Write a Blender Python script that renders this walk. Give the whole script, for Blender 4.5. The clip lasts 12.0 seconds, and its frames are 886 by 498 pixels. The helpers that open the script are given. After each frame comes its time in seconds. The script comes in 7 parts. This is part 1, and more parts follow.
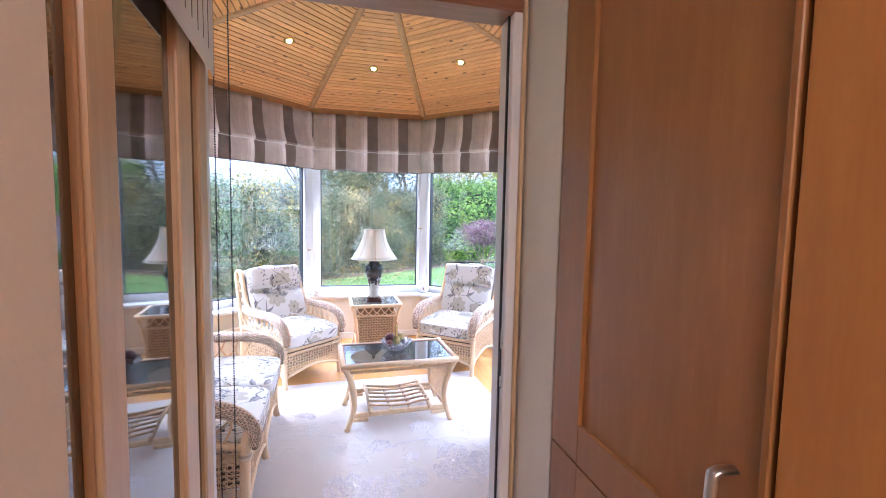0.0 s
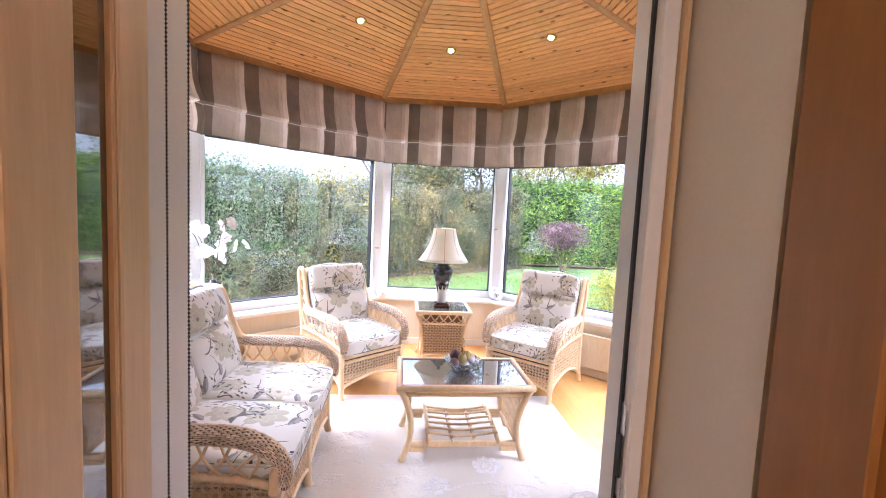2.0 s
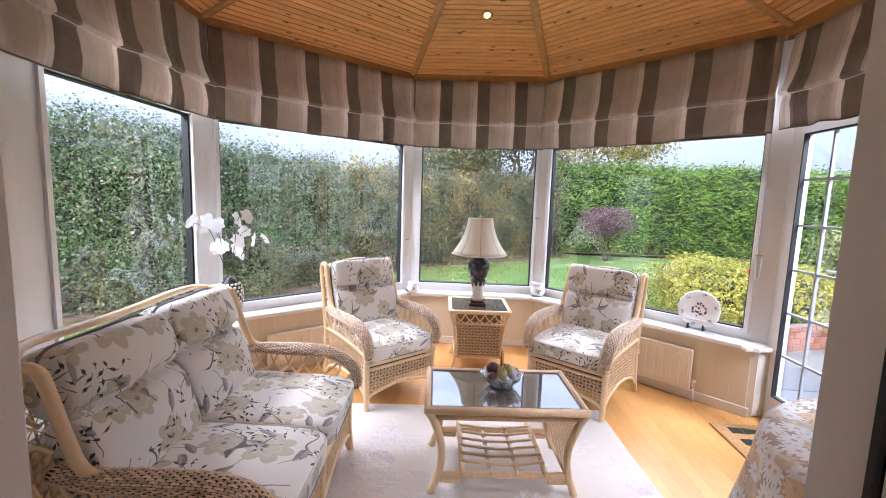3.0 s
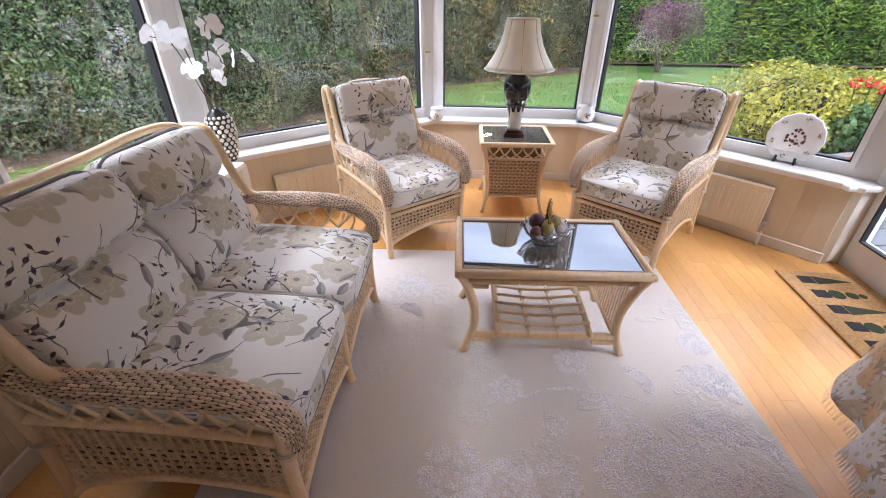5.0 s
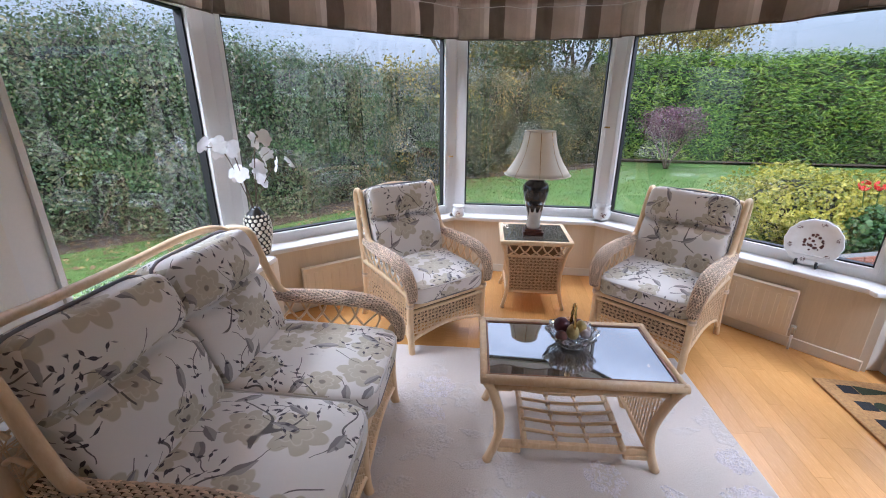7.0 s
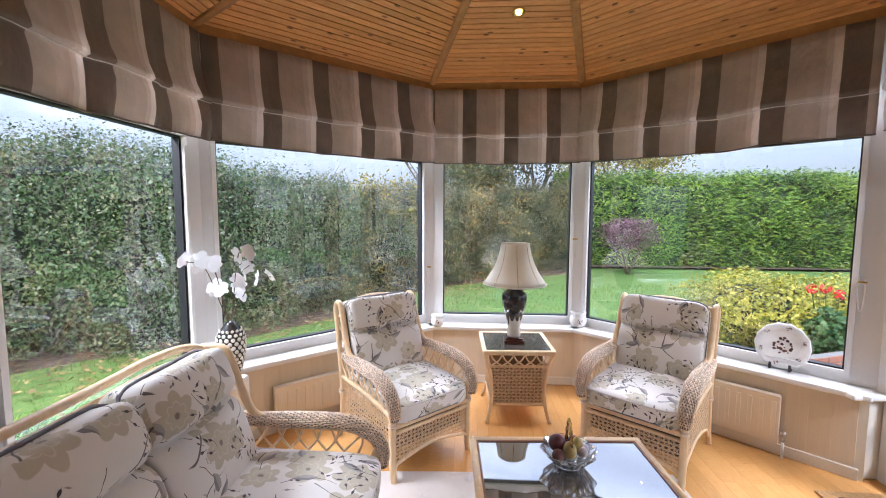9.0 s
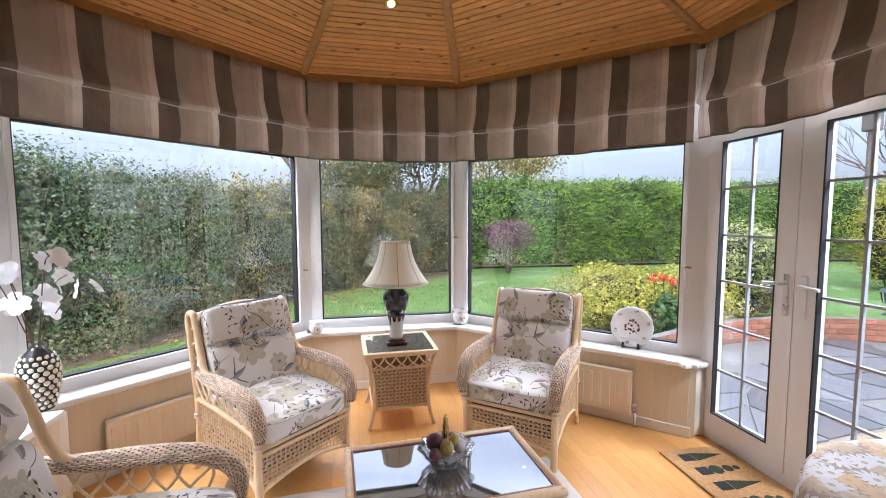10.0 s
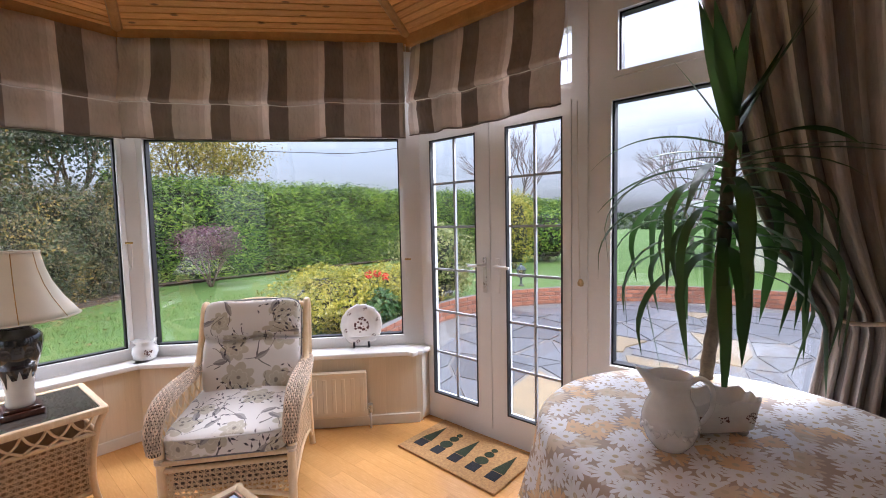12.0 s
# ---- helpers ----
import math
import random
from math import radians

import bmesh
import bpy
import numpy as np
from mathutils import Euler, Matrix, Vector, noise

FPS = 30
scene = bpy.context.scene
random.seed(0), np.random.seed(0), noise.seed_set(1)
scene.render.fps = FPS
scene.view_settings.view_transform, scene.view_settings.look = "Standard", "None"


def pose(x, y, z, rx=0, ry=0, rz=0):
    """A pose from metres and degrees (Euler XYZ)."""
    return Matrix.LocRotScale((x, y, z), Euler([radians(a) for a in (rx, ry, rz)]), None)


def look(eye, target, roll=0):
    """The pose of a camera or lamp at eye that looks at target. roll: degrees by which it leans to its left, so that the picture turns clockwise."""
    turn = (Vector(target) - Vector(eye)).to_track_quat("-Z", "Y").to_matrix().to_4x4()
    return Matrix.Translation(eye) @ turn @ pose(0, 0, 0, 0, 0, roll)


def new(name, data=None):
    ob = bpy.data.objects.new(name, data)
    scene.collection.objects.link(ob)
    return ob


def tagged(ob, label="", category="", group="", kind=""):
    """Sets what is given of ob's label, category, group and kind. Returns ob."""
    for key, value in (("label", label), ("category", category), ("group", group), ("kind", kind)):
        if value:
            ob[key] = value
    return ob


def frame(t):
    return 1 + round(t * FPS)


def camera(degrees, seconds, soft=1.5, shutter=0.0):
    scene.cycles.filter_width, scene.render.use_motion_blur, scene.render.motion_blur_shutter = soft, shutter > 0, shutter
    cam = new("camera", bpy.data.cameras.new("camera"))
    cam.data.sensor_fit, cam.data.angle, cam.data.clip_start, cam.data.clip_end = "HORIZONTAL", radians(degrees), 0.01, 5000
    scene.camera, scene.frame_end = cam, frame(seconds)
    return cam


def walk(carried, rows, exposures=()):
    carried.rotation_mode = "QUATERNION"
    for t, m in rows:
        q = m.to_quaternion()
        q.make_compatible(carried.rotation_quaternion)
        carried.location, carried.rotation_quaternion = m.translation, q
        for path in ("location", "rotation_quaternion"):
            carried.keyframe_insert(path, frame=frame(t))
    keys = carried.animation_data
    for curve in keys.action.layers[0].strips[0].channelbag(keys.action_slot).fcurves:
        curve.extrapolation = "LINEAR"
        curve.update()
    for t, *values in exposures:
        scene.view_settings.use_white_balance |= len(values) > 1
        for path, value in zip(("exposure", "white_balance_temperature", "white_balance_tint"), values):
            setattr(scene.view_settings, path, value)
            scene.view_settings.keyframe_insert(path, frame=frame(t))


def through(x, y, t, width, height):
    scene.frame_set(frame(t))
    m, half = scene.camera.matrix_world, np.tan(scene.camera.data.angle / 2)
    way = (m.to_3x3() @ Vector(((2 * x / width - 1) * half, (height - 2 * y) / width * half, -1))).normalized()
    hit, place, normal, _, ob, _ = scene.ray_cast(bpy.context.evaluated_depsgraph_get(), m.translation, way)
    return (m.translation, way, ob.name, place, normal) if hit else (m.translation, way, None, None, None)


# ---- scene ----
cam = camera(93.2, 12.0, soft=1.0)
PATH = [
    (0, (0.447, 0.351, 1.415), (0.89, 2.295, 1.267), 1.1),
    (0.5, (0.45, 0.371, 1.409), (0.759, 2.341, 1.255), 1.8),
    (1, (0.461, 0.446, 1.417), (0.67, 2.428, 1.253), 1.9),
    (1.5, (0.497, 0.561, 1.409), (0.62, 2.55, 1.241), 2.0),
    (2, (0.519, 0.789, 1.41), (0.613, 2.78, 1.248), 2.7),
    (2.5, (0.534, 0.992, 1.412), (0.541, 2.985, 1.245), 2.5),
    (2.7, (0.539, 1.065, 1.431), (0.509, 3.057, 1.251), 2.2),
    (4.3, (0.528, 1.549, 1.401), (0.367, 3.37, 0.588), 1.1),
    (4.5, (0.511, 1.588, 1.39), (0.353, 3.358, 0.473), 0.7),
    (5, (0.485, 1.65, 1.382), (0.327, 3.361, 0.36), 0.1),
    (5.5, (0.466, 1.665, 1.38), (0.307, 3.351, 0.315), 0.1),
    (6, (0.459, 1.667, 1.391), (0.293, 3.349, 0.322), 0.7),
    (6.5, (0.447, 1.654, 1.431), (0.252, 3.418, 0.508), 0.6),
    (7, (0.436, 1.64, 1.474), (0.191, 3.511, 0.809), 0.3),
    (7.2, (0.432, 1.625, 1.488), (0.168, 3.528, 0.931), 0.2),
    (8.8, (0.367, 1.611, 1.492), (0.171, 3.593, 1.309), 0.5),
    (9, (0.364, 1.62, 1.505), (0.245, 3.609, 1.333), 0.2),
    (9.5, (0.43, 1.651, 1.488), (0.534, 3.642, 1.332), -0.2),
    (10, (0.459, 1.715, 1.452), (0.85, 3.671, 1.304), -0.1),
    (10.5, (0.499, 1.812, 1.417), (1.202, 3.679, 1.27), -0.2),
    (11, (0.536, 1.899, 1.399), (1.541, 3.622, 1.252), -0.6),
    (11.5, (0.562, 1.957, 1.382), (1.833, 3.496, 1.241), -1.0),
    (12, (0.551, 2.049, 1.379), (2.072, 3.342, 1.246), -1.2),
]
# exposure: bright while in the dark doorway, settling once inside
EXPOSURES = [(0.0, 1.85, 4980, 21), (1.5, 1.98, 5450, 23), (2.7, 1.22, 5850, 22), (4.3, 0.66, 5950, 20), (5.5, 0.68, 5950, 20),
             (7.2, 0.33, 5650, 19), (9.0, 0.8, 5900, 19), (10.5, 0.66, 6050, 19), (11.0, 0.5, 6100, 20), (12.0, 0.5, 6150, 23)]
walk(cam, [(t, look(eye, target, roll)) for t, eye, target, roll in PATH], EXPOSURES)

# ---- world and light: a bright overcast day ----
world = bpy.data.worlds.new("overcast_sky")
scene.world = world
world.use_nodes = True
wn, wl = world.node_tree.nodes, world.node_tree.links
wn.clear()
w_out, w_bg, w_sky = wn.new("ShaderNodeOutputWorld"), wn.new("ShaderNodeBackground"), wn.new("ShaderNodeTexSky")
w_sky.sky_type, w_sky.sun_disc = "NISHITA", False
w_sky.sun_elevation, w_sky.sun_rotation = radians(32), radians(200)
w_sky.dust_density = 2.0
w_tc, w_map, w_noise, w_ramp, w_mix = (wn.new(n) for n in ("ShaderNodeTexCoord", "ShaderNodeMapping", "ShaderNodeTexNoise", "ShaderNodeValToRGB", "ShaderNodeMixRGB"))
w_map.inputs["Scale"].default_value = (1.0, 1.0, 5.0)
w_noise.inputs["Scale"].default_value, w_noise.inputs["Detail"].default_value = 2.2, 6.0
w_ramp.color_ramp.elements[0].position, w_ramp.color_ramp.elements[0].color = 0.38, (0.45, 0.45, 0.45, 1)
w_ramp.color_ramp.elements[1].position, w_ramp.color_ramp.elements[1].color = 0.68, (0.85, 0.85, 0.85, 1)
w_mix.inputs[2].default_value = (8.9, 9.9, 11.6, 1)
wl.new(w_tc.outputs["Generated"], w_map.inputs["Vector"])
wl.new(w_map.outputs["Vector"], w_noise.inputs["Vector"])
wl.new(w_noise.outputs["Fac"], w_ramp.inputs["Fac"])
wl.new(w_ramp.outputs["Color"], w_mix.inputs[0])
wl.new(w_sky.outputs["Color"], w_mix.inputs[1])
# overcast law: the zenith is several times as bright as the horizon
w_sep, w_grad, w_mul = wn.new("ShaderNodeSeparateXYZ"), wn.new("ShaderNodeMath"), wn.new("ShaderNodeVectorMath")
w_grad.operation, w_mul.operation = "MULTIPLY_ADD", "SCALE"
w_grad.inputs[1].default_value, w_grad.inputs[2].default_value = 2.2, 0.26
w_grad.use_clamp = False
wl.new(w_tc.outputs["Generated"], w_sep.inputs[0])
wl.new(w_sep.outputs[2], w_grad.inputs[0])
wl.new(w_mix.outputs["Color"], w_mul.inputs[0])
wl.new(w_grad.outputs[0], w_mul.inputs["Scale"])
wl.new(w_mul.outputs[0], w_bg.inputs["Color"])
w_bg.inputs["Strength"].default_value = 0.155
wl.new(w_bg.outputs["Background"], w_out.inputs["Surface"])
sun_data = bpy.data.lights.new("sun", "SUN")
sun_data.energy, sun_data.angle, sun_data.color = 1.9, radians(25), (1.0, 0.96, 0.9)
sun = new("sun", sun_data)
sun.matrix_world = look((0, 0, 30), (4, 12, 8))

# unseen area lamps added outside above the openings, in place of the high sky's light
for eye, to, wide, watts in (((-2.7, 3.35, 3.5), (0.6, 3.2, 0.4), 1.5, 190), ((-1.55, 5.75, 3.2), (0.8, 3.4, 0.4), 1.7, 66), ((0.67, 6.6, 3.2), (0.67, 3.2, 0.4), 1.3, 54),
                             ((2.95, 5.65, 3.2), (0.6, 3.2, 0.4), 1.7, 66), ((3.9, 3.5, 3.2), (0.2, 2.8, 0.4), 1.2, 60), ((3.7, 2.1, 3.25), (-0.4, 2.5, 0.5), 1.0, 170)):
    al = bpy.data.lights.new("sky_fill", "AREA")
    al.shape, al.size, al.size_y, al.energy, al.color = "RECTANGLE", wide, 0.8, watts, (0.90, 0.965, 1.0)
    new("sky_fill", al).matrix_world = look(eye, to)

# ---- materials ----
def nodes_of(name):
    m = bpy.data.materials.new(name)
    m.use_nodes = True
    nt = m.node_tree
    return m, nt, nt.nodes["Principled BSDF"]


def socket(bsdf, name, value):
    bsdf.inputs[name].default_value = value


def math_node(nt, op, a, b=None, c=None):
    n = nt.nodes.new("ShaderNodeMath")
    n.operation = op
    for i, v in enumerate((a, b, c)):
        if v is None:
            continue
        if isinstance(v, (int, float)):
            n.inputs[i].default_value = v
        else:
            nt.links.new(v, n.inputs[i])
    return n.outputs[0]


def mix_node(nt, fac, a, b, mode="MIX"):
    n = nt.nodes.new("ShaderNodeMixRGB")
    n.blend_type = mode
    for i, v in enumerate((fac, a, b)):
        if isinstance(v, (int, float)):
            n.inputs[i].default_value = v
        elif isinstance(v, tuple):
            n.inputs[i].default_value = (*v, 1) if len(v) == 3 else v
        else:
            nt.links.new(v, n.inputs[i])
    return n.outputs[0]


def coords(nt, space="Object", scale=(1, 1, 1), turn=0.0):
    tc, mp = nt.nodes.new("ShaderNodeTexCoord"), nt.nodes.new("ShaderNodeMapping")
    mp.inputs["Scale"].default_value = scale
    mp.inputs["Rotation"].default_value = (0, 0, turn)
    nt.links.new(tc.outputs[space], mp.inputs["Vector"])
    return mp.outputs["Vector"]


def noise_node(nt, vec, scale, detail=4.0, rough=0.55):
    n = nt.nodes.new("ShaderNodeTexNoise")
    n.inputs["Scale"].default_value, n.inputs["Detail"].default_value, n.inputs["Roughness"].default_value = scale, detail, rough
    nt.links.new(vec, n.inputs["Vector"])
    return n.outputs["Fac"]


def ramp_node(nt, fac, stops, interp="LINEAR"):
    n = nt.nodes.new("ShaderNodeValToRGB")
    n.color_ramp.interpolation = interp
    els = n.color_ramp.elements
    while len(els) < len(stops):
        els.new(0.5)
    for e, (p, c) in zip(els, stops):
        e.position, e.color = p, (*c, 1)
    nt.links.new(fac, n.inputs["Fac"])
    return n.outputs["Color"]


def bump_node(nt, bsdf, height, strength=0.3, distance=0.01):
    n = nt.nodes.new("ShaderNodeBump")
    n.inputs["Strength"].default_value, n.inputs["Distance"].default_value = strength, distance
    nt.links.new(height, n.inputs["Height"])
    nt.links.new(n.outputs["Normal"], bsdf.inputs["Normal"])


def surface(name, colour, rough=0.5, vary=0.12, scale=6.0, grain=60.0, bump=0.08, metal=0.0, per_object=0.0, per_island=0.0):
    """A plain finish with broad and fine variation."""
    m, nt, b = nodes_of(name)
    v = coords(nt)
    big, fine = noise_node(nt, v, scale), noise_node(nt, v, grain, 3)
    dark, light = tuple(c * (1 - vary) for c in colour), tuple(min(1, c * (1 + vary)) for c in colour)
    both = math_node(nt, "ADD", math_node(nt, "MULTIPLY", big, 0.65), math_node(nt, "MULTIPLY", fine, 0.35))
    col = ramp_node(nt, both, [(0.3, dark), (0.7, light)])
    for amount, node, out in ((per_object, "ShaderNodeObjectInfo", "Random"), (per_island, "ShaderNodeNewGeometry", "Random Per Island")):
        if amount:
            rnd = nt.nodes.new(node).outputs[out]
            col = mix_node(nt, 1.0, col, ramp_node(nt, rnd, [(0, (1 - amount,) * 3), (1, (1 + amount,) * 3)]), "MULTIPLY")
    nt.links.new(col, b.inputs["Base Color"])
    rr = math_node(nt, "MULTIPLY_ADD", big, 0.15, rough - 0.07)
    nt.links.new(rr, b.inputs["Roughness"])
    socket(b, "Metallic", metal)
    if bump:
        bump_node(nt, b, fine, bump, 0.004)
    return m


def timber(name, light, dark, scale, rough=0.45, per=0.12, knots=False, island=False):
    """Wood with grain running along local x."""
    m, nt, b = nodes_of(name)
    v = coords(nt, "Object" if not island else "UV", scale)
    rnd = nt.nodes.new("ShaderNodeNewGeometry").outputs["Random Per Island"] if island else nt.nodes.new("ShaderNodeObjectInfo").outputs["Random"]
    add = nt.nodes.new("ShaderNodeVectorMath")
    add.operation = "ADD"
    comb = nt.nodes.new("ShaderNodeCombineXYZ")
    for i in range(3):
        nt.links.new(math_node(nt, "MULTIPLY", rnd, 37.0 + 11 * i), comb.inputs[i])
    nt.links.new(v, add.inputs[0])
    nt.links.new(comb.outputs[0], add.inputs[1])
    g = noise_node(nt, add.outputs[0], 6.0, 5, 0.6)
    f = noise_node(nt, add.outputs[0], 30.0, 3)
    both = math_node(nt, "ADD", math_node(nt, "MULTIPLY", g, 0.75), math_node(nt, "MULTIPLY", f, 0.25))
    col = ramp_node(nt, both, [(0.32, dark), (0.55, tuple((a + c) / 2 for a, c in zip(light, dark))), (0.68, light)])
    col = mix_node(nt, 1.0, col, ramp_node(nt, rnd, [(0, (1 - per, 1 - per * 1.1, 1 - per * 1.3)), (1, (1 + per,) * 3)]), "MULTIPLY")
    if knots:
        vor = nt.nodes.new("ShaderNodeTexVoronoi")
        vor.voronoi_dimensions = "2D"
        vor.inputs["Scale"].default_value = 1.0
        kv = coords(nt, "UV", (5.0, 13.0, 7.0))
        add2 = nt.nodes.new("ShaderNodeVectorMath")
        add2.operation = "ADD"
        nt.links.new(kv, add2.inputs[0])
        nt.links.new(comb.outputs[0], add2.inputs[1])
        nt.links.new(add2.outputs[0], vor.inputs["Vector"])
        k = ramp_node(nt, vor.outputs["Distance"], [(0.07, (1, 1, 1)), (0.14, (0, 0, 0))])
        pick = nt.nodes.new("ShaderNodeSeparateColor")
        nt.links.new(vor.outputs["Color"], pick.inputs[0])
        k = math_node(nt, "MULTIPLY", k, math_node(nt, "LESS_THAN", pick.outputs[0], 0.28))
        col = mix_node(nt, math_node(nt, "MULTIPLY", k, 0.8), col, (0.10, 0.035, 0.012))
    nt.links.new(col, b.inputs["Base Color"])
    socket(b, "Roughness", rough)
    bump_node(nt, b, f, 0.06, 0.003)
    return m


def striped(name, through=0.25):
    """Vertical stripes of taupe, beige and cream, woven."""
    m, nt, b = nodes_of(name)
    tc = nt.nodes.new("ShaderNodeTexCoord")
    sep = nt.nodes.new("ShaderNodeSeparateXYZ")
    nt.links.new(tc.outputs["UV"], sep.inputs[0])
    u = math_node(nt, "FRACT", math_node(nt, "DIVIDE", sep.outputs[0], 0.35))
    d, be, pk, pl, li = (0.25, 0.195, 0.16), (0.60, 0.51, 0.44), (0.64, 0.535, 0.465), (0.74, 0.63, 0.565), (0.90, 0.80, 0.74)
    col = ramp_node(nt, u, [(0.0, d), (0.33, be), (0.60, pk), (0.80, pl), (0.89, li)], "CONSTANT")
    col = mix_node(nt, 0.12, col, (0.2, 0.17, 0.145))
    v = coords(nt, "UV", (1, 1, 1))
    w = noise_node(nt, v, 400, 2)
    z = noise_node(nt, v, 9, 4)
    col = mix_node(nt, 1.0, col, ramp_node(nt, math_node(nt, "ADD", math_node(nt, "MULTIPLY", w, 0.5), math_node(nt, "MULTIPLY", z, 0.5)), [(0.3, (0.8, 0.8, 0.8)), (0.7, (1.15, 1.15, 1.15))]), "MULTIPLY")
    nt.links.new(col, b.inputs["Base Color"])
    socket(b, "Roughness", 0.85)
    socket(b, "Sheen Weight", 0.25)
    fold = noise_node(nt, coords(nt, "UV", (11, 5, 1)), 1.0, 3)
    bump_node(nt, b, math_node(nt, "ADD", math_node(nt, "MULTIPLY", w, 0.03), fold), 0.75, 0.05)
    tr = nt.nodes.new("ShaderNodeBsdfTranslucent")
    nt.links.new(col, tr.inputs["Color"])
    ms = nt.nodes.new("ShaderNodeMixShader")
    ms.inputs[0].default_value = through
    nt.links.new(b.outputs[0], ms.inputs[1])
    nt.links.new(tr.outputs[0], ms.inputs[2])
    nt.links.new(ms.outputs[0], nt.nodes["Material Output"].inputs["Surface"])
    return m


def cells(nt, vec, scale, jitter=0.9):
    """Cell texture and the place relative to the cell's seed, with a random number a cell."""
    vor = nt.nodes.new("ShaderNodeTexVoronoi")
    vor.voronoi_dimensions = "2D"
    vor.inputs["Scale"].default_value, vor.inputs["Randomness"].default_value = scale, jitter
    nt.links.new(vec, vor.inputs["Vector"])
    sub = nt.nodes.new("ShaderNodeVectorMath")
    sub.operation = "SUBTRACT"
    nt.links.new(vec, sub.inputs[0])
    nt.links.new(vor.outputs["Position"], sub.inputs[1])
    sep = nt.nodes.new("ShaderNodeSeparateXYZ")
    nt.links.new(sub.outputs[0], sep.inputs[0])
    rnd = nt.nodes.new("ShaderNodeSeparateColor")
    nt.links.new(vor.outputs["Color"], rnd.inputs[0])
    return sep.outputs[0], sep.outputs[1], rnd.outputs[0], rnd.outputs[1], vor.outputs["Distance"]


def below(nt, a, limit, soft=0.004):
    """1 where a is under limit, with a narrow edge."""
    d = math_node(nt, "SUBTRACT", limit, a)
    d = math_node(nt, "DIVIDE", d, soft)
    n = math_node(nt, "ADD", d, 0.5)
    c = nt.nodes.new("ShaderNodeClamp")
    nt.links.new(n, c.inputs[0])
    return c.outputs[0]


def flower_mask(nt, vec, scale, radius, petals=5.0):
    """Petalled blooms: outer mask, ring of petal edges and heart."""
    x, y, r1, r2, dist = cells(nt, vec, scale, 0.75)
    r = math_node(nt, "POWER", math_node(nt, "ADD", math_node(nt, "MULTIPLY", x, x), math_node(nt, "MULTIPLY", y, y)), 0.5)
    a = math_node(nt, "ADD", math_node(nt, "ARCTAN2", y, x), math_node(nt, "MULTIPLY", r1, 6.28))
    wave = math_node(nt, "ABSOLUTE", math_node(nt, "SINE", math_node(nt, "MULTIPLY", a, petals / 2)))
    lim = math_node(nt, "MULTIPLY", math_node(nt, "MULTIPLY_ADD", wave, 0.32, 0.72), radius)
    lim = math_node(nt, "MULTIPLY", lim, math_node(nt, "MULTIPLY_ADD", r2, 0.5, 0.65))
    inner = math_node(nt, "MULTIPLY", lim, 0.55)
    edge = below(nt, math_node(nt, "ABSOLUTE", math_node(nt, "SUBTRACT", r, inner)), radius * 0.03, radius * 0.05)
    return below(nt, r, lim, radius * 0.06), edge, below(nt, r, radius * 0.12, radius * 0.05), r, a


def leaf_mask(nt, vec, scale, length, width, keep=0.6):
    """Pointed leaves turned at random; one half may be darker."""
    x, y, r1, r2, dist = cells(nt, vec, scale, 1.0)
    ang = math_node(nt, "MULTIPLY", r1, 6.28)
    c, s = math_node(nt, "COSINE", ang), math_node(nt, "SINE", ang)
    u = math_node(nt, "SUBTRACT", math_node(nt, "MULTIPLY", x, c), math_node(nt, "MULTIPLY", y, s))
    v = math_node(nt, "ADD", math_node(nt, "MULTIPLY", x, s), math_node(nt, "MULTIPLY", y, c))
    q = math_node(nt, "DIVIDE", u, length)
    shape = math_node(nt, "MULTIPLY", math_node(nt, "SUBTRACT", 1.0, math_node(nt, "MULTIPLY", q, q)), width)
    m = below(nt, math_node(nt, "ABSOLUTE", v), shape, 0.002)
    stem = math_node(nt, "MULTIPLY", below(nt, math_node(nt, "ABSOLUTE", math_node(nt, "ADD", v, math_node(nt, "MULTIPLY", math_node(nt, "MULTIPLY", u, u), 4.0))), 0.0016, 0.001),
                     below(nt, math_node(nt, "ABSOLUTE", u), length * 2.3, 0.002))
    k = below(nt, r2, keep, 0.01)
    return math_node(nt, "MULTIPLY", m, k), math_node(nt, "MULTIPLY", stem, k), below(nt, v, 0.0, 0.002)


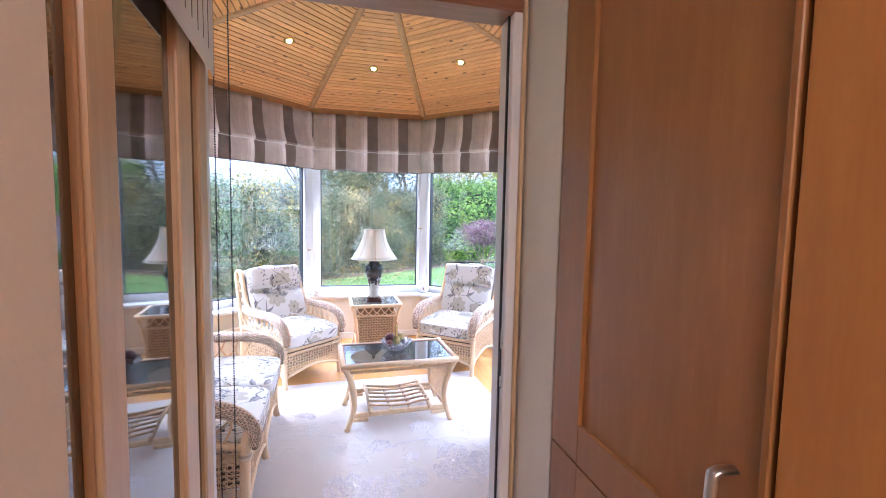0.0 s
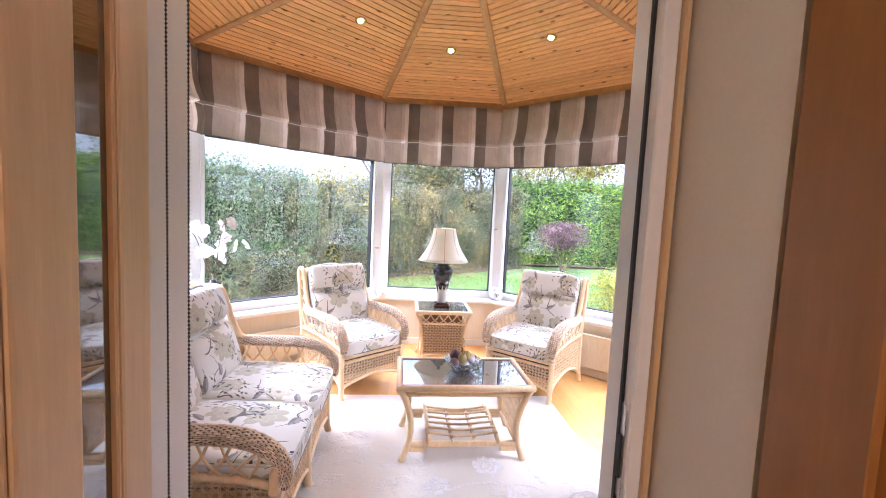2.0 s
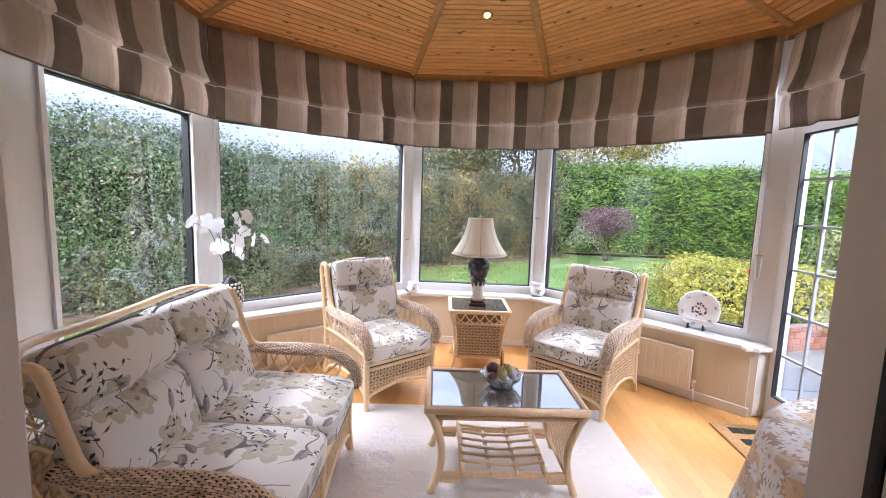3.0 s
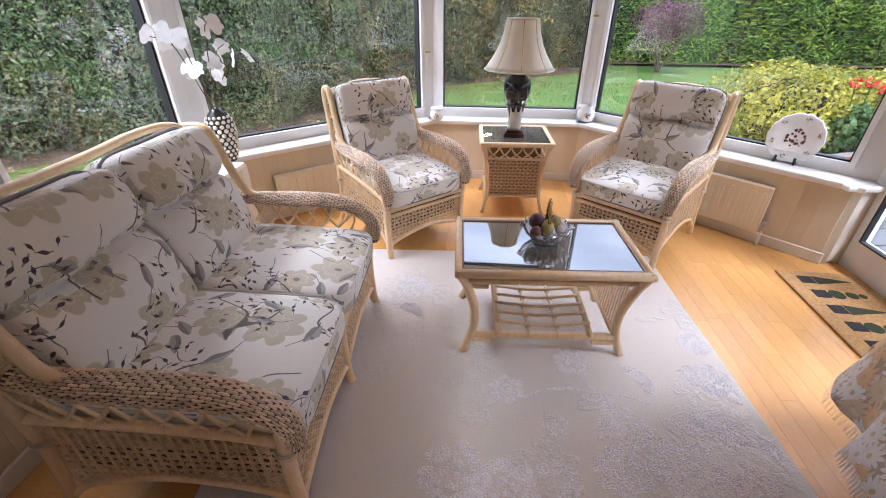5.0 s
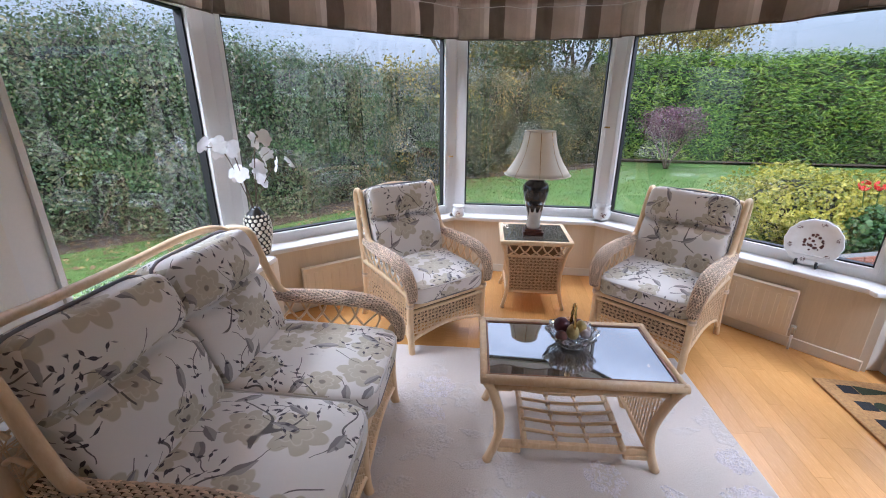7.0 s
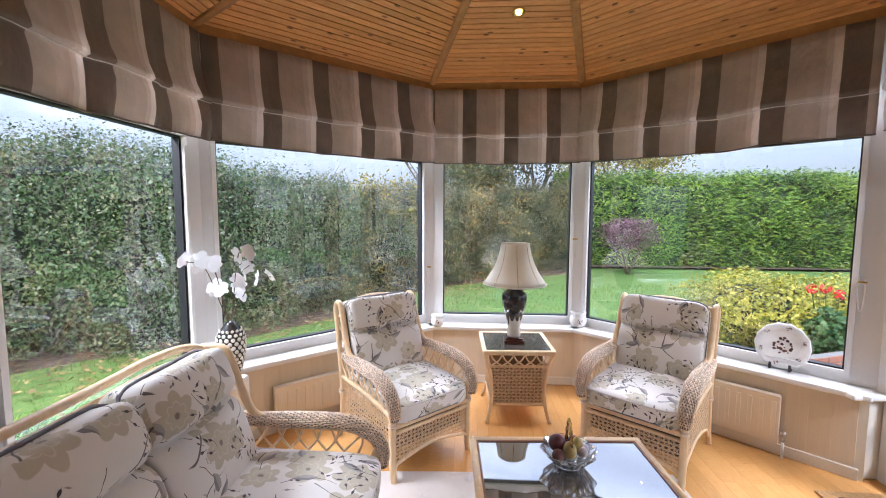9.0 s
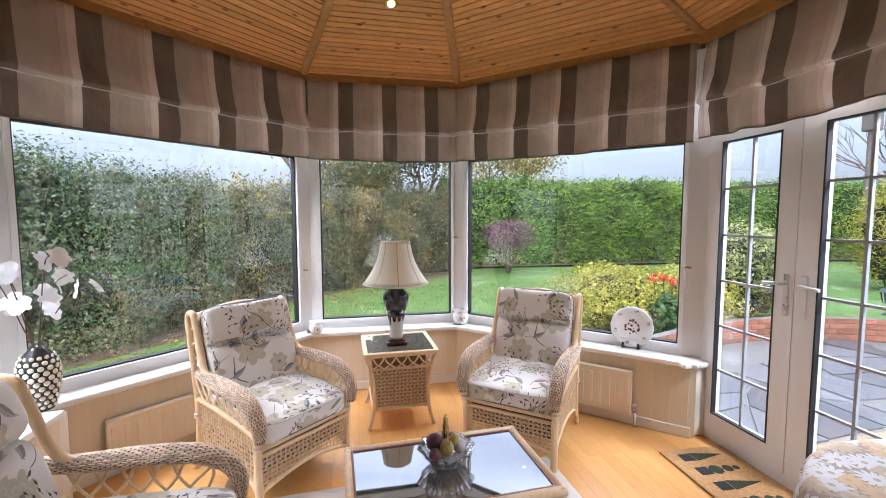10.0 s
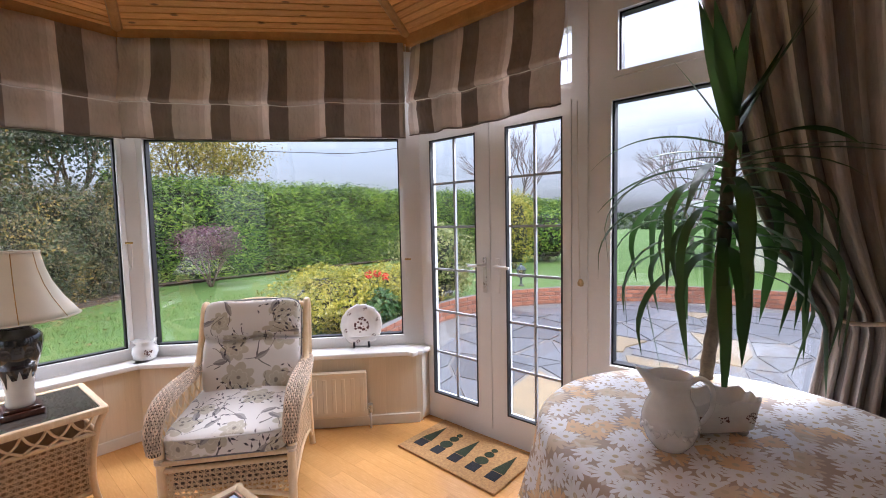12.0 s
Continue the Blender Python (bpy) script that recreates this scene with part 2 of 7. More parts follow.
def floral_fabric(name):
    """White cotton printed with beige blooms, grey leaves, dark sprigs and stems."""
    m, nt, b = nodes_of(name)
    tc = nt.nodes.new("ShaderNodeTexCoord")
    info = nt.nodes.new("ShaderNodeObjectInfo").outputs["Random"]
    mv = nt.nodes.new("ShaderNodeVectorMath")
    mv.operation = "ADD"
    shift = nt.nodes.new("ShaderNodeCombineXYZ")
    nt.links.new(math_node(nt, "MULTIPLY", info, 7.3), shift.inputs[0])
    nt.links.new(math_node(nt, "MULTIPLY", info, 3.1), shift.inputs[1])
    nt.links.new(tc.outputs["UV"], mv.inputs[0])
    nt.links.new(shift.outputs[0], mv.inputs[1])
    v0 = mv.outputs[0]
    wob = nt.nodes.new("ShaderNodeTexNoise")
    wob.inputs["Scale"].default_value, wob.inputs["Detail"].default_value = 14.0, 2.0
    nt.links.new(v0, wob.inputs["Vector"])
    ws = nt.nodes.new("ShaderNodeVectorMath")
    ws.operation = "MULTIPLY_ADD"
    ws.inputs[1].default_value = (0.03, 0.03, 0)
    nt.links.new(wob.outputs["Color"], ws.inputs[0])
    nt.links.new(v0, ws.inputs[2])
    v = ws.outputs[0]
    col = (0.735, 0.70, 0.655)
    bloom, edge, heart, r, a = flower_mask(nt, v, 4.9, 0.084, 7.0)
    col = mix_node(nt, math_node(nt, "MULTIPLY", bloom, 0.9), col, mix_node(nt, noise_node(nt, v, 12), (0.43, 0.38, 0.27), (0.55, 0.50, 0.385)))
    col = mix_node(nt, math_node(nt, "MULTIPLY", math_node(nt, "MULTIPLY", edge, bloom), 0.45), col, (0.74, 0.70, 0.62))
    col = mix_node(nt, math_node(nt, "MULTIPLY", heart, 0.8), col, (0.17, 0.14, 0.11))
    branch = noise_node(nt, v0, 3.9, 0.5)
    vine = math_node(nt, "MULTIPLY", below(nt, math_node(nt, "ABSOLUTE", math_node(nt, "SUBTRACT", branch, 0.5)), 0.0048, 0.002), below(nt, noise_node(nt, v0, 6.1, 0.5), 0.49, 0.02))
    col = mix_node(nt, math_node(nt, "MULTIPLY", vine, 0.9), col, (0.075, 0.06, 0.06))
    leaf, stem, half = leaf_mask(nt, v, 6.6, 0.046, 0.0155, 0.82)
    col = mix_node(nt, math_node(nt, "MULTIPLY", stem, 0.9), col, (0.07, 0.055, 0.06))
    col = mix_node(nt, leaf, col, mix_node(nt, half, (0.36, 0.335, 0.31), (0.22, 0.20, 0.195)))
    sprig, st2, h2 = leaf_mask(nt, v, 29.0, 0.0105, 0.005, 0.75)
    patch = noise_node(nt, v0, 4.3, 1.0)
    gate = below(nt, math_node(nt, "SUBTRACT", 1.0, patch), 0.47, 0.02)
    col = mix_node(nt, math_node(nt, "MULTIPLY", sprig, gate), col, (0.035, 0.03, 0.045))
    col = mix_node(nt, math_node(nt, "MULTIPLY", math_node(nt, "MULTIPLY", st2, gate), 0.7), col, (0.09, 0.07, 0.075))
    nt.links.new(col, b.inputs["Base Color"])
    socket(b, "Roughness", 0.8)
    socket(b, "Sheen Weight", 0.2)
    weave = noise_node(nt, v0, 700, 2)
    crease = noise_node(nt, v0, 7, 3)
    bump_node(nt, b, math_node(nt, "ADD", math_node(nt, "MULTIPLY", weave, 0.05), crease), 0.35, 0.012)
    return m


def daisy_cloth(name):
    """Tablecloth printed with white daisies over ochre and beige blooms."""
    m, nt, b = nodes_of(name)
    tc = nt.nodes.new("ShaderNodeTexCoord")
    v = tc.outputs["UV"]
    col = mix_node(nt, noise_node(nt, v, 5), (0.50, 0.35, 0.24), (0.50, 0.41, 0.34))
    x, y, r1, r2, dist = cells(nt, v, 15.0, 0.8)
    r = math_node(nt, "POWER", math_node(nt, "ADD", math_node(nt, "MULTIPLY", x, x), math_node(nt, "MULTIPLY", y, y)), 0.5)
    a = math_node(nt, "ARCTAN2", y, x)
    wave = math_node(nt, "ABSOLUTE", math_node(nt, "SINE", math_node(nt, "MULTIPLY_ADD", a, 6.0, math_node(nt, "MULTIPLY", r1, 6.0))))
    lim = math_node(nt, "MULTIPLY_ADD", wave, 0.024, 0.024)
    petals = below(nt, r, lim, 0.003)
    tint = ramp_node(nt, r2, [(0.0, (0.86, 0.84, 0.84)), (0.45, (0.83, 0.81, 0.80)), (0.55, (0.80, 0.56, 0.32)), (0.74, (0.70, 0.56, 0.40)), (0.82, (0.84, 0.82, 0.81))], "CONSTANT")
    col = mix_node(nt, petals, col, tint)
    col = mix_node(nt, below(nt, r, 0.008, 0.002), col, (0.62, 0.50, 0.33))
    leaf, stem, half = leaf_mask(nt, v, 26.0, 0.02, 0.006, 0.5)
    col = mix_node(nt, math_node(nt, "MULTIPLY", leaf, 0.55), col, (0.80, 0.77, 0.72))
    nt.links.new(col, b.inputs["Base Color"])
    socket(b, "Roughness", 0.55)
    bump_node(nt, b, noise_node(nt, v, 22, 4), 0.3, 0.006)
    return m


def rug_pile(name):
    """Cream wool with carved, paler blooms and stems."""
    m, nt, b = nodes_of(name)
    v = coords(nt, "Object", (1, 1, 1), 0.5)
    gate_n = noise_node(nt, coords(nt, "Object"), 1.3, 1)
    wob = nt.nodes.new("ShaderNodeTexNoise")
    wob.inputs["Scale"].default_value, wob.inputs["Detail"].default_value = 9.0, 3.0
    nt.links.new(v, wob.inputs["Vector"])
    ws = nt.nodes.new("ShaderNodeVectorMath")
    ws.operation = "MULTIPLY_ADD"
    ws.inputs[1].default_value = (0.09, 0.09, 0)
    nt.links.new(wob.outputs["Color"], ws.inputs[0])
    nt.links.new(v, ws.inputs[2])
    vw = ws.outputs[0]
    bloom, edge, heart, r, a = flower_mask(nt, vw, 2.7, 0.16, 6.0)
    leaf, stem, half = leaf_mask(nt, vw, 4.2, 0.075, 0.026, 0.7)
    curl = noise_node(nt, v, 22, 3)
    pat = math_node(nt, "MAXIMUM", math_node(nt, "MULTIPLY", bloom, below(nt, math_node(nt, "SUBTRACT", 1.0, curl), 0.53, 0.25)), math_node(nt, "MULTIPLY", leaf, below(nt, math_node(nt, "SUBTRACT", 1.0, curl), 0.56, 0.25)))
    pat = math_node(nt, "MAXIMUM", pat, math_node(nt, "MULTIPLY", stem, 0.7))
    pat = math_node(nt, "SUBTRACT", pat, math_node(nt, "MULTIPLY", edge, 0.5))
    gate = below(nt, math_node(nt, "SUBTRACT", 1.0, gate_n), 0.54, 0.08)
    pat = math_node(nt, "MULTIPLY", pat, gate)
    fine = noise_node(nt, v, 260, 3)
    tuft = noise_node(nt, v, 120, 3)
    base = mix_node(nt, noise_node(nt, v, 3, 4), (0.60, 0.535, 0.475), (0.68, 0.61, 0.55))
    base = mix_node(nt, math_node(nt, "MULTIPLY", fine, 0.35), base, (0.45, 0.39, 0.34))
    col = mix_node(nt, math_node(nt, "MULTIPLY", pat, 0.4), base, mix_node(nt, ramp_node(nt, tuft, [(0.38, (0, 0, 0)), (0.62, (1, 1, 1))]), (0.44, 0.41, 0.40), (0.72, 0.69, 0.70)))
    nt.links.new(col, b.inputs["Base Color"])
    socket(b, "Roughness", 0.95)
    socket(b, "Sheen Weight", 0.3)
    h = math_node(nt, "ADD", math_node(nt, "MULTIPLY", fine, 0.7), math_node(nt, "MULTIPLY", pat, math_node(nt, "MULTIPLY_ADD", tuft, 2.2, -0.3)))
    bump_node(nt, b, h, 0.6, 0.007)
    return m


def glass_pane(name, ior=1.5, tint=(0.97, 0.985, 0.98)):
    """Thin clear glazing: sees through, mirrors by Fresnel."""
    m, nt, b = nodes_of(name)
    nt.nodes.remove(b)
    t, g, f, mx = (nt.nodes.new(n) for n in ("ShaderNodeBsdfTransparent", "ShaderNodeBsdfGlossy", "ShaderNodeLayerWeight", "ShaderNodeMixShader"))
    t.inputs["Color"].default_value = (*tint, 1)
    g.inputs["Roughness"].default_value = 0.0
    f.inputs["Blend"].default_value = 0.5
    f0 = ((ior - 1) / (ior + 1)) ** 2
    nt.links.new(math_node(nt, "MULTIPLY_ADD", math_node(nt, "POWER", f.outputs["Facing"], 5.0), 1 - f0, f0), mx.inputs[0])
    nt.links.new(t.outputs[0], mx.inputs[1])
    nt.links.new(g.outputs[0], mx.inputs[2])
    nt.links.new(mx.outputs[0], nt.nodes["Material Output"].inputs["Surface"])
    return m


def foliage(name, stops, rough=0.5, trans=0.25, clump=0.42):
    m, nt, b = nodes_of(name)
    rnd = nt.nodes.new("ShaderNodeNewGeometry").outputs["Random Per Island"]
    patch = ramp_node(nt, noise_node(nt, coords(nt), 1.3, 4), [(0.32, (0, 0, 0)), (0.68, (1, 1, 1))])
    mixv = math_node(nt, "ADD", math_node(nt, "MULTIPLY", rnd, 0.55), math_node(nt, "MULTIPLY_ADD", patch, clump, 0.25 - clump / 2))
    col = ramp_node(nt, mixv, stops)
    nt.links.new(col, b.inputs["Base Color"])
    socket(b, "Roughness", rough)
    tr = nt.nodes.new("ShaderNodeBsdfTranslucent")
    nt.links.new(col, tr.inputs["Color"])
    ms = nt.nodes.new("ShaderNodeMixShader")
    ms.inputs[0].default_value = trans
    nt.links.new(b.outputs[0], ms.inputs[1])
    nt.links.new(tr.outputs[0], ms.inputs[2])
    nt.links.new(ms.outputs[0], nt.nodes["Material Output"].inputs["Surface"])
    return m


def glowing(name, colour, strength):
    m, nt, b = nodes_of(name)
    socket(b, "Base Color", (*colour, 1))
    socket(b, "Emission Color", (*colour, 1))
    socket(b, "Emission Strength", strength)
    return m


def shiny(name, colour, rough=0.12, metal=0.0, ior=1.5, coat=0.0):
    m, nt, b = nodes_of(name)
    v = coords(nt)
    n = noise_node(nt, v, 14, 4)
    col = ramp_node(nt, n, [(0.3, tuple(c * 0.9 for c in colour)), (0.7, tuple(min(1, c * 1.08) for c in colour))])
    nt.links.new(col, b.inputs["Base Color"])
    nt.links.new(math_node(nt, "MULTIPLY_ADD", n, 0.06, rough - 0.03), b.inputs["Roughness"])
    socket(b, "Metallic", metal)
    socket(b, "IOR", ior)
    socket(b, "Coat Weight", coat)
    return m


UPVC = surface("white_upvc", (0.74, 0.73, 0.72), 0.35, 0.04, 3, 80, 0.02)
GASKET = surface("black_gasket", (0.015, 0.015, 0.017), 0.6, 0.1)
GLASS = glass_pane("window_glass", 1.78)
BAR_GREY = surface("grey_white_glazing_bar", (0.36, 0.37, 0.39), 0.5, 0.06)
PANEL = timber("cream_panelling", (0.71, 0.605, 0.46), (0.65, 0.545, 0.405), (20, 20, 1.0), 0.5, 0.04)
SILL = surface("white_sill", (0.80, 0.785, 0.76), 0.3, 0.04, 5, 60, 0.02)
SKIRT = surface("cream_skirting", (0.70, 0.64, 0.55), 0.45, 0.06)
CREAM = surface("cream_wall_paint", (0.72, 0.66, 0.55), 0.8, 0.05, 2, 120, 0.1)
WHITE = surface("white_paint", (0.76, 0.73, 0.69), 0.6, 0.05, 2, 100, 0.06)
PINE = timber("pine_boards", (0.82, 0.42, 0.145), (0.62, 0.27, 0.075), (2.0, 14.0, 14.0), 0.4, 0.13, True, True)
PINE_BEAM = timber("pine_beam", (0.52, 0.27, 0.09), (0.36, 0.165, 0.05), (3.0, 3.0, 3.0), 0.4, 0.06)
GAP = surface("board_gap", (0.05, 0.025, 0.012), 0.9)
OAK = timber("oak_strip", (0.70, 0.375, 0.128), (0.59, 0.29, 0.088), (3.0, 24.0, 3.0), 0.27, 0.08)
OAK_JOINT = surface("oak_joint", (0.30, 0.15, 0.05), 0.8, 0.2)
CHERRY = timber("cherry_cabinet", (0.36, 0.165, 0.046), (0.28, 0.12, 0.032), (6.0, 6.0, 0.8), 0.35, 0.04)
LARDER = timber("orange_larder_wood", (0.49, 0.215, 0.05), (0.40, 0.165, 0.036), (6.0, 6.0, 0.8), 0.35, 0.04)
DOORWOOD = timber("varnished_door_wood", (0.65, 0.475, 0.27), (0.54, 0.37, 0.195), (10.0, 10.0, 0.8), 0.35, 0.05)
BROWNWOOD = timber("brown_door_head", (0.33, 0.15, 0.07), (0.22, 0.09, 0.04), (0.8, 8.0, 8.0), 0.4, 0.05)
CANE = timber("honey_cane_pole", (0.84, 0.65, 0.42), (0.72, 0.50, 0.28), (9.0, 9.0, 2.0), 0.35, 0.07)
WICKER = surface("greyed_wicker", (0.68, 0.525, 0.385), 0.55, 0.22, 30, 220, 0.2, 0.0, 0.0, 0.28)
# dark brown that puts in the shade behind wicker strands and cane panels
WEAVE_SHADE = surface("dark_weave_shade", (0.10, 0.062, 0.04), 0.8, 0.2)
CANEWORK = surface("woven_cane", (0.74, 0.54, 0.33), 0.5, 0.22, 25, 180, 0.15)
FLORAL = floral_fabric("floral_print_cotton")
PIPING = surface("grey_piping", (0.20, 0.19, 0.20), 0.8, 0.15)
PIPING_PALE = surface("pale_piping", (0.62, 0.59, 0.55), 0.8, 0.1)
STRIPES = striped("striped_blind_fabric")
# same stripes made opaque, to stand in for the curtain's backlit shade
OPAQUE_STRIPES = striped("opaque_striped_curtain", 0.0)
CORD = surface("white_cord", (0.72, 0.69, 0.65), 0.7)
DAISY = daisy_cloth("daisy_print_cloth")
FRINGE = surface("cream_fringe", (0.70, 0.66, 0.60), 0.9)
RUG = rug_pile("carved_wool_rug")
PORCELAIN = shiny("white_porcelain", (0.80, 0.79, 0.77), 0.12, 0, 1.5, 0.4)
BLACK_GLAZE = shiny("black_glaze", (0.012, 0.012, 0.014), 0.08, 0, 1.5, 0.6)
DRIP_GLAZE = shiny("cream_drip_glaze", (0.62, 0.58, 0.50), 0.12, 0, 1.5, 0.5)
MAHOGANY = shiny("mahogany_plinth", (0.07, 0.02, 0.012), 0.2)
SHADE_CLOTH = surface("ivory_lampshade_silk", (0.74, 0.69, 0.58), 0.8, 0.04, 12, 200, 0.1)
BRASS = shiny("brass", (0.70, 0.48, 0.18), 0.25, 1.0)
CHROME = shiny("brushed_steel", (0.62, 0.60, 0.57), 0.28, 1.0)
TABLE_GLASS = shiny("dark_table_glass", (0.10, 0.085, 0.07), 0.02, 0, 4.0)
# opaque pane, its dark colour gives the unlit space behind the door
DOOR_GLASS = shiny("unlit_dark_door_glass", (0.035, 0.028, 0.022), 0.03, 0, 3.0)
CUT_GLASS = shiny("cut_glass", (0.95, 0.97, 0.96), 0.04)
socket(CUT_GLASS.node_tree.nodes["Principled BSDF"], "Transmission Weight", 0.9)
LAMP_GLOW = glowing("spot_bulb", (1.0, 0.74, 0.42), 14.0)
RADIATOR = surface("cream_radiator", (0.80, 0.71, 0.57), 0.4, 0.04)
COIR = surface("coir", (0.40, 0.22, 0.085), 0.95, 0.35, 60, 320, 0.6)
COIR_GREEN = surface("dyed_green_coir", (0.022, 0.032, 0.012), 0.95, 0.4, 90, 300, 0.5)
COIR_BLACK = surface("dyed_black_coir", (0.016, 0.016, 0.018), 0.95, 0.4, 90, 300, 0.5)

# ---- mesh helpers ----
def V(*a):
    return Vector(a)


def box(bm, lo, hi, m=None):
    """An axis-aligned box; m places it."""
    vs = [bm.verts.new((m @ V(x, y, z)) if m else (x, y, z)) for x in (lo[0], hi[0]) for y in (lo[1], hi[1]) for z in (lo[2], hi[2])]
    for f in ((0, 1, 3, 2), (4, 6, 7, 5), (0, 4, 5, 1), (2, 3, 7, 6), (0, 2, 6, 4), (1, 5, 7, 3)):
        bm.faces.new([vs[i] for i in f])
    return bm


def bbox(lo, hi, bevel=0.0, m=None, segments=1):
    bm = box(bmesh.new(), lo, hi, m)
    bmesh.ops.recalc_face_normals(bm, faces=bm.faces)
    if bevel:
        bmesh.ops.bevel(bm, geom=bm.edges[:], offset=bevel, segments=segments, affect="EDGES", profile=0.6)
    return bm


def curve(pts, n=6):
    """A smooth line through points."""
    p = [Vector(q) for q in pts]
    p = [2 * p[0] - p[1]] + p + [2 * p[-1] - p[-2]]
    out = []
    for i in range(1, len(p) - 2):
        a, b, c, d = p[i - 1:i + 3]
        for k in range(n):
            t = k / n
            out.append(0.5 * (2 * b + (c - a) * t + (2 * a - 5 * b + 4 * c - d) * t * t + (3 * b - a - 3 * c + d) * t ** 3))
    return out + [p[-2]]


def tube(bm, pts, r, seg=8, side=None, flat=1.0, shape=None, closed=False):
    """A tube along points; r a number or one a point; side fixes the section's width axis; shape(i, j) adds to the radius."""
    pts = [Vector(p) for p in pts]
    n = len(pts)
    rings = []
    ref = None
    for i, p in enumerate(pts):
        a, b = (pts[i - 1], pts[(i + 1) % n]) if closed else (pts[max(i - 1, 0)], pts[min(i + 1, n - 1)])
        t = (b - a).normalized()
        if side is not None:
            x = Vector(side)
            x = (x - t * x.dot(t)).normalized()
        else:
            if ref is None:
                ref = V(0, 0, 1) if abs(t.z) < 0.9 else V(1, 0, 0)
            x = (ref - t * ref.dot(t)).normalized()
            ref = x
        y = t.cross(x)
        rr = r[i] if isinstance(r, (list, tuple)) else r
        ring = []
        for j in range(seg):
            a = 2 * math.pi * j / seg
            k = rr + (shape(i, j) if shape else 0)
            ring.append(bm.verts.new(p + x * math.cos(a) * k + y * math.sin(a) * k * flat))
        rings.append(ring)
    for i in range(n if closed else n - 1):
        r0, r1 = rings[i], rings[(i + 1) % n]
        for j in range(seg):
            bm.faces.new((r0[j], r0[(j + 1) % seg], r1[(j + 1) % seg], r1[j]))
    if not closed:
        bm.faces.new(rings[0][::-1])
        bm.faces.new(rings[-1])
    return bm


def lathe(bm, profile, seg=24, wave=None, m=None):
    """Turn (radius, z) pairs about z; wave(a, i) scales the radius."""
    rings = []
    for i, (r, z) in enumerate(profile):
        ring = []
        for j in range(seg):
            a = 2 * math.pi * j / seg
            k = max(r, 0.0004) * (wave(a, i) if wave else 1)
            p = V(k * math.cos(a), k * math.sin(a), z)
            ring.append(bm.verts.new(m @ p if m else p))
        rings.append(ring)
    for a, b in zip(rings, rings[1:]):
        for j in range(seg):
            bm.faces.new((a[j], a[(j + 1) % seg], b[(j + 1) % seg], b[j]))
    bm.faces.new(rings[0][::-1])
    bm.faces.new(rings[-1])
    return bm


def mesh_of(name, bm, material, smooth=False):
    bmesh.ops.recalc_face_normals(bm, faces=bm.faces)
    me = bpy.data.meshes.new(name)
    bm.to_mesh(me)
    bm.free()
    me.materials.append(material)
    if smooth:
        for p in me.polygons:
            p.use_smooth = True
    return me


def part(name, bm, material, parent=None, label="", smooth=False, m=None):
    """One mesh object under a thing or under a part."""
    ob = new(name, mesh_of(name, bm, material, smooth) if isinstance(bm, bmesh.types.BMesh) else bm)
    if parent:
        ob.parent = parent
    if m is not None:
        ob.matrix_basis = m
    return tagged(ob, label) if label else ob


def thing(name, m, label, category, group="", kind=""):
    ob = new(name)
    ob.empty_display_size = 0.1
    ob.matrix_basis = m
    return tagged(ob, label, category, group, kind)


def solo(name, bm, material, label, category, group="", kind="", smooth=False, m=None):
    return tagged(part(name, bm, material, None, "", smooth, m), label, category, group, kind)


def structure(name, bm, material, label="", parent=None, smooth=False, m=None):
    return tagged(part(name, bm, material, parent, "", smooth, m), label, "", "", "structure")


def box_uv(me):
    """UV in metres by the main axis of each face."""
    uv = me.uv_layers.new(name="UVMap")
    for p in me.polygons:
        n = p.normal
        ax = max(range(3), key=lambda i: abs(n[i]))
        for li in p.loop_indices:
            co = me.vertices[me.loops[li].vertex_index].co
            uv.data[li].uv = (co.x, co.y) if ax == 2 else ((co.x, co.z + 0.37) if ax == 1 else (co.y + 0.53, co.z))


# ---- plan of the garden room ----
P00, P01, P12, P23, P34 = V(-1.25, 1.61, 0), V(-1.25, 4.08, 0), V(0.04, 5.31, 0), V(1.31, 5.31, 0), V(2.60, 4.06, 0)
DOOR_X = 2.70
EAVE, APEX, RIDGE_END = 2.60, V(0.69, 3.42, 3.17), V(0.69, 1.55, 3.17)
SILL_Z, GLASS_LO, GLASS_HI, LIGHT_LO, LIGHT_HI = 0.51, 0.585, 1.95, 2.085, 2.37


def frame_of(a, b):
    """Local axes of a wall: x along it, y outwards, z up."""
    u = (b - a).normalized()
    n = V(-u.y, u.x, 0)
    m = Matrix(((u.x, n.x, 0, a.x), (u.y, n.y, 0, a.y), (0, 0, 1, 0), (0, 0, 0, 1)))
    return m, (b - a).length


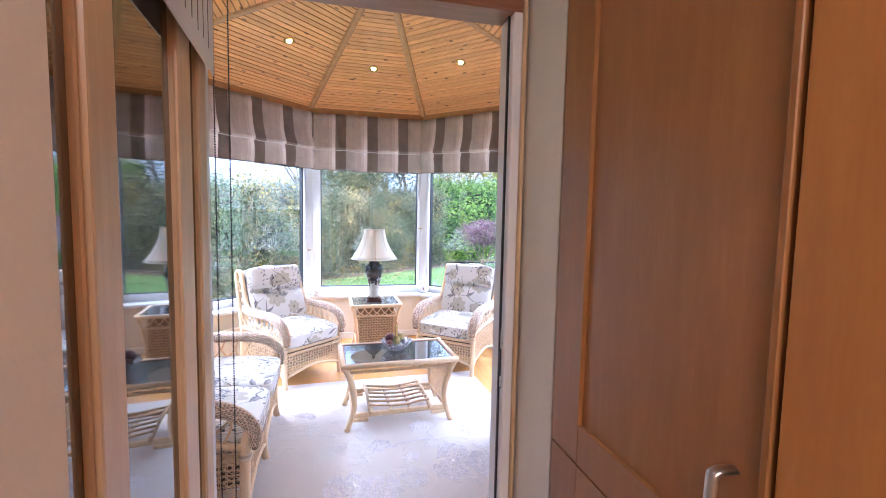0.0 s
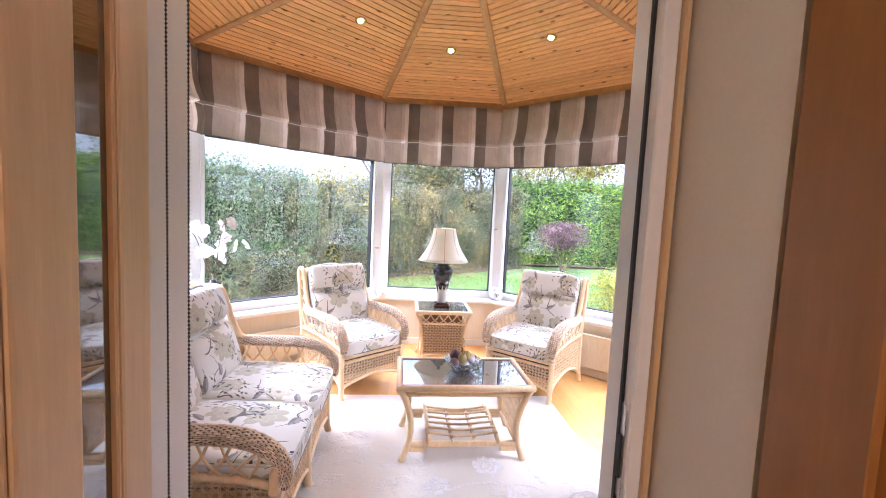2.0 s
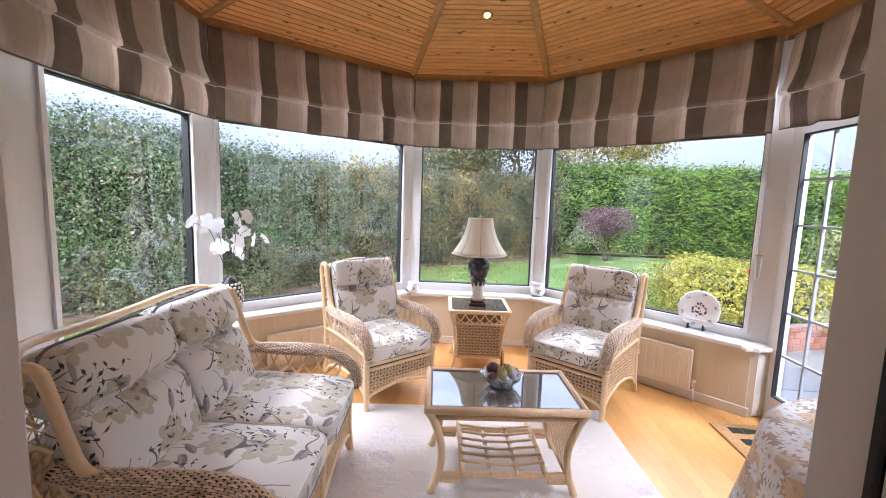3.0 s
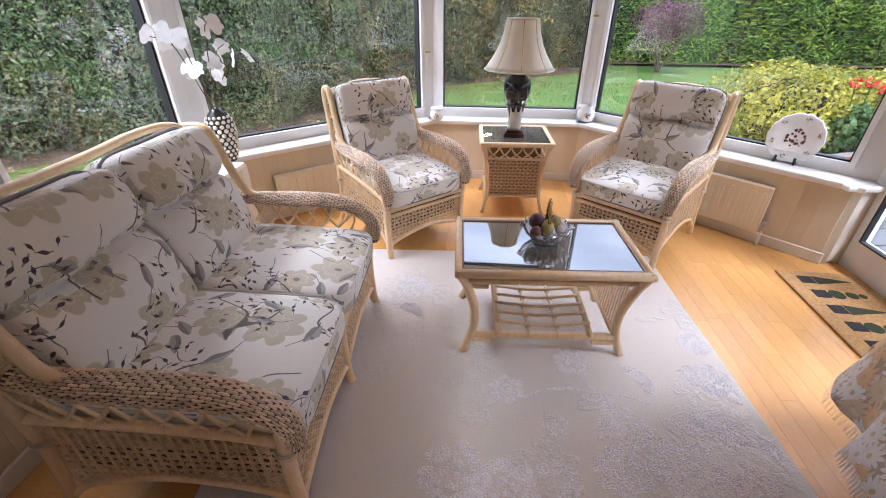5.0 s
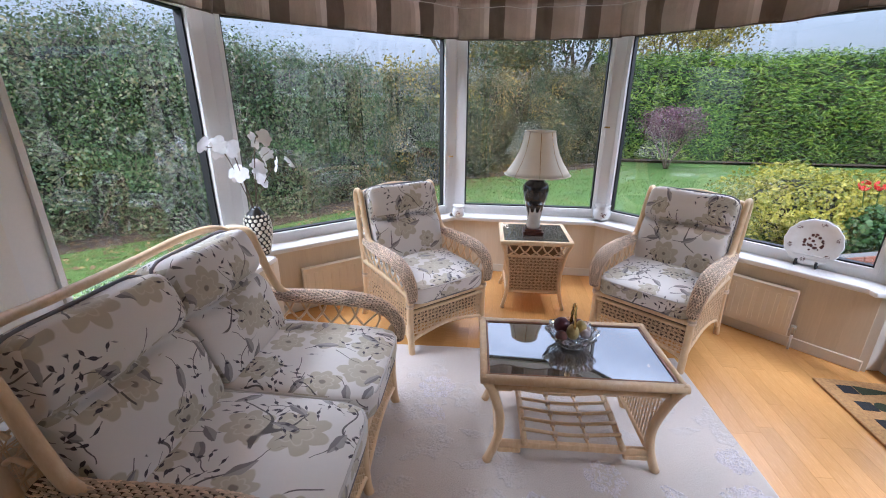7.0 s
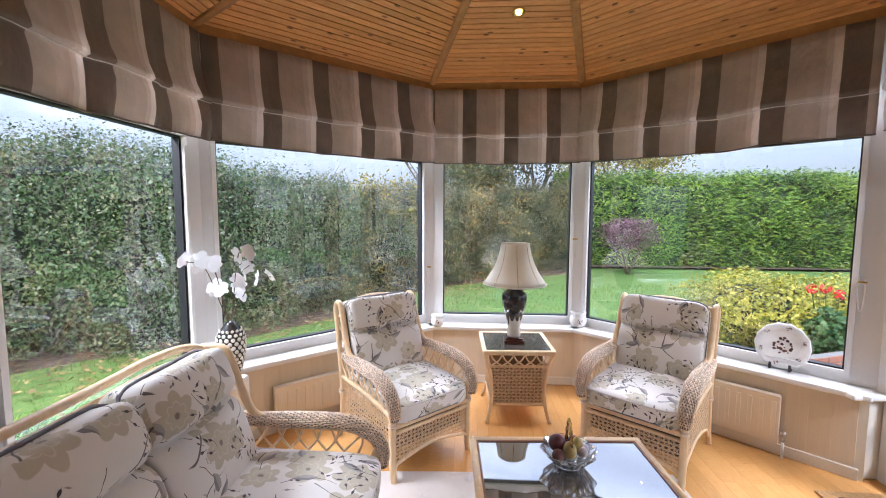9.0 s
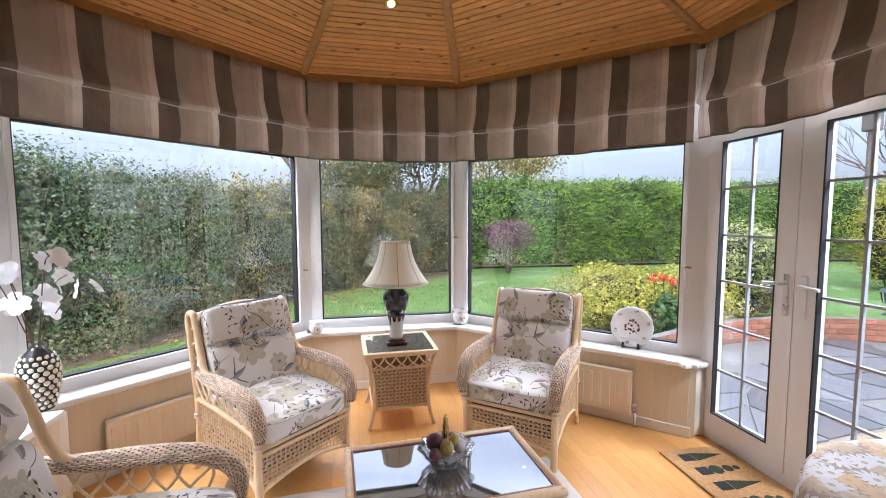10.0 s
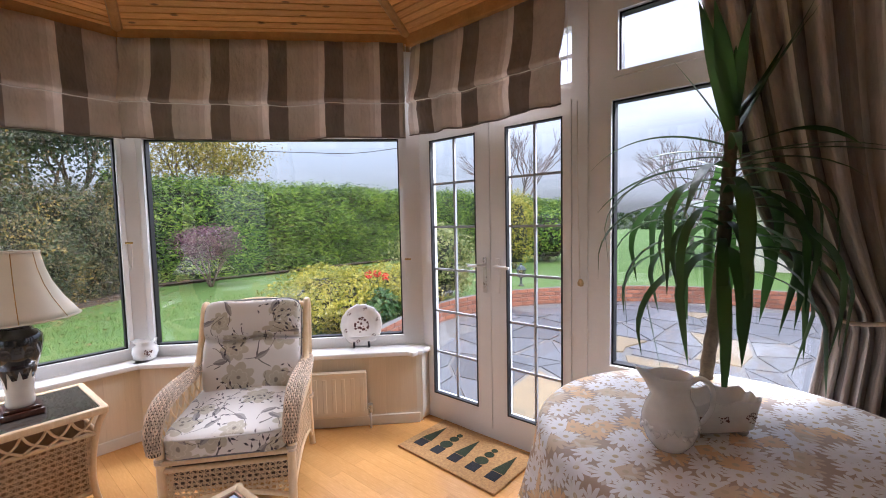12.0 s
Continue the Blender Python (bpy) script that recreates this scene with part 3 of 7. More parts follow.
def pane_set(name, m, panes, members, label, n0=0.075, n1=0.124, ng=0.115):
    """A window: white frame members, panes with black gaskets."""
    w = thing(name, m, label, "window", "", "structure")
    bm = bmesh.new()
    for x0, x1, z0, z1 in members:
        box(bm, (x0, n0, z0), (x1, n1, z1))
    part("window_frame", bm, UPVC, w)
    bm = bmesh.new()
    for x0, x1, z0, z1 in panes:
        e = 0.026
        for q in ((x0 - e, x0, z0 - e, z1 + e), (x1, x1 + e, z0 - e, z1 + e), (x0, x1, z0 - e, z0), (x0, x1, z1, z1 + e)):
            box(bm, (q[0], n0 - 0.018, q[2]), (q[1], n0 + 0.01, q[3]))
    part("glazing_bead", bm, UPVC, w)
    bm = bmesh.new()
    for x0, x1, z0, z1 in panes:
        e = 0.009
        for q in ((x0, x0 + e, z0, z1), (x1 - e, x1, z0, z1), (x0 + e, x1 - e, z0, z0 + e), (x0 + e, x1 - e, z1 - e, z1)):
            box(bm, (q[0], n0 + 0.008, q[2]), (q[1], n1 + 0.004, q[3]))
    part("gasket", bm, GASKET, w)
    for x0, x1, z0, z1 in panes:
        g = part("pane", bbox((x0 + 0.002, ng - 0.003, z0 + 0.002), (x1 - 0.002, ng + 0.003, z1 - 0.002)), GLASS, w)
        g.visible_shadow = False
    return w


def dwarf_wall(name, m, length, x0=0.0, x1=None, z1=0.475):
    x1 = length if x1 is None else x1
    w = structure(name, bbox((x0 - 0.04, -0.038, -0.3), (x1 + 0.04, 0.20, z1)), CREAM, "cream dwarf wall under the windows", m=m)
    k = max(1, round((x1 - x0) / 0.105))
    bw = (x1 - x0) / k
    me = mesh_of("panel_board", bbox((0.0001, -0.05, 0.0), (bw - 0.0001, -0.038, z1), 0.0003), PANEL)
    for i in range(k):
        ob = part("panel_board", me, PANEL, w)
        ob.matrix_basis = Matrix.Translation((x0 + i * bw, 0, 0))
    return w


def skirting(m, x0, x1):
    bm = bbox((x0, -0.064, 0.0), (x1, -0.05, 0.07), 0.004)
    structure("baseboard", bm, SKIRT, "cream painted baseboard", m=m)


walls = [frame_of(P00, P01), frame_of(P01, P12), frame_of(P12, P23), frame_of(P23, P34)]
# left side window stands behind the sofa; its wall runs on to the house
for i, ((m, L), (g0, g1)) in enumerate(zip(walls, ((1.40, 2.42), (0.10, 1.74), (0.10, 1.225), (0.06, 1.715)))):
    s, e = (1.26 if i == 0 else -0.055), (L + 0.055 if i < 3 else L + 0.08)
    mem = [(s, g0, SILL_Z - 0.02, 2.56), (g1, e, SILL_Z - 0.02, 2.56), (g0, g1, SILL_Z - 0.02, GLASS_LO), (g0, g1, GLASS_HI, LIGHT_LO), (g0, g1, LIGHT_HI, 2.56)]
    pane_set(f"window_{i + 1}", m, [(g0, g1, GLASS_LO, GLASS_HI), (g0, g1, LIGHT_LO, LIGHT_HI)], mem, "white plastic framed window with a fanlight")
    if i:
        dwarf_wall(f"wall_bay_{i}", m, L)
    # inner sill board with a rounded nose
    a, b = (1.24 if i == 0 else (-0.03 if i > 0 else 0)), (L - 0.03 if i == 0 else (L + 0.03 if i < 3 else L + 0.05))
    bm = bbox((a, -0.085, SILL_Z - 0.035), (b, 0.075, SILL_Z), 0.012, None, 3)
    structure("window_sill", bm, SILL, "white painted window sill", m=m)
    if i:
        skirting(m, 0.02, L - 0.02 if i < 3 else L + 0.02)
    # wooden eave beam with a rounded lower bead
    bm = bbox((-0.02, -0.02, 2.535), (L + 0.02, 0.16, EAVE + 0.02), 0.012, None, 2)
    structure("eave_beam", bm, PINE_BEAM, "varnished pine beam along the eaves", m=m)
# corner posts of the bay
for a, b, c in ((P00, P01, P12), (P01, P12, P23), (P12, P23, P34)):
    n1, n2 = frame_of(a, b)[0].col[1].to_3d(), frame_of(b, c)[0].col[1].to_3d()
    n = (n1 + n2).normalized()
    p = b + n * 0.075
    q = frame_of(V(0, 0, 0), V(n.y, -n.x, 0))[0]
    q.translation = p
    structure("corner_post", bbox((-0.045, -0.012, SILL_Z - 0.02), (0.045, 0.09, 2.56), 0.008), UPVC, "white plastic corner post", m=q)
# left wall: panelled below, plain above
mL = walls[0][0]
mL2 = mL.copy()
mL2.translation = mL.translation + V(0.24, 0, 0)
wl_ = structure("wall_left", bbox((0, 0.0, -0.3), (2.50, 0.44, SILL_Z - 0.035)), CREAM, "cream panelled wall beside the sofa", m=mL2)
structure("wall_left_pier", bbox((0, 0.075, SILL_Z - 0.035), (1.26, 0.30, 2.56)), WHITE, "plain white pier beside the window", m=mL)
me = mesh_of("panel_board", bbox((0.0005, -0.012, 0.0), (0.1035, 0.0, SILL_Z - 0.036), 0.0012), PANEL)
for i in range(23):
    part("panel_board", me, PANEL, wl_).matrix_basis = Matrix.Translation((0.03 + i * 0.104, 0, 0))
structure("baseboard", bbox((0, -0.028, 0), (2.40, -0.012, 0.08), 0.004), SKIRT, "cream painted baseboard", m=mL2)
structure("window_sill", bbox((0, -0.03, SILL_Z - 0.034), (2.44, 0.28, SILL_Z + 0.001), 0.01, None, 2), SILL, "white painted window sill", m=mL2)

# right side: French doors and a tall window with a fanlight; local x runs from far to near
mR = frame_of(V(DOOR_X, 4.07, 0), V(DOOR_X, 1.61, 0))[0]
fw = thing("door_frame", mR, "white plastic frame of the French doors", "door frame", "", "structure")
bm = bmesh.new()
for x0, x1, z0, z1 in ((0, 0.05, 0, 2.56), (1.10, 1.185, 0, 2.56), (0.05, 1.10, 2.0, LIGHT_LO), (0.05, 1.10, LIGHT_HI, 2.56), (0.05, 1.10, 0.0, 0.06), (0.56, 0.61, LIGHT_LO, LIGHT_HI)):
    box(bm, (x0, -0.005, z0), (x1, 0.075, z1))
part("frame", bm, UPVC, fw)
for x0, x1 in ((0.05, 0.56), (0.61, 1.10)):
    g = part("pane", bbox((x0, 0.035, LIGHT_LO), (x1, 0.041, LIGHT_HI)), GLASS, fw)
    g.visible_shadow = False
    bm = bmesh.new()
    box(bm, (x0, 0.03, 2.225), (x1, 0.046, 2.243))
    for k in (1, 2):
        xm = x0 + (x1 - x0) * k / 3
        box(bm, (xm - 0.008, 0.031, LIGHT_LO), (xm + 0.008, 0.045, LIGHT_HI))
    part("glazing_bar", bm, UPVC, fw)
for k, (x0, x1, g0, g1) in enumerate(((0.052, 0.583, 0.10, 0.48), (0.587, 1.098, 0.695, 1.052))):
    d = thing(f"door_{k + 1}", mR, "closed white French door leaf with georgian glazing bars", "door", "", "structure")
    bm = bmesh.new()
    for q in ((x0, g0, 0.062, 1.998), (g1, x1, 0.062, 1.998), (g0, g1, 0.062, 0.18), (g0, g1, 1.92, 1.998)):
        box(bm, (q[0], -0.012, q[2]), (q[1], 0.05, q[3]))
    bmesh.ops.recalc_face_normals(bm, faces=bm.faces)
    part("leaf", bm, UPVC, d)
    bm = bmesh.new()
    e = 0.009
    for q in ((g0, g0 + e, 0.18, 1.92), (g1 - e, g1, 0.18, 1.92), (g0, g1, 0.18, 0.18 + e), (g0, g1, 1.92 - e, 1.92)):
        box(bm, (q[0], -0.014, q[2]), (q[1], 0.016, q[3]))
    part("gasket", bm, GASKET, d)
    part("pane", bbox((g0, 0.018, 0.18), (g1, 0.024, 1.92)), GLASS, d).visible_shadow = False
    part("glazing_bar", bbox(((g0 + g1) / 2 - 0.007, 0.012, 0.18), ((g0 + g1) / 2 + 0.007, 0.030, 1.92)), BAR_GREY, d)
    for r in range(1, 6):
        z = 0.18 + 1.74 * r / 6
        part("glazing_bar", bbox((g0, 0.013, z - 0.007), (g1, 0.029, z + 0.007)), BAR_GREY, d)
    hx = 0.545 if k == 0 else 0.64
    bm = bbox((hx - 0.016, -0.02, 0.93), (hx + 0.016, -0.012, 1.15), 0.004)
    part("handle_plate", bm, UPVC if k else CHROME, d)
    bm = bmesh.new()
    tube(bm, curve([(hx, -0.02, 1.10), (hx, -0.055, 1.10), (hx + (0.03 if k else -0.03), -0.06, 1.10), (hx + (0.10 if k else -0.10), -0.058, 1.095)], 5), 0.009, 8)
    part("lever_handle", bm, UPVC if k else CHROME, d, "", True)
    if k == 0:
        bm = lathe(bmesh.new(), [(0.0, 0), (0.012, 0), (0.012, 0.006), (0.0, 0.007)], 12)
        part("keyhole", bm, CHROME, d, m=pose(hx, -0.021, 0.965, 90))
m, L = mR, 2.46
pane_set("window_5", mR, [(1.305, 2.30, 0.627, 1.952), (1.335, 2.30, 2.086, 2.368)],
         [(1.185, 1.305, 0.5, 2.56), (2.30, 2.46, 0.5, 2.56), (1.305, 2.30, 0.5, 0.627), (1.305, 2.30, 1.952, 2.086), (1.305, 2.30, 2.368, 2.56), (1.305, 1.335, 2.086, 2.368)],
         "white plastic tall window with a fanlight", 0.005, 0.056, 0.045)
dwarf_wall("wall_right", mR, 2.46, 1.22, 2.46, 0.47)
structure("window_sill", bbox((1.19, -0.085, 0.47), (2.46, 0.004, 0.505), 0.012, None, 3), SILL, "white painted window sill", m=mR)
structure("eave_beam", bbox((-0.05, -0.12, 2.535), (2.5, 0.06, EAVE + 0.02), 0.012, None, 2), PINE_BEAM, "varnished pine beam along the eaves", m=mR)
# short return that closes the dwarf wall at the doors
ret = structure("wall_return", bbox((2.585, 4.02, 0), (2.70, 4.075, 0.475), 0.02, None, 3), SKIRT, "rounded cream end of the dwarf wall")
structure("window_sill", bbox((2.50, 3.99, SILL_Z - 0.036), (2.695, 4.12, SILL_Z - 0.002), 0.014, None, 3), SILL, "white sill end")
# trunking and blind cord on the frame between doors and window
bm = bmesh.new()
tube(bm, curve([(1.135, -0.02, 1.98), (1.14, -0.022, 1.5), (1.15, -0.02, 1.12), (1.155, -0.024, 1.06)], 6), 0.0035, 6)
solo("blind_cord", bm, CORD, "thin white blind cord with a wooden toggle", "cord", m=mR)
toggle = solo("cord_toggle", lathe(bmesh.new(), [(0.0, 0), (0.014, 0.006), (0.017, 0.02), (0.009, 0.04), (0.0, 0.042)], 12), DOORWOOD, "small turned wooden toggle on the blind cord", "toggle", smooth=True, m=mR @ pose(1.157, -0.026, 1.02))
# window catches
for (m, L), x, z in ((walls[1], 1.79, 1.02), (walls[2], 1.26, 1.28), (walls[3], 1.76, 1.12), (walls[1], 0.03, 1.2)):
    c = thing("window_catch", m @ pose(x, 0.07, z), "small brass blind cleat on the white frame", "cleat")
    part("stem", bbox((-0.006, -0.03, -0.006), (0.006, 0, 0.006), 0.002), BRASS, c)
    part("hook", bbox((-0.022, -0.036, -0.006), (0.022, -0.028, 0.006), 0.003), BRASS, c)
    part("cord", tube(bmesh.new(), curve([(-0.012, -0.026, 0.02), (-0.016, -0.03, -0.06), (-0.006, -0.03, -0.16), (0.006, -0.03, -0.16), (0.014, -0.03, -0.06), (0.010, -0.026, 0.02)], 5), 0.0022, 5), CORD, c, "hanging white cord loop", True)

# ---- boarded ceiling ----
def facet_boards(bm, gapbm, a, b, c, d=None, width=0.05):
    """Boards parallel to the eave a-b, up to the apex c (or the ridge c-d)."""
    u = (b - a).normalized()
    top = c - a
    up = (top - u * top.dot(u))
    h = up.length
    up = up / h
    nrm = u.cross(up)
    if nrm.z > 0:
        nrm = -nrm
    uvl = bm.loops.layers.uv.verify()
    L = (b - a).length
    cx = (c - a).dot(u)
    dx = cx if d is None else (d - a).dot(u)
    k = math.ceil(h / width)

    def span(v):
        t = min(v / h, 1.0)
        return (dx * t, L + (cx - L) * t) if d is not None else (cx * t, L + (cx - L) * t)

    for i in range(k):
        v0, v1 = i * width, min((i + 1) * width, h)
        g = 0.0055
        s = [(v0 + 0.002, 0.012), (v0 + g, 0.0), (v1 - g * 0.6, 0.0), (v1 - 0.002, 0.012)]
        lo = [span(q[0]) for q in s]
        left = [bm.verts.new(a + u * l[0] + up * q[0] - nrm * q[1]) for l, q in zip(lo, s)]
        right = [bm.verts.new(a + u * l[1] + up * q[0] - nrm * q[1]) for l, q in zip(lo, s)]
        for j in range(3):
            if (left[j].co - right[j].co).length < 0.004:
                continue
            f = bm.faces.new((left[j], right[j], right[j + 1], left[j + 1]))
            for loop in f.loops:
                r = loop.vert.co - a
                loop[uvl].uv = (r.dot(u), r.dot(up))
    back = [p - nrm * 0.012 for p in ((a, b, c) if d is None else (a, b, c, d))]
    gapbm.faces.new([gapbm.verts.new(p) for p in back])


E01, E12, E23, E34, E00 = (V(p.x, p.y, EAVE) for p in (P01, P12, P23, P34, P00))
E34b, E45 = V(2.62, 4.06, EAVE), V(2.62, 1.55, EAVE)
E00.y = 1.55
bm, gb = bmesh.new(), bmesh.new()
facet_boards(bm, gb, E01, E12, APEX)
facet_boards(bm, gb, E12, E23, APEX)
facet_boards(bm, gb, E23, E34, APEX)
facet_boards(bm, gb, E34, E45, RIDGE_END, APEX)
facet_boards(bm, gb, E00, E01, APEX, RIDGE_END)
me = bpy.data.meshes.new("ceiling")
bm.to_mesh(me)
bm.free()
me.materials.append(PINE)
tagged(new("ceiling", me), "varnished knotty pine boarded hipped ceiling", "", "", "structure")
structure("ceiling_backing", gb, GAP, "dark void behind the ceiling boards")
structure("roof", bbox((-1.5, 1.3, 3.25), (2.95, 5.6, 3.3)), GAP, "roof above the boards")
for e in (E01, E12, E23, E34):
    d = (APEX - e)
    bm = bmesh.new()
    tube(bm, [e + d * 0.0 + V(0, 0, -0.005), APEX + V(0, 0, -0.005)], 0.03, 8, V(-d.y, d.x, 0), 0.5)
    structure("hip_trim", bm, PINE_BEAM, "pine hip trim on the ceiling")
for x, y in ((-0.03, 4.13), (0.685, 4.54), (1.447, 4.155)):
    if 0.3 < x < 1:
        a, b = E12, E23
    else:
        a, b = (E01, E12) if x < 0.3 else (E23, E34)
    n = (b - a).cross(APEX - a).normalized()
    n = -n if n.z > 0 else n
    z = a.z - (n.x * (x - a.x) + n.y * (y - a.y)) / n.z
    rot = n.to_track_quat("Z", "Y").to_matrix().to_4x4()
    s = thing("spotlight", Matrix.Translation((x, y, z)) @ rot, "lit recessed ceiling spotlight with a brass rim", "spotlight", "ceiling spotlights")
    part("rim", lathe(bmesh.new(), [(0.030, 0.0), (0.044, 0.0), (0.044, 0.005), (0.036, 0.010), (0.030, 0.006)], 24), BRASS, s, "", True)
    part("bulb", lathe(bmesh.new(), [(0.0, 0.014), (0.018, 0.012), (0.020, 0.0105), (0.0, 0.010)], 20), LAMP_GLOW, s, "glowing bulb", True)
    ld = bpy.data.lights.new("spot_lamp", "SPOT")
    ld.energy, ld.color, ld.spot_size, ld.shadow_soft_size = 6.0, (1.0, 0.8, 0.55), radians(110), 0.03
    new("spot_lamp", ld).matrix_world = look((x + n.x * 0.03, y + n.y * 0.03, z + n.z * 0.03), (x + n.x, y + n.y, z + n.z))

# ---- the wall to the house, with its doorway, and the passage ----
DX0, DX1, DZ = 0.095, 0.889, 1.985
bm = bmesh.new()
box(bm, (-1.6, 1.49, -0.3), (DX0 - 0.03, 1.565, 3.4))
box(bm, (DX1 + 0.03, 1.49, -0.3), (2.95, 1.565, 3.4))
box(bm, (DX0 - 0.03, 1.49, DZ + 0.05), (DX1 + 0.03, 1.565, 3.4))
structure("wall_house", bm, WHITE, "white house wall with the doorway")
bm = bmesh.new()
box(bm, (DX1 + 0.002, 1.5155, 0), (DX1 + 0.03, 1.572, DZ))
structure("door_jamb", bm, UPVC, "white plastic door jamb")
structure("door_jamb", bbox((DX1 - 0.001, 1.507, 0), (DX1 + 0.03, 1.515, DZ)), GASKET, "dark rubber seal in the jamb")
structure("door_jamb", bbox((DX1 + 0.003, 1.476, 0), (DX1 + 0.03, 1.5065, DZ), 0.003), UPVC, "white inner door jamb")
structure("trim", bbox((DX1 + 0.03, 1.465, 0), (DX1 + 0.041, 1.488, 2.05), 0.003), DOORWOOD, "narrow wooden trim beside the door")
kp = thing("keep", pose(DX1 + 0.0, 1.502, 1.0), "worn steel lock keep in the door jamb", "lock keep")
part("keep_plate", bbox((0.002, -0.014, -0.09), (0.012, 0.014, 0.09), 0.003), CHROME, kp)
part("keep_bolt_slot", bbox((-0.002, -0.006, -0.05), (0.003, 0.008, 0.03), 0.001), GASKET, kp)
structure("door_jamb", bbox((DX0 - 0.03, 1.392, 0), (DX0, 1.569, DZ), 0.004), UPVC, "white plastic door jamb")
structure("door_head", bbox((DX0 - 0.03, 1.475, DZ), (DX1 + 0.03, 1.574, DZ + 0.05), 0.004), BROWNWOOD, "brown stained wooden door head")
structure("threshold", bbox((DX0 - 0.03, 1.40, -0.02), (DX1 + 0.03, 1.62, 0.008), 0.003), UPVC, "white door threshold")
structure("wall_kitchen_right", bbox((0.97, -1.5, -0.05), (1.06, 1.262, 2.4)), CREAM, "cream wall of the passage")
structure("wall_kitchen_pier", bbox((0.936, 1.262, -0.05), (1.06, 1.49, 2.4)), CREAM, "cream pier beside the door")
structure("wall_kitchen_left", bbox((0.02, -1.5, -0.05), (0.217, 0.755, 2.4), 0.004), CREAM, "pale cream wall of the passage")
# added wall, darkness of the unlit space put into its near-black colour
structure("wall_kitchen_dark", bbox((-0.35, 0.78, -0.05), (-0.30, 1.49, 2.4)), GAP, "near-black wall added for the unlit space behind the glazed door")
structure("wall_kitchen_back", bbox((-0.4, -1.6, -0.05), (1.1, -1.5, 2.4)), CREAM, "cream end wall of the passage")
structure("ceiling_kitchen", bbox((-0.4, -1.6, 2.4), (1.1, 1.49, 2.46)), WHITE, "white passage ceiling")
# unseen warm lamp and its fitting, added behind the start to brighten the passage
kl = bpy.data.lights.new("passage_lamp", "AREA")
kl.energy, kl.size, kl.color = 8.5, 0.35, (1.0, 0.84, 0.66)
new("passage_lamp", kl).matrix_world = look((0.55, -0.55, 2.38), (0.55, -0.55, 0))
cl = thing("ceiling_lamp", pose(0.55, -0.55, 2.385), "unseen round ceiling lamp added to light the passage", "ceiling lamp")
part("shade", lathe(bmesh.new(), [(0.0, 0.015), (0.2, 0.015), (0.19, 0.003), (0.0, 0.002)], 24), WHITE, cl)

# open glazed wooden door leaf, folded back against the passage
leaf_m = Matrix.Translation((0.143, 1.384, 0)) @ pose(0, 0, 0, 0, 0, -84.5)
gd = thing("door_3", leaf_m, "open glazed wooden door leaf with varnished stiles", "door", "", "structure")
for x0, x1, d in ((0.0, 0.068, 0.0), (0.140, 0.228, 0.002), (0.483, 0.552, 0.004)):
    part("stile", bbox((x0, -0.03, 0.01), (x1, d, 1.97), 0.005, None, 2), DOORWOOD, gd)
for x0, x1 in ((0.068, 0.140), (0.228, 0.483), (0.552, 0.62)):
    for z0, z1 in ((0.01, 0.10), (1.90, 1.97)):
        part("rail", bbox((x0, -0.028, z0), (x1, -0.001, z1), 0.004), DOORWOOD, gd)
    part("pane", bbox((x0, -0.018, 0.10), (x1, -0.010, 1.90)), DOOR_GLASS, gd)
    part("bead", bbox((x0, -0.012, 0.10), (x0 + 0.007, -0.002, 1.90), 0.002), DOORWOOD, gd)
# white blind over the leaf, with a slotted lower edge and a bead chain
bl = thing("roller_blind", leaf_m, "white roller blind with a slotted lower edge over the glazed door", "roller blind")
bm = bmesh.new()
box(bm, (-0.01, 0.012, 1.72), (0.60, 0.0145, 2.2))
part("fabric", bm, WHITE, bl)
bm = bmesh.new()
for k in range(12):
    box(bm, (0.04 + k * 0.045, 0.0145, 1.76 + 0.004 * (k % 2)), (0.044 + k * 0.045, 0.0151, 1.89 + 0.02 * (k % 3)))
part("slots", bm, GASKET, bl)
bm = bmesh.new()
tube(bm, [(-0.01, 0.022, 2.2), (0.60, 0.022, 2.2)], 0.02, 12)
part("roller", bm, WHITE, bl)
ch = thing("bead_chain", pose(0, 0, 0), "dark bead chain loop of the blind", "bead chain")
for x, y in ((0.154, 1.402), (0.186, 1.398)):
    bm = bmesh.new()
    tube(bm, [(x, y, 0.55), (x, y, 2.15)], 0.0008, 5)
    part("cord", bm, GASKET, ch)
    bm = bmesh.new()
    for k in range(270):
        z = 0.55 + k * 0.0059
        vs = [bm.verts.new((x + p[0] * 0.0026, y + p[1] * 0.0026, z + p[2] * 0.0026)) for p in ((1, 0, 0), (0, 1, 0), (-1, 0, 0), (0, -1, 0), (0, 0, 1), (0, 0, -1))]
        for i in range(4):
            bm.faces.new((vs[i], vs[(i + 1) % 4], vs[4]))
            bm.faces.new((vs[(i + 1) % 4], vs[i], vs[5]))
    tagged(part("bead_strand", bm, GASKET, ch), kind="stuff")
part("chain_loop", tube(bmesh.new(), curve([(0.154, 1.402, 0.55), (0.161, 1.401, 0.53), (0.179, 1.399, 0.53), (0.186, 1.398, 0.55)], 5), 0.0018, 6), GASKET, ch)

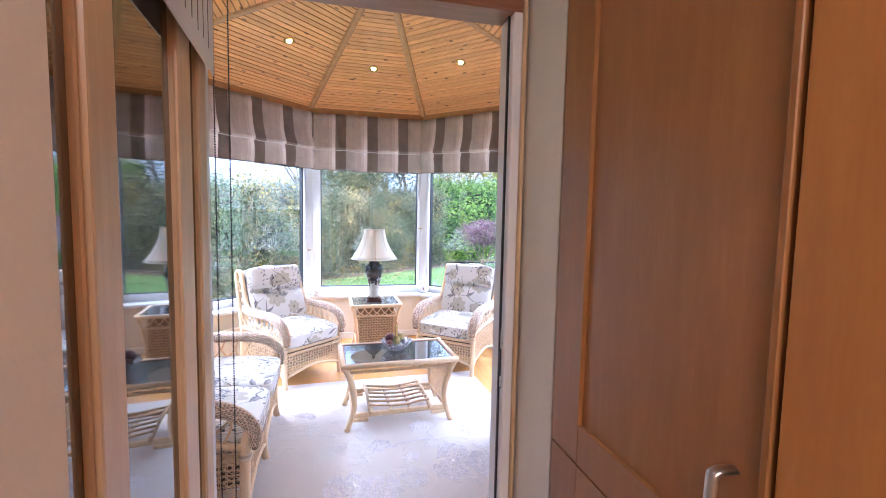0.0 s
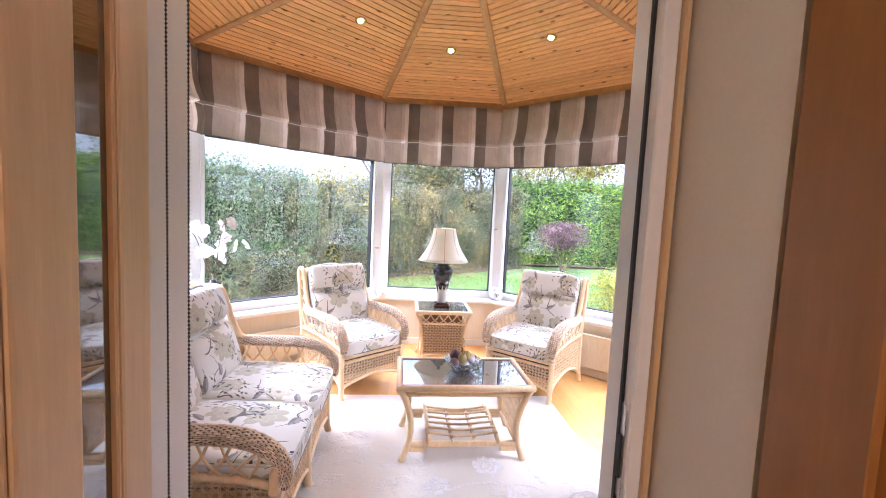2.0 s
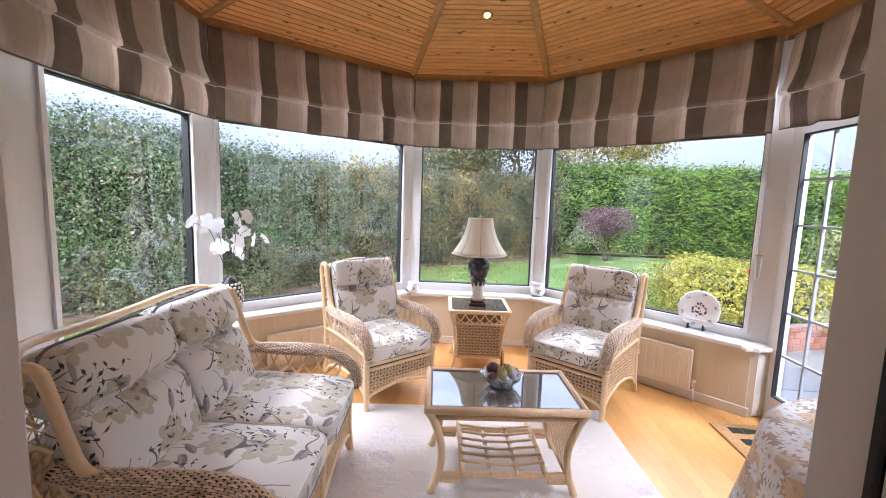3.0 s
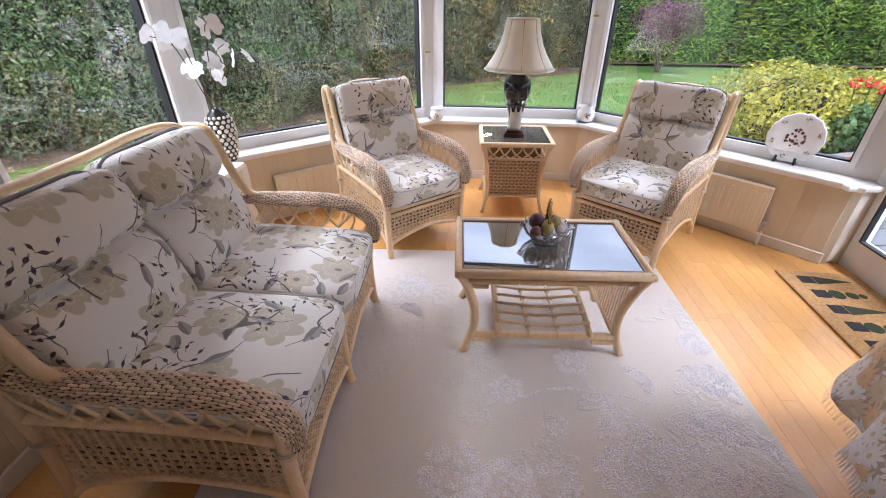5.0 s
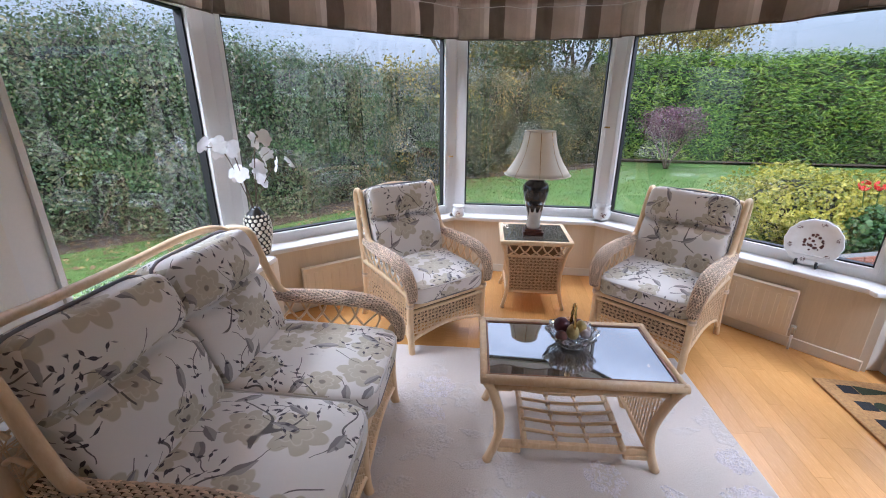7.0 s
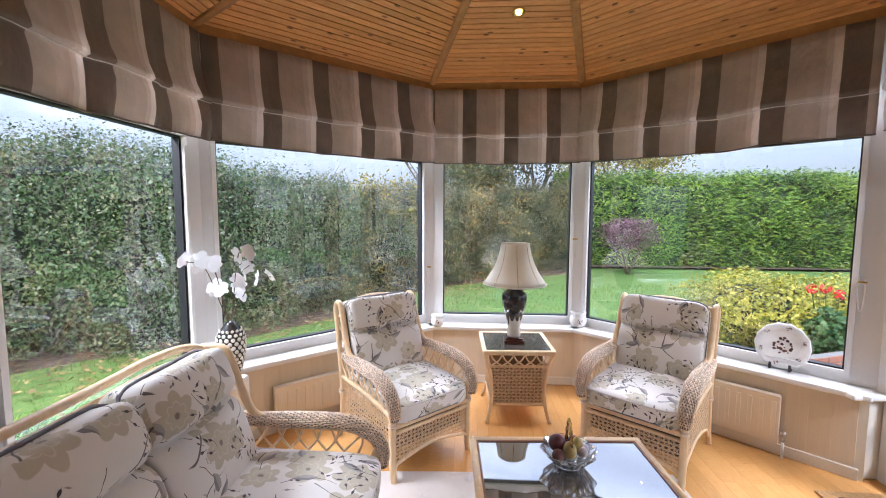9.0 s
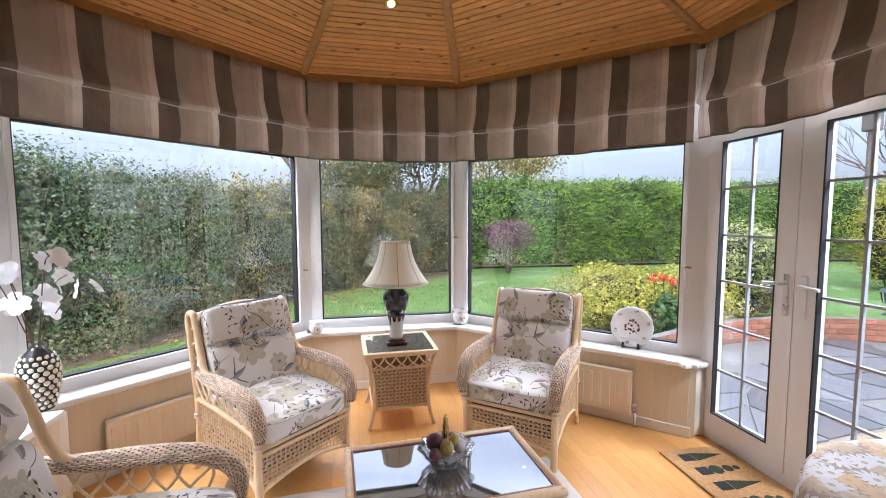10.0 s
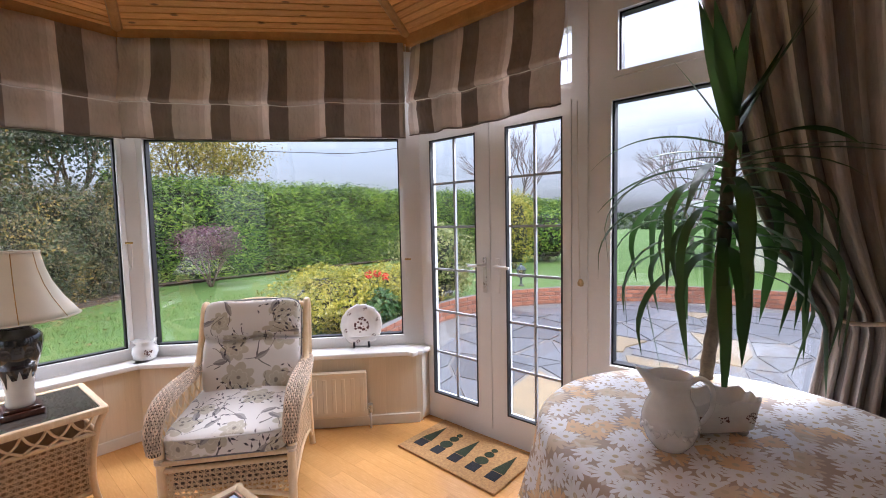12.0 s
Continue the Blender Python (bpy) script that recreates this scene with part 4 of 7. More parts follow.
# tall cherry cabinet
cb = thing("tall_cabinet", pose(0.953, 0.0, 0), "tall reddish-brown wooden kitchen cabinet with a steel handle", "cabinet")
part("body", bbox((0.001, 0.13, 0.0), (0.013, 1.25, 2.39)), CHERRY, cb)
for z0, z1 in ((0.10, 0.884), (0.888, 2.38)):
    dd = part("door", bbox((-0.012, 0.738, z0 + 0.088), (-0.002, 1.135, z1 - 0.09)), CHERRY, cb)
    for nm, y0, y1, a, b in (("stile", 0.727, 0.738, z0, z1), ("stile", 1.135, 1.25, z0, z1), ("rail", 0.738, 1.135, z0, z0 + 0.088), ("rail", 0.738, 1.135, z1 - 0.09, z1)):
        part(nm, bbox((-0.022, y0, a), (0.0, y1, b), 0.0015), CHERRY, dd)
    if z1 > 2:
        bm = bmesh.new()
        tube(bm, curve([(-0.022, 0.770, 1.10), (-0.05, 0.770, 1.10), (-0.056, 0.770, 1.08), (-0.056, 0.770, 0.97), (-0.05, 0.770, 0.95), (-0.022, 0.770, 0.95)], 5), 0.009, 8, V(0, 1, 0), 0.6)
        part("handle", bm, CHROME, dd, "brushed steel handle", True)
    else:
        part("handle", bbox((-0.05, 0.80, 0.70), (-0.022, 0.81, 0.86), 0.003), CHROME, dd, "brushed steel handle")
cb2 = thing("tall_cabinet", pose(0.953, 0.0, 0), "tall orange-brown wooden larder unit beside the cabinet", "cabinet")
part("body", bbox((0.0, -1.4, 0.0), (0.013, 0.128, 2.39)), LARDER, cb2)
part("door", bbox((-0.02, -0.6, 0.1), (0.0, 0.721, 2.38), 0.003), LARDER, cb2)

# ---- floor of oak strips ----
fl = structure("floor", bbox((-1.4, 1.40, -0.10), (2.80, 5.45, -0.004)), OAK_JOINT, "honey oak strip floor")
structure("floor_kitchen", bbox((-0.4, -1.6, -0.1), (1.1, 1.40, -0.001)), OAK, "wooden passage floor")

# ---- cane furniture ----
def cane_web(bm, o, ux, uz, w, h, pitch=0.02, arch=0.0):
    """Open woven cane: paired uprights, cross strands and two diagonals; arch raises the lower edge in the middle."""
    o, ux, uz = Vector(o), Vector(ux).normalized(), Vector(uz).normalized()
    nn = ux.cross(uz)

    def low(x):
        return arch * math.sin(math.pi * min(max(x / w, 0), 1))

    def strip(x0, z0, x1, z1, wd, off):
        a, b = o + ux * x0 + uz * z0 + nn * off, o + ux * x1 + uz * z1 + nn * off
        t = b - a
        if t.length < 0.004:
            return
        s = nn.cross(t).normalized() * wd / 2
        d = nn * 0.0016
        vs = [bm.verts.new(p) for p in (a - s - d, a + s - d, a + s + d, a - s + d, b - s - d, b + s - d, b + s + d, b - s + d)]
        for f in ((0, 1, 5, 4), (1, 2, 6, 5), (2, 3, 7, 6), (3, 0, 4, 7)):
            bm.faces.new([vs[i] for i in f])

    k = int(w / pitch)
    for i in range(1, k):
        x = i * w / k
        for e in (-0.0028, 0.0028):
            strip(x + e, low(x), x + e, h, 0.0024, 0)
    k = int(h / pitch)
    for i in range(1, k + 1):
        z = i * h / (k + 1)
        x0 = 0.0
        if z < arch:
            x0 = w * math.asin(z / arch) / math.pi
            for e in (-0.0028, 0.0028):
                strip(0, z + e, x0, z + e, 0.0024, 0.0022)
                strip(w - x0, z + e, w, z + e, 0.0024, 0.0022)
        else:
            for e in (-0.0028, 0.0028):
                strip(0, z + e, w, z + e, 0.0024, 0.0022)
    dstep = pitch * 1.41
    for sgn in (1, -1):
        c = -h
        while c < w + h:
            x0, x1 = (c, c + h) if sgn > 0 else (c + h, c)
            z0, z1 = 0.0, h
            a, b = V(x0, z0, 0), V(x1, z1, 0)
            d = b - a
            lo_t, hi_t = 0.0, 1.0
            for lim, sg in ((0.0, 1), (w, -1)):
                if abs(d.x) > 1e-6:
                    tt = (lim - a.x) / d.x
                    if (d.x > 0) == (sg > 0):
                        lo_t = max(lo_t, tt)
                    else:
                        hi_t = min(hi_t, tt)
            if hi_t > lo_t + 0.02:
                p, q = a + d * lo_t, a + d * hi_t
                if p.y >= low(p.x) - 0.001 or arch == 0:
                    strip(p.x, p.y, q.x, q.y, 0.0024, 0.0042)
                else:
                    steps = 12
                    for s in range(steps):
                        r = p.lerp(q, s / steps)
                        if r.y >= low(r.x):
                            strip(r.x, r.y, q.x, q.y, 0.0024, 0.0042)
                            break
            c += dstep
    return bm


def wicker_arm(pts, width, thick, band=0.026, rows=30):
    """A roll wrapped in woven willow: a core, coloured dark for the shade in the gaps, and strands that ride over and
    under its stakes.
    """
    line = curve(pts, 24)
    total = sum((b - a).length for a, b in zip(line, line[1:]))
    n = int(total / band) * 6
    even, acc, step = [line[0]], 0.0, total / n
    for a, b in zip(line, line[1:]):
        d = (b - a).length
        while acc + d >= step * len(even) and len(even) < n:
            even.append(a.lerp(b, (step * len(even) - acc) / max(d, 1e-9)))
        acc += d
    even.append(line[-1])
    m = len(even)
    taper = [width * (0.55 + 0.45 * math.sin(math.pi * min(1, max(0, (k / (m - 1)) * 0.86 + 0.10)))) for k in range(m)]
    core = tube(bmesh.new(), even, [w - 0.0035 for w in taper], 16, V(1, 0, 0), thick / width)
    fr = []
    for i in range(m):
        t = (even[min(i + 1, m - 1)] - even[max(i - 1, 0)]).normalized()
        x = V(1, 0, 0)
        x = (x - t * x.dot(t)).normalized()
        fr.append((x, t.cross(x)))
    weave = bmesh.new()

    def at(i, a, h):
        x, y = fr[i]
        w = taper[i] + h
        return even[i] + x * math.cos(a) * w + y * math.sin(a) * (taper[i] * thick / width + h)

    for j in range(rows):
        a0 = 2 * math.pi * j / rows
        da = 2 * math.pi / rows * 0.46
        i = 0 if j % 2 else 3
        while i + 5 < m:
            st = []
            for k, h in ((0, -0.0045), (1, 0.0005), (3, 0.0028), (5, 0.0005), (6, -0.0045)):
                q = min(i + k, m - 1)
                st.append([weave.verts.new(at(q, a0 - da, h - 0.0018)), weave.verts.new(at(q, a0, h + 0.0016)), weave.verts.new(at(q, a0 + da, h - 0.0018))])
            for r0, r1 in zip(st, st[1:]):
                weave.faces.new((r0[0], r0[1], r1[1], r1[0]))
                weave.faces.new((r0[1], r0[2], r1[2], r1[1]))
            i += 6
    return core, weave


def cushion_mesh(name, hx, hy, hz, puff=0.25, p=7.0, pinch=None, cuts=11):
    """A stuffed cushion with rounded edges; pinch, a height, ties it in like a head roll."""
    bm = bmesh.new()
    bmesh.ops.create_cube(bm, size=2.0)
    bmesh.ops.subdivide_edges(bm, edges=bm.edges[:], cuts=cuts, use_grid_fill=True)
    for v in bm.verts:
        c = v.co
        k = (abs(c.x) ** p + abs(c.y) ** p + abs(c.z) ** p) ** (1 / p)
        d = c / k
        thin = min((hx, hy, hz))
        b = [1.0, 1.0, 1.0]
        ax = (hx, hy, hz).index(thin)
        o = [q for q in range(3) if q != ax]
        b[ax] = 1 + puff * ((1 - d[o[0]] ** 2) * (1 - d[o[1]] ** 2)) - 0.18
        if pinch:
            zz = d.z * hz + 0.006 * math.sin(d.x * 5 + hx * 40) - pinch
            u = min(1.0, abs(zz) / (0.075 if zz > 0 else 0.085))
            b[1] *= 0.22 + (1.05 if zz > 0 else 0.84) * math.sqrt(1 - (1 - u) ** 2)
        co = V(d.x * hx * b[0], d.y * hy * b[1], d.z * hz * b[2])
        co.z += noise.noise(co * 6 + V(hx * 31, 7, 3)) * 0.008
        v.co = co
    me = mesh_of(name, bm, FLORAL, True)
    box_uv(me)
    return me


def edge_piping(hx, hy, z, r=0.0045, p=7.0):
    n = 48
    pts = []
    for k in range(n):
        a = 2 * math.pi * k / n
        c, s = math.cos(a), math.sin(a)
        q = (abs(c) ** p + abs(s) ** p) ** (1 / p)
        pts.append((c / q * hx, s / q * hy, z))
    return tube(bmesh.new(), pts, r, 6, None, 1.0, None, True)


def cane_seat(name, m, W, seats, label, category, group=""):
    """An armchair or sofa: cane poles, wicker arms, woven panels and floral cushions. Faces local -y."""
    c = thing(name, m, label, category, group)
    h = W / 2
    R = 0.0175
    fwd = 0.0 if seats == 1 else 0.04

    def pole(nm, pts, r=R, n=7, seg=10):
        return part(nm, tube(bmesh.new(), curve(pts, n), r, seg), CANE, c, "", True)

    for s in (-1, 1):
        x = s * h
        pole("front_leg", [(x, -0.325, 0.0), (x, -0.315, 0.06), (x, -0.31, 0.20), (x * 1.0, -0.315, 0.40), (x + s * 0.008, -0.335, 0.46)], 0.02)
        # rear leg runs up, over in a scroll and back to the arm
        pole("back_post", [(x, 0.35, 0.0), (x, 0.31, 0.12), (x, 0.29, 0.34), (x + s * 0.006, 0.31, 0.58), (x + s * 0.006, 0.345, 0.78), (x + s * 0.005, 0.362, 0.87), (x + s * 0.004, 0.345, 0.912),
                           (x + s * 0.003, 0.302 - fwd, 0.908), (x + s * 0.004, 0.272 - fwd, 0.84), (x + s * 0.006, 0.228 - fwd * 0.8, 0.71), (x + s * 0.010, 0.175 - fwd * 0.5, 0.615), (x + s * 0.012, 0.09, 0.585)], 0.018)
        for y, z in ((0.275, 0.66), (0.300, 0.74), (0.318, 0.82)):
            part("wing_rung", tube(bmesh.new(), curve([(x, y - 0.035, z - 0.005), (x, y, z + 0.012), (x, y + 0.025, z - 0.005)], 3), 0.007, 6), CANE, c, "", True)
        xa = x + s * 0.014
        core, weave = wicker_arm([(x + s * 0.006, 0.235, 0.60), (x + s * 0.012, 0.12, 0.585), (xa, -0.05, 0.583), (xa, -0.20, 0.572), (xa, -0.295, 0.53), (x + s * 0.010, -0.345, 0.46), (x + s * 0.004, -0.348, 0.375)], 0.047, 0.030)
        arm = part("arm_roll", core, WEAVE_SHADE, c, "arm core coloured dark for the shade between the strands", True)
        tagged(part("arm_weave", weave, WICKER, arm, "greyed woven willow strands"), kind="stuff")
        # rail under the lattice
        pole("arm_rail", [(x, -0.30, 0.375), (x + s * 0.004, -0.18, 0.405), (x + s * 0.004, 0.05, 0.425), (x, 0.29, 0.43)], 0.016)
        # curved lattice between rail and arm
        k = 7
        for i in range(k):
            y0 = -0.27 + 0.50 * i / k
            for dy in (0.095, -0.095):
                y1 = min(max(y0 + dy, -0.30), 0.25)
                z0 = 0.40 + 0.03 * min(1, (y0 + 0.3) * 2)
                pts = curve([(x + s * 0.006, y0 + 0.035, z0), (x + s * 0.010, (y0 + y1) / 2 + 0.035 + dy * 0.16, z0 + 0.07), (x + s * 0.012, y1 + 0.035, 0.565 if y1 > -0.24 else 0.51)], 4)
                part("lattice_cane", tube(bmesh.new(), pts, 0.0055, 6), CANE, c, "", True)
        # woven side panel over an arched lower rail
        tagged(part("side_panel", cane_web(bmesh.new(), (x, -0.295, 0.10), (0, 1, 0), (0, 0, 1), 0.59, 0.30, 0.025, 0.09), CANEWORK, c), kind="stuff")
        pole("side_arch", [(x, -0.31, 0.085), (x, -0.22, 0.145), (x, 0.0, 0.185), (x, 0.22, 0.145), (x, 0.31, 0.075)], 0.011)
    # crest rail with a soft wave
    if seats == 1:
        crest = [(-h, 0.352, 0.885), (-h * 0.7, 0.357, 0.900), (-h * 0.35, 0.362, 0.918), (0, 0.364, 0.926), (h * 0.35, 0.362, 0.918), (h * 0.7, 0.357, 0.900), (h, 0.352, 0.885)]
    else:
        crest = [(-h, 0.325, 0.89), (-h * 0.93, 0.352, 0.925), (-h * 0.82, 0.385, 0.935), (-h * 0.62, 0.425, 0.925), (-h * 0.35, 0.445, 0.910), (0, 0.45, 0.905), (h * 0.35, 0.445, 0.910), (h * 0.62, 0.425, 0.925), (h * 0.82, 0.385, 0.935), (h * 0.93, 0.352, 0.925), (h, 0.325, 0.89)]
    pole("crest_rail", crest, 0.0165)
    pole("crest_rail", [(p[0] * 0.97, p[1] - 0.004, p[2] - 0.045) for p in crest], 0.010)
    tagged(part("back_panel", cane_web(bmesh.new(), (-h, 0.295, 0.36), (1, 0, 0), (0, 0.07, 0.48), W, 0.47, 0.035), CANEWORK, c), kind="stuff")
    pole("back_rail", [(-h, 0.29, 0.335), (0, 0.29, 0.335), (h, 0.29, 0.335)], 0.013, 3)
    pole("front_rail", [(-h, -0.318, 0.325), (0, -0.318, 0.325), (h, -0.318, 0.325)], 0.016, 3)
    pole("front_rail", [(-h, -0.314, 0.285), (0, -0.314, 0.285), (h, -0.314, 0.285)], 0.012, 3)
    bays = seats
    for b in range(bays):
        x0, x1 = -h + W * b / bays, -h + W * (b + 1) / bays
        tagged(part("front_panel", cane_web(bmesh.new(), (x0 + 0.02, -0.312, 0.095), (1, 0, 0), (0, 0, 1), x1 - x0 - 0.04, 0.18, 0.025, 0.055), CANEWORK, c), kind="stuff")
        pole("front_arch", [(x0, -0.315, 0.085), (x0 + 0.1 * (x1 - x0), -0.315, 0.115), ((x0 + x1) / 2, -0.315, 0.15), (x1 - 0.1 * (x1 - x0), -0.315, 0.115), (x1, -0.315, 0.085)], 0.011)
        if b:
            pole("front_leg", [(x0, -0.325, 0.0), (x0, -0.315, 0.06), (x0, -0.312, 0.20), (x0, -0.316, 0.325)], 0.018)
    part("seat_deck", bbox((-h + 0.01, -0.30, 0.30), (h - 0.01, 0.28, 0.325), 0.004), CANEWORK, c)
    # added block, coloured dark as the shaded inside seen through the cane
    part("shade_filler", bbox((-h + 0.03, -0.28, 0.17), (h - 0.03, 0.26, 0.298), 0.004), WEAVE_SHADE, c, "added dark block for the shaded inside under the seat")
    # cushions
    cw = (W - 0.01) / seats
    for b in range(seats):
        xc = -W / 2 + 0.005 + cw * (b + 0.5)
        sc = part("seat_cushion", cushion_mesh("seat_cushion", cw / 2 - 0.004, 0.31, 0.072, 0.26, 9.0), FLORAL, c, "white seat cushion printed with beige flowers", m=pose(xc, -0.045, 0.408, 3))
        part("piping", edge_piping(cw / 2 - 0.006, 0.307, 0.044), PIPING_PALE, sc, "", True)
        part("piping", edge_piping(cw / 2 - 0.006, 0.307, -0.044), PIPING, sc, "", True)
        hb, bw_ = 0.258, (W - (0.034 if seats == 1 else 0.075)) / seats
        xb = xc * bw_ / cw
        bc = part("back_cushion", cushion_mesh("back_cushion", bw_ / 2 - 0.004, 0.080, hb, 0.30, 9.0, 0.045, 39), FLORAL, c, "white back cushion with a head roll, printed with beige flowers", m=pose(xb, 0.222 + fwd * 0.5, 0.684, -16))
        pp = edge_piping(bw_ / 2 - 0.006, hb + 0.006, 0.0, 0.0065, 9.0)
        bmesh.ops.rotate(pp, verts=pp.verts, cent=(0, 0, 0), matrix=Matrix.Rotation(radians(90), 3, "X"))
        part("piping", pp, PIPING, bc, "", True)
    # wrapped joints
    for s in (-1, 1):
        for y, z in ((0.215, 0.60), (-0.312, 0.335), (0.29, 0.335)):
            bm = bmesh.new()
            for q in range(4):
                tube(bm, [(s * h + 0.023 * math.cos(a), y + 0.023 * math.sin(a), z - 0.012 + q * 0.007) for a in [k * math.pi / 5 for k in range(10)]], 0.0035, 5, None, 1, None, True)
            part("binding", bm, WICKER, c, "", True)
    return c


cane_seat("armchair", pose(-0.05, 4.235, 0, 0, 0, 43), 0.56, 1, "honey cane armchair with wicker arms and floral cushions beside the window", "armchair", "cane armchairs")
cane_seat("armchair", pose(1.513, 4.263, 0, 0, 0, -39.7), 0.56, 1, "honey cane armchair with wicker arms and floral cushions near the radiator", "armchair", "cane armchairs")
cane_seat("sofa", pose(-0.378, 2.822, 0, 0, 0, 92.6) @ Matrix.Diagonal((1, 1.14, 1, 1)), 1.08, 2, "two-seat honey cane sofa with wicker arms and floral cushions", "sofa")

# ---- coffee table ----
ct = thing("coffee_table", pose(0.785, 3.279, 0.012, 0, 0, 3.2), "honey cane coffee table with a dark glass top on the rug", "coffee table")
TW, TD, TZ = 0.378, 0.230, 0.438
for s in (-1, 1):
    part("top_rail", tube(bmesh.new(), [(-TW - 0.015, s * TD, TZ), (TW + 0.015, s * TD, TZ)], 0.019, 10), CANE, ct, "", True)
    part("top_rail", tube(bmesh.new(), [(s * TW, -TD - 0.012, TZ + 0.002), (s * TW, TD + 0.012, TZ + 0.002)], 0.017, 10), CANE, ct, "", True)
    part("apron_rail", tube(bmesh.new(), [(-TW + 0.02, s * (TD - 0.01), TZ - 0.04), (TW - 0.02, s * (TD - 0.01), TZ - 0.04)], 0.012, 8), CANE, ct, "", True)
    for q in (-1, 1):
        part("leg", tube(bmesh.new(), curve([(s * (TW - 0.005), q * TD, TZ - 0.005), (s * (TW - 0.038), q * (TD - 0.008), TZ - 0.07), (s * (TW - 0.072), q * (TD - 0.022), TZ - 0.20), (s * (TW - 0.065), q * (TD - 0.03), 0.12), (s * (TW - 0.026), q * (TD - 0.032), 0.0)], 7), [0.019] * 28 + [0.021], 10), CANE, ct, "", True)
    part("lower_rail", bbox((-TW + 0.062, s * (TD - 0.03) - 0.012, 0.085), (TW - 0.062, s * (TD - 0.03) + 0.012, 0.117), 0.009, None, 2), CANE, ct)
    part("side_rail", tube(bmesh.new(), [(s * (TW - 0.066), -TD + 0.03, 0.10), (s * (TW - 0.066), TD - 0.03, 0.10)], 0.012, 8), CANE, ct, "", True)
    tagged(part("side_panel", cane_web(bmesh.new(), (s * (TW - 0.066), -TD + 0.03, 0.10), (0, 1, 0), (s * 0.04, 0, 1), 2 * TD - 0.06, 0.30, 0.025), CANEWORK, ct), kind="stuff")
    part("shelf_pole", tube(bmesh.new(), curve([(s * 0.20, -TD + 0.01, 0.118), (s * 0.20, 0, 0.14), (s * 0.20, TD - 0.01, 0.135)], 4), 0.014, 8), CANE, ct, "", True)
    for q in (-1, 1):
        part("block", bbox((s * 0.262 - 0.05, q * (TD - 0.03) - 0.011, 0.055), (s * 0.262 + 0.05, q * (TD - 0.03) + 0.011, 0.084), 0.006), CANE, ct)
for i in range(6):
    y = -0.165 + i * 0.066
    part("shelf_cane", tube(bmesh.new(), curve([(-0.205, y, 0.148), (0, y, 0.128), (0.205, y, 0.148)], 5), 0.0085, 6), CANE, ct, "", True)
for x in (-0.065, 0.065):
    part("shelf_cross_cane", tube(bmesh.new(), curve([(x, -TD + 0.01, 0.112), (x, 0, 0.120), (x, TD - 0.01, 0.116)], 4), 0.0065, 6), CANE, ct, "", True)
    for i in range(6):
        y = -0.165 + i * 0.066
        part("binding", bbox((x - 0.011, y - 0.009, 0.112), (x + 0.011, y + 0.009, 0.140), 0.003), WICKER, ct)
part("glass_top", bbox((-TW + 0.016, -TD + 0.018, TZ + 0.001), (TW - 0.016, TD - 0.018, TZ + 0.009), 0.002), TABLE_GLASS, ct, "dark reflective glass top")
bm = bmesh.new()
for q in ((-TW + 0.014, TW - 0.014, -TD + 0.014, -TD + 0.022), (-TW + 0.014, TW - 0.014, TD - 0.022, TD - 0.014), (-TW + 0.014, -TW + 0.022, -TD + 0.022, TD - 0.022), (TW - 0.022, TW - 0.014, -TD + 0.022, TD - 0.022)):
    box(bm, (q[0], q[2], TZ + 0.002), (q[1], q[3], TZ + 0.014))
part("glass_edging", bm, BROWNWOOD, ct, "thin brown edging")
for i in range(2):
    part("under_slat", bbox((-TW + 0.03, -0.10 + i * 0.18, TZ - 0.03), (TW - 0.03, -0.08 + i * 0.18, TZ - 0.012)), CANE, ct)

# fruit bowl on it
TT = 0.012 + TZ + 0.0095
fb = thing("glass_bowl", pose(0.79, 3.315, TT), "scalloped cut-glass bowl filled with ornamental fruit on the coffee table", "bowl")
prof = [(0.045, 0.0), (0.05, 0.003), (0.062, 0.012), (0.092, 0.045), (0.112, 0.072), (0.108, 0.073), (0.088, 0.046), (0.056, 0.016), (0.0, 0.012)]
part("bowl", lathe(bmesh.new(), prof, 48, lambda a, i: 1 + (0.07 * math.cos(a * 8) if i in (4, 5) else 0.035 * math.cos(a * 24))), CUT_GLASS, fb)
part("handle", tube(bmesh.new(), curve([(0.0, 0.045, 0.07), (0.0, 0.04, 0.13), (0.0, 0.015, 0.185), (0.0, -0.01, 0.19), (0.0, -0.035, 0.14), (0.0, -0.045, 0.07)], 6), 0.005, 6, None, 1, lambda i, j: 0.0025 if (i // 2) % 2 else 0), BRASS, fb, "twisted gilt basket handle", True)
FRUIT = [surface("plum_skin", (0.09, 0.025, 0.035), 0.35, 0.3, 20), surface("pear_skin", (0.42, 0.33, 0.13), 0.4, 0.3, 30), surface("fig_skin", (0.12, 0.045, 0.04), 0.5, 0.4, 25), surface("pale_grape_skin", (0.45, 0.40, 0.42), 0.25, 0.2, 30)]
for nm, mt, x, y, z, r, st in (("plum", 0, -0.045, 0.015, 0.085, 0.036, 1.0), ("pear", 1, -0.002, -0.025, 0.078, 0.030, 1.35), ("fig", 2, 0.03, 0.03, 0.078, 0.030, 1.1), ("pear", 1, 0.035, 0.0, 0.092, 0.026, 1.3), ("grape", 3, 0.052, -0.02, 0.068, 0.022, 1.0), ("grape", 3, 0.062, 0.012, 0.066, 0.022, 1.0), ("fig", 2, -0.05, -0.035, 0.058, 0.026, 1.0), ("plum", 0, 0.0, 0.04, 0.06, 0.03, 1.0)):
    pr = [(r * math.sin(math.pi * k / 10) * (1 - (0.35 * (k / 10) ** 2 if st > 1.2 else 0)), -r * st * math.cos(math.pi * k / 10)) for k in range(11)]
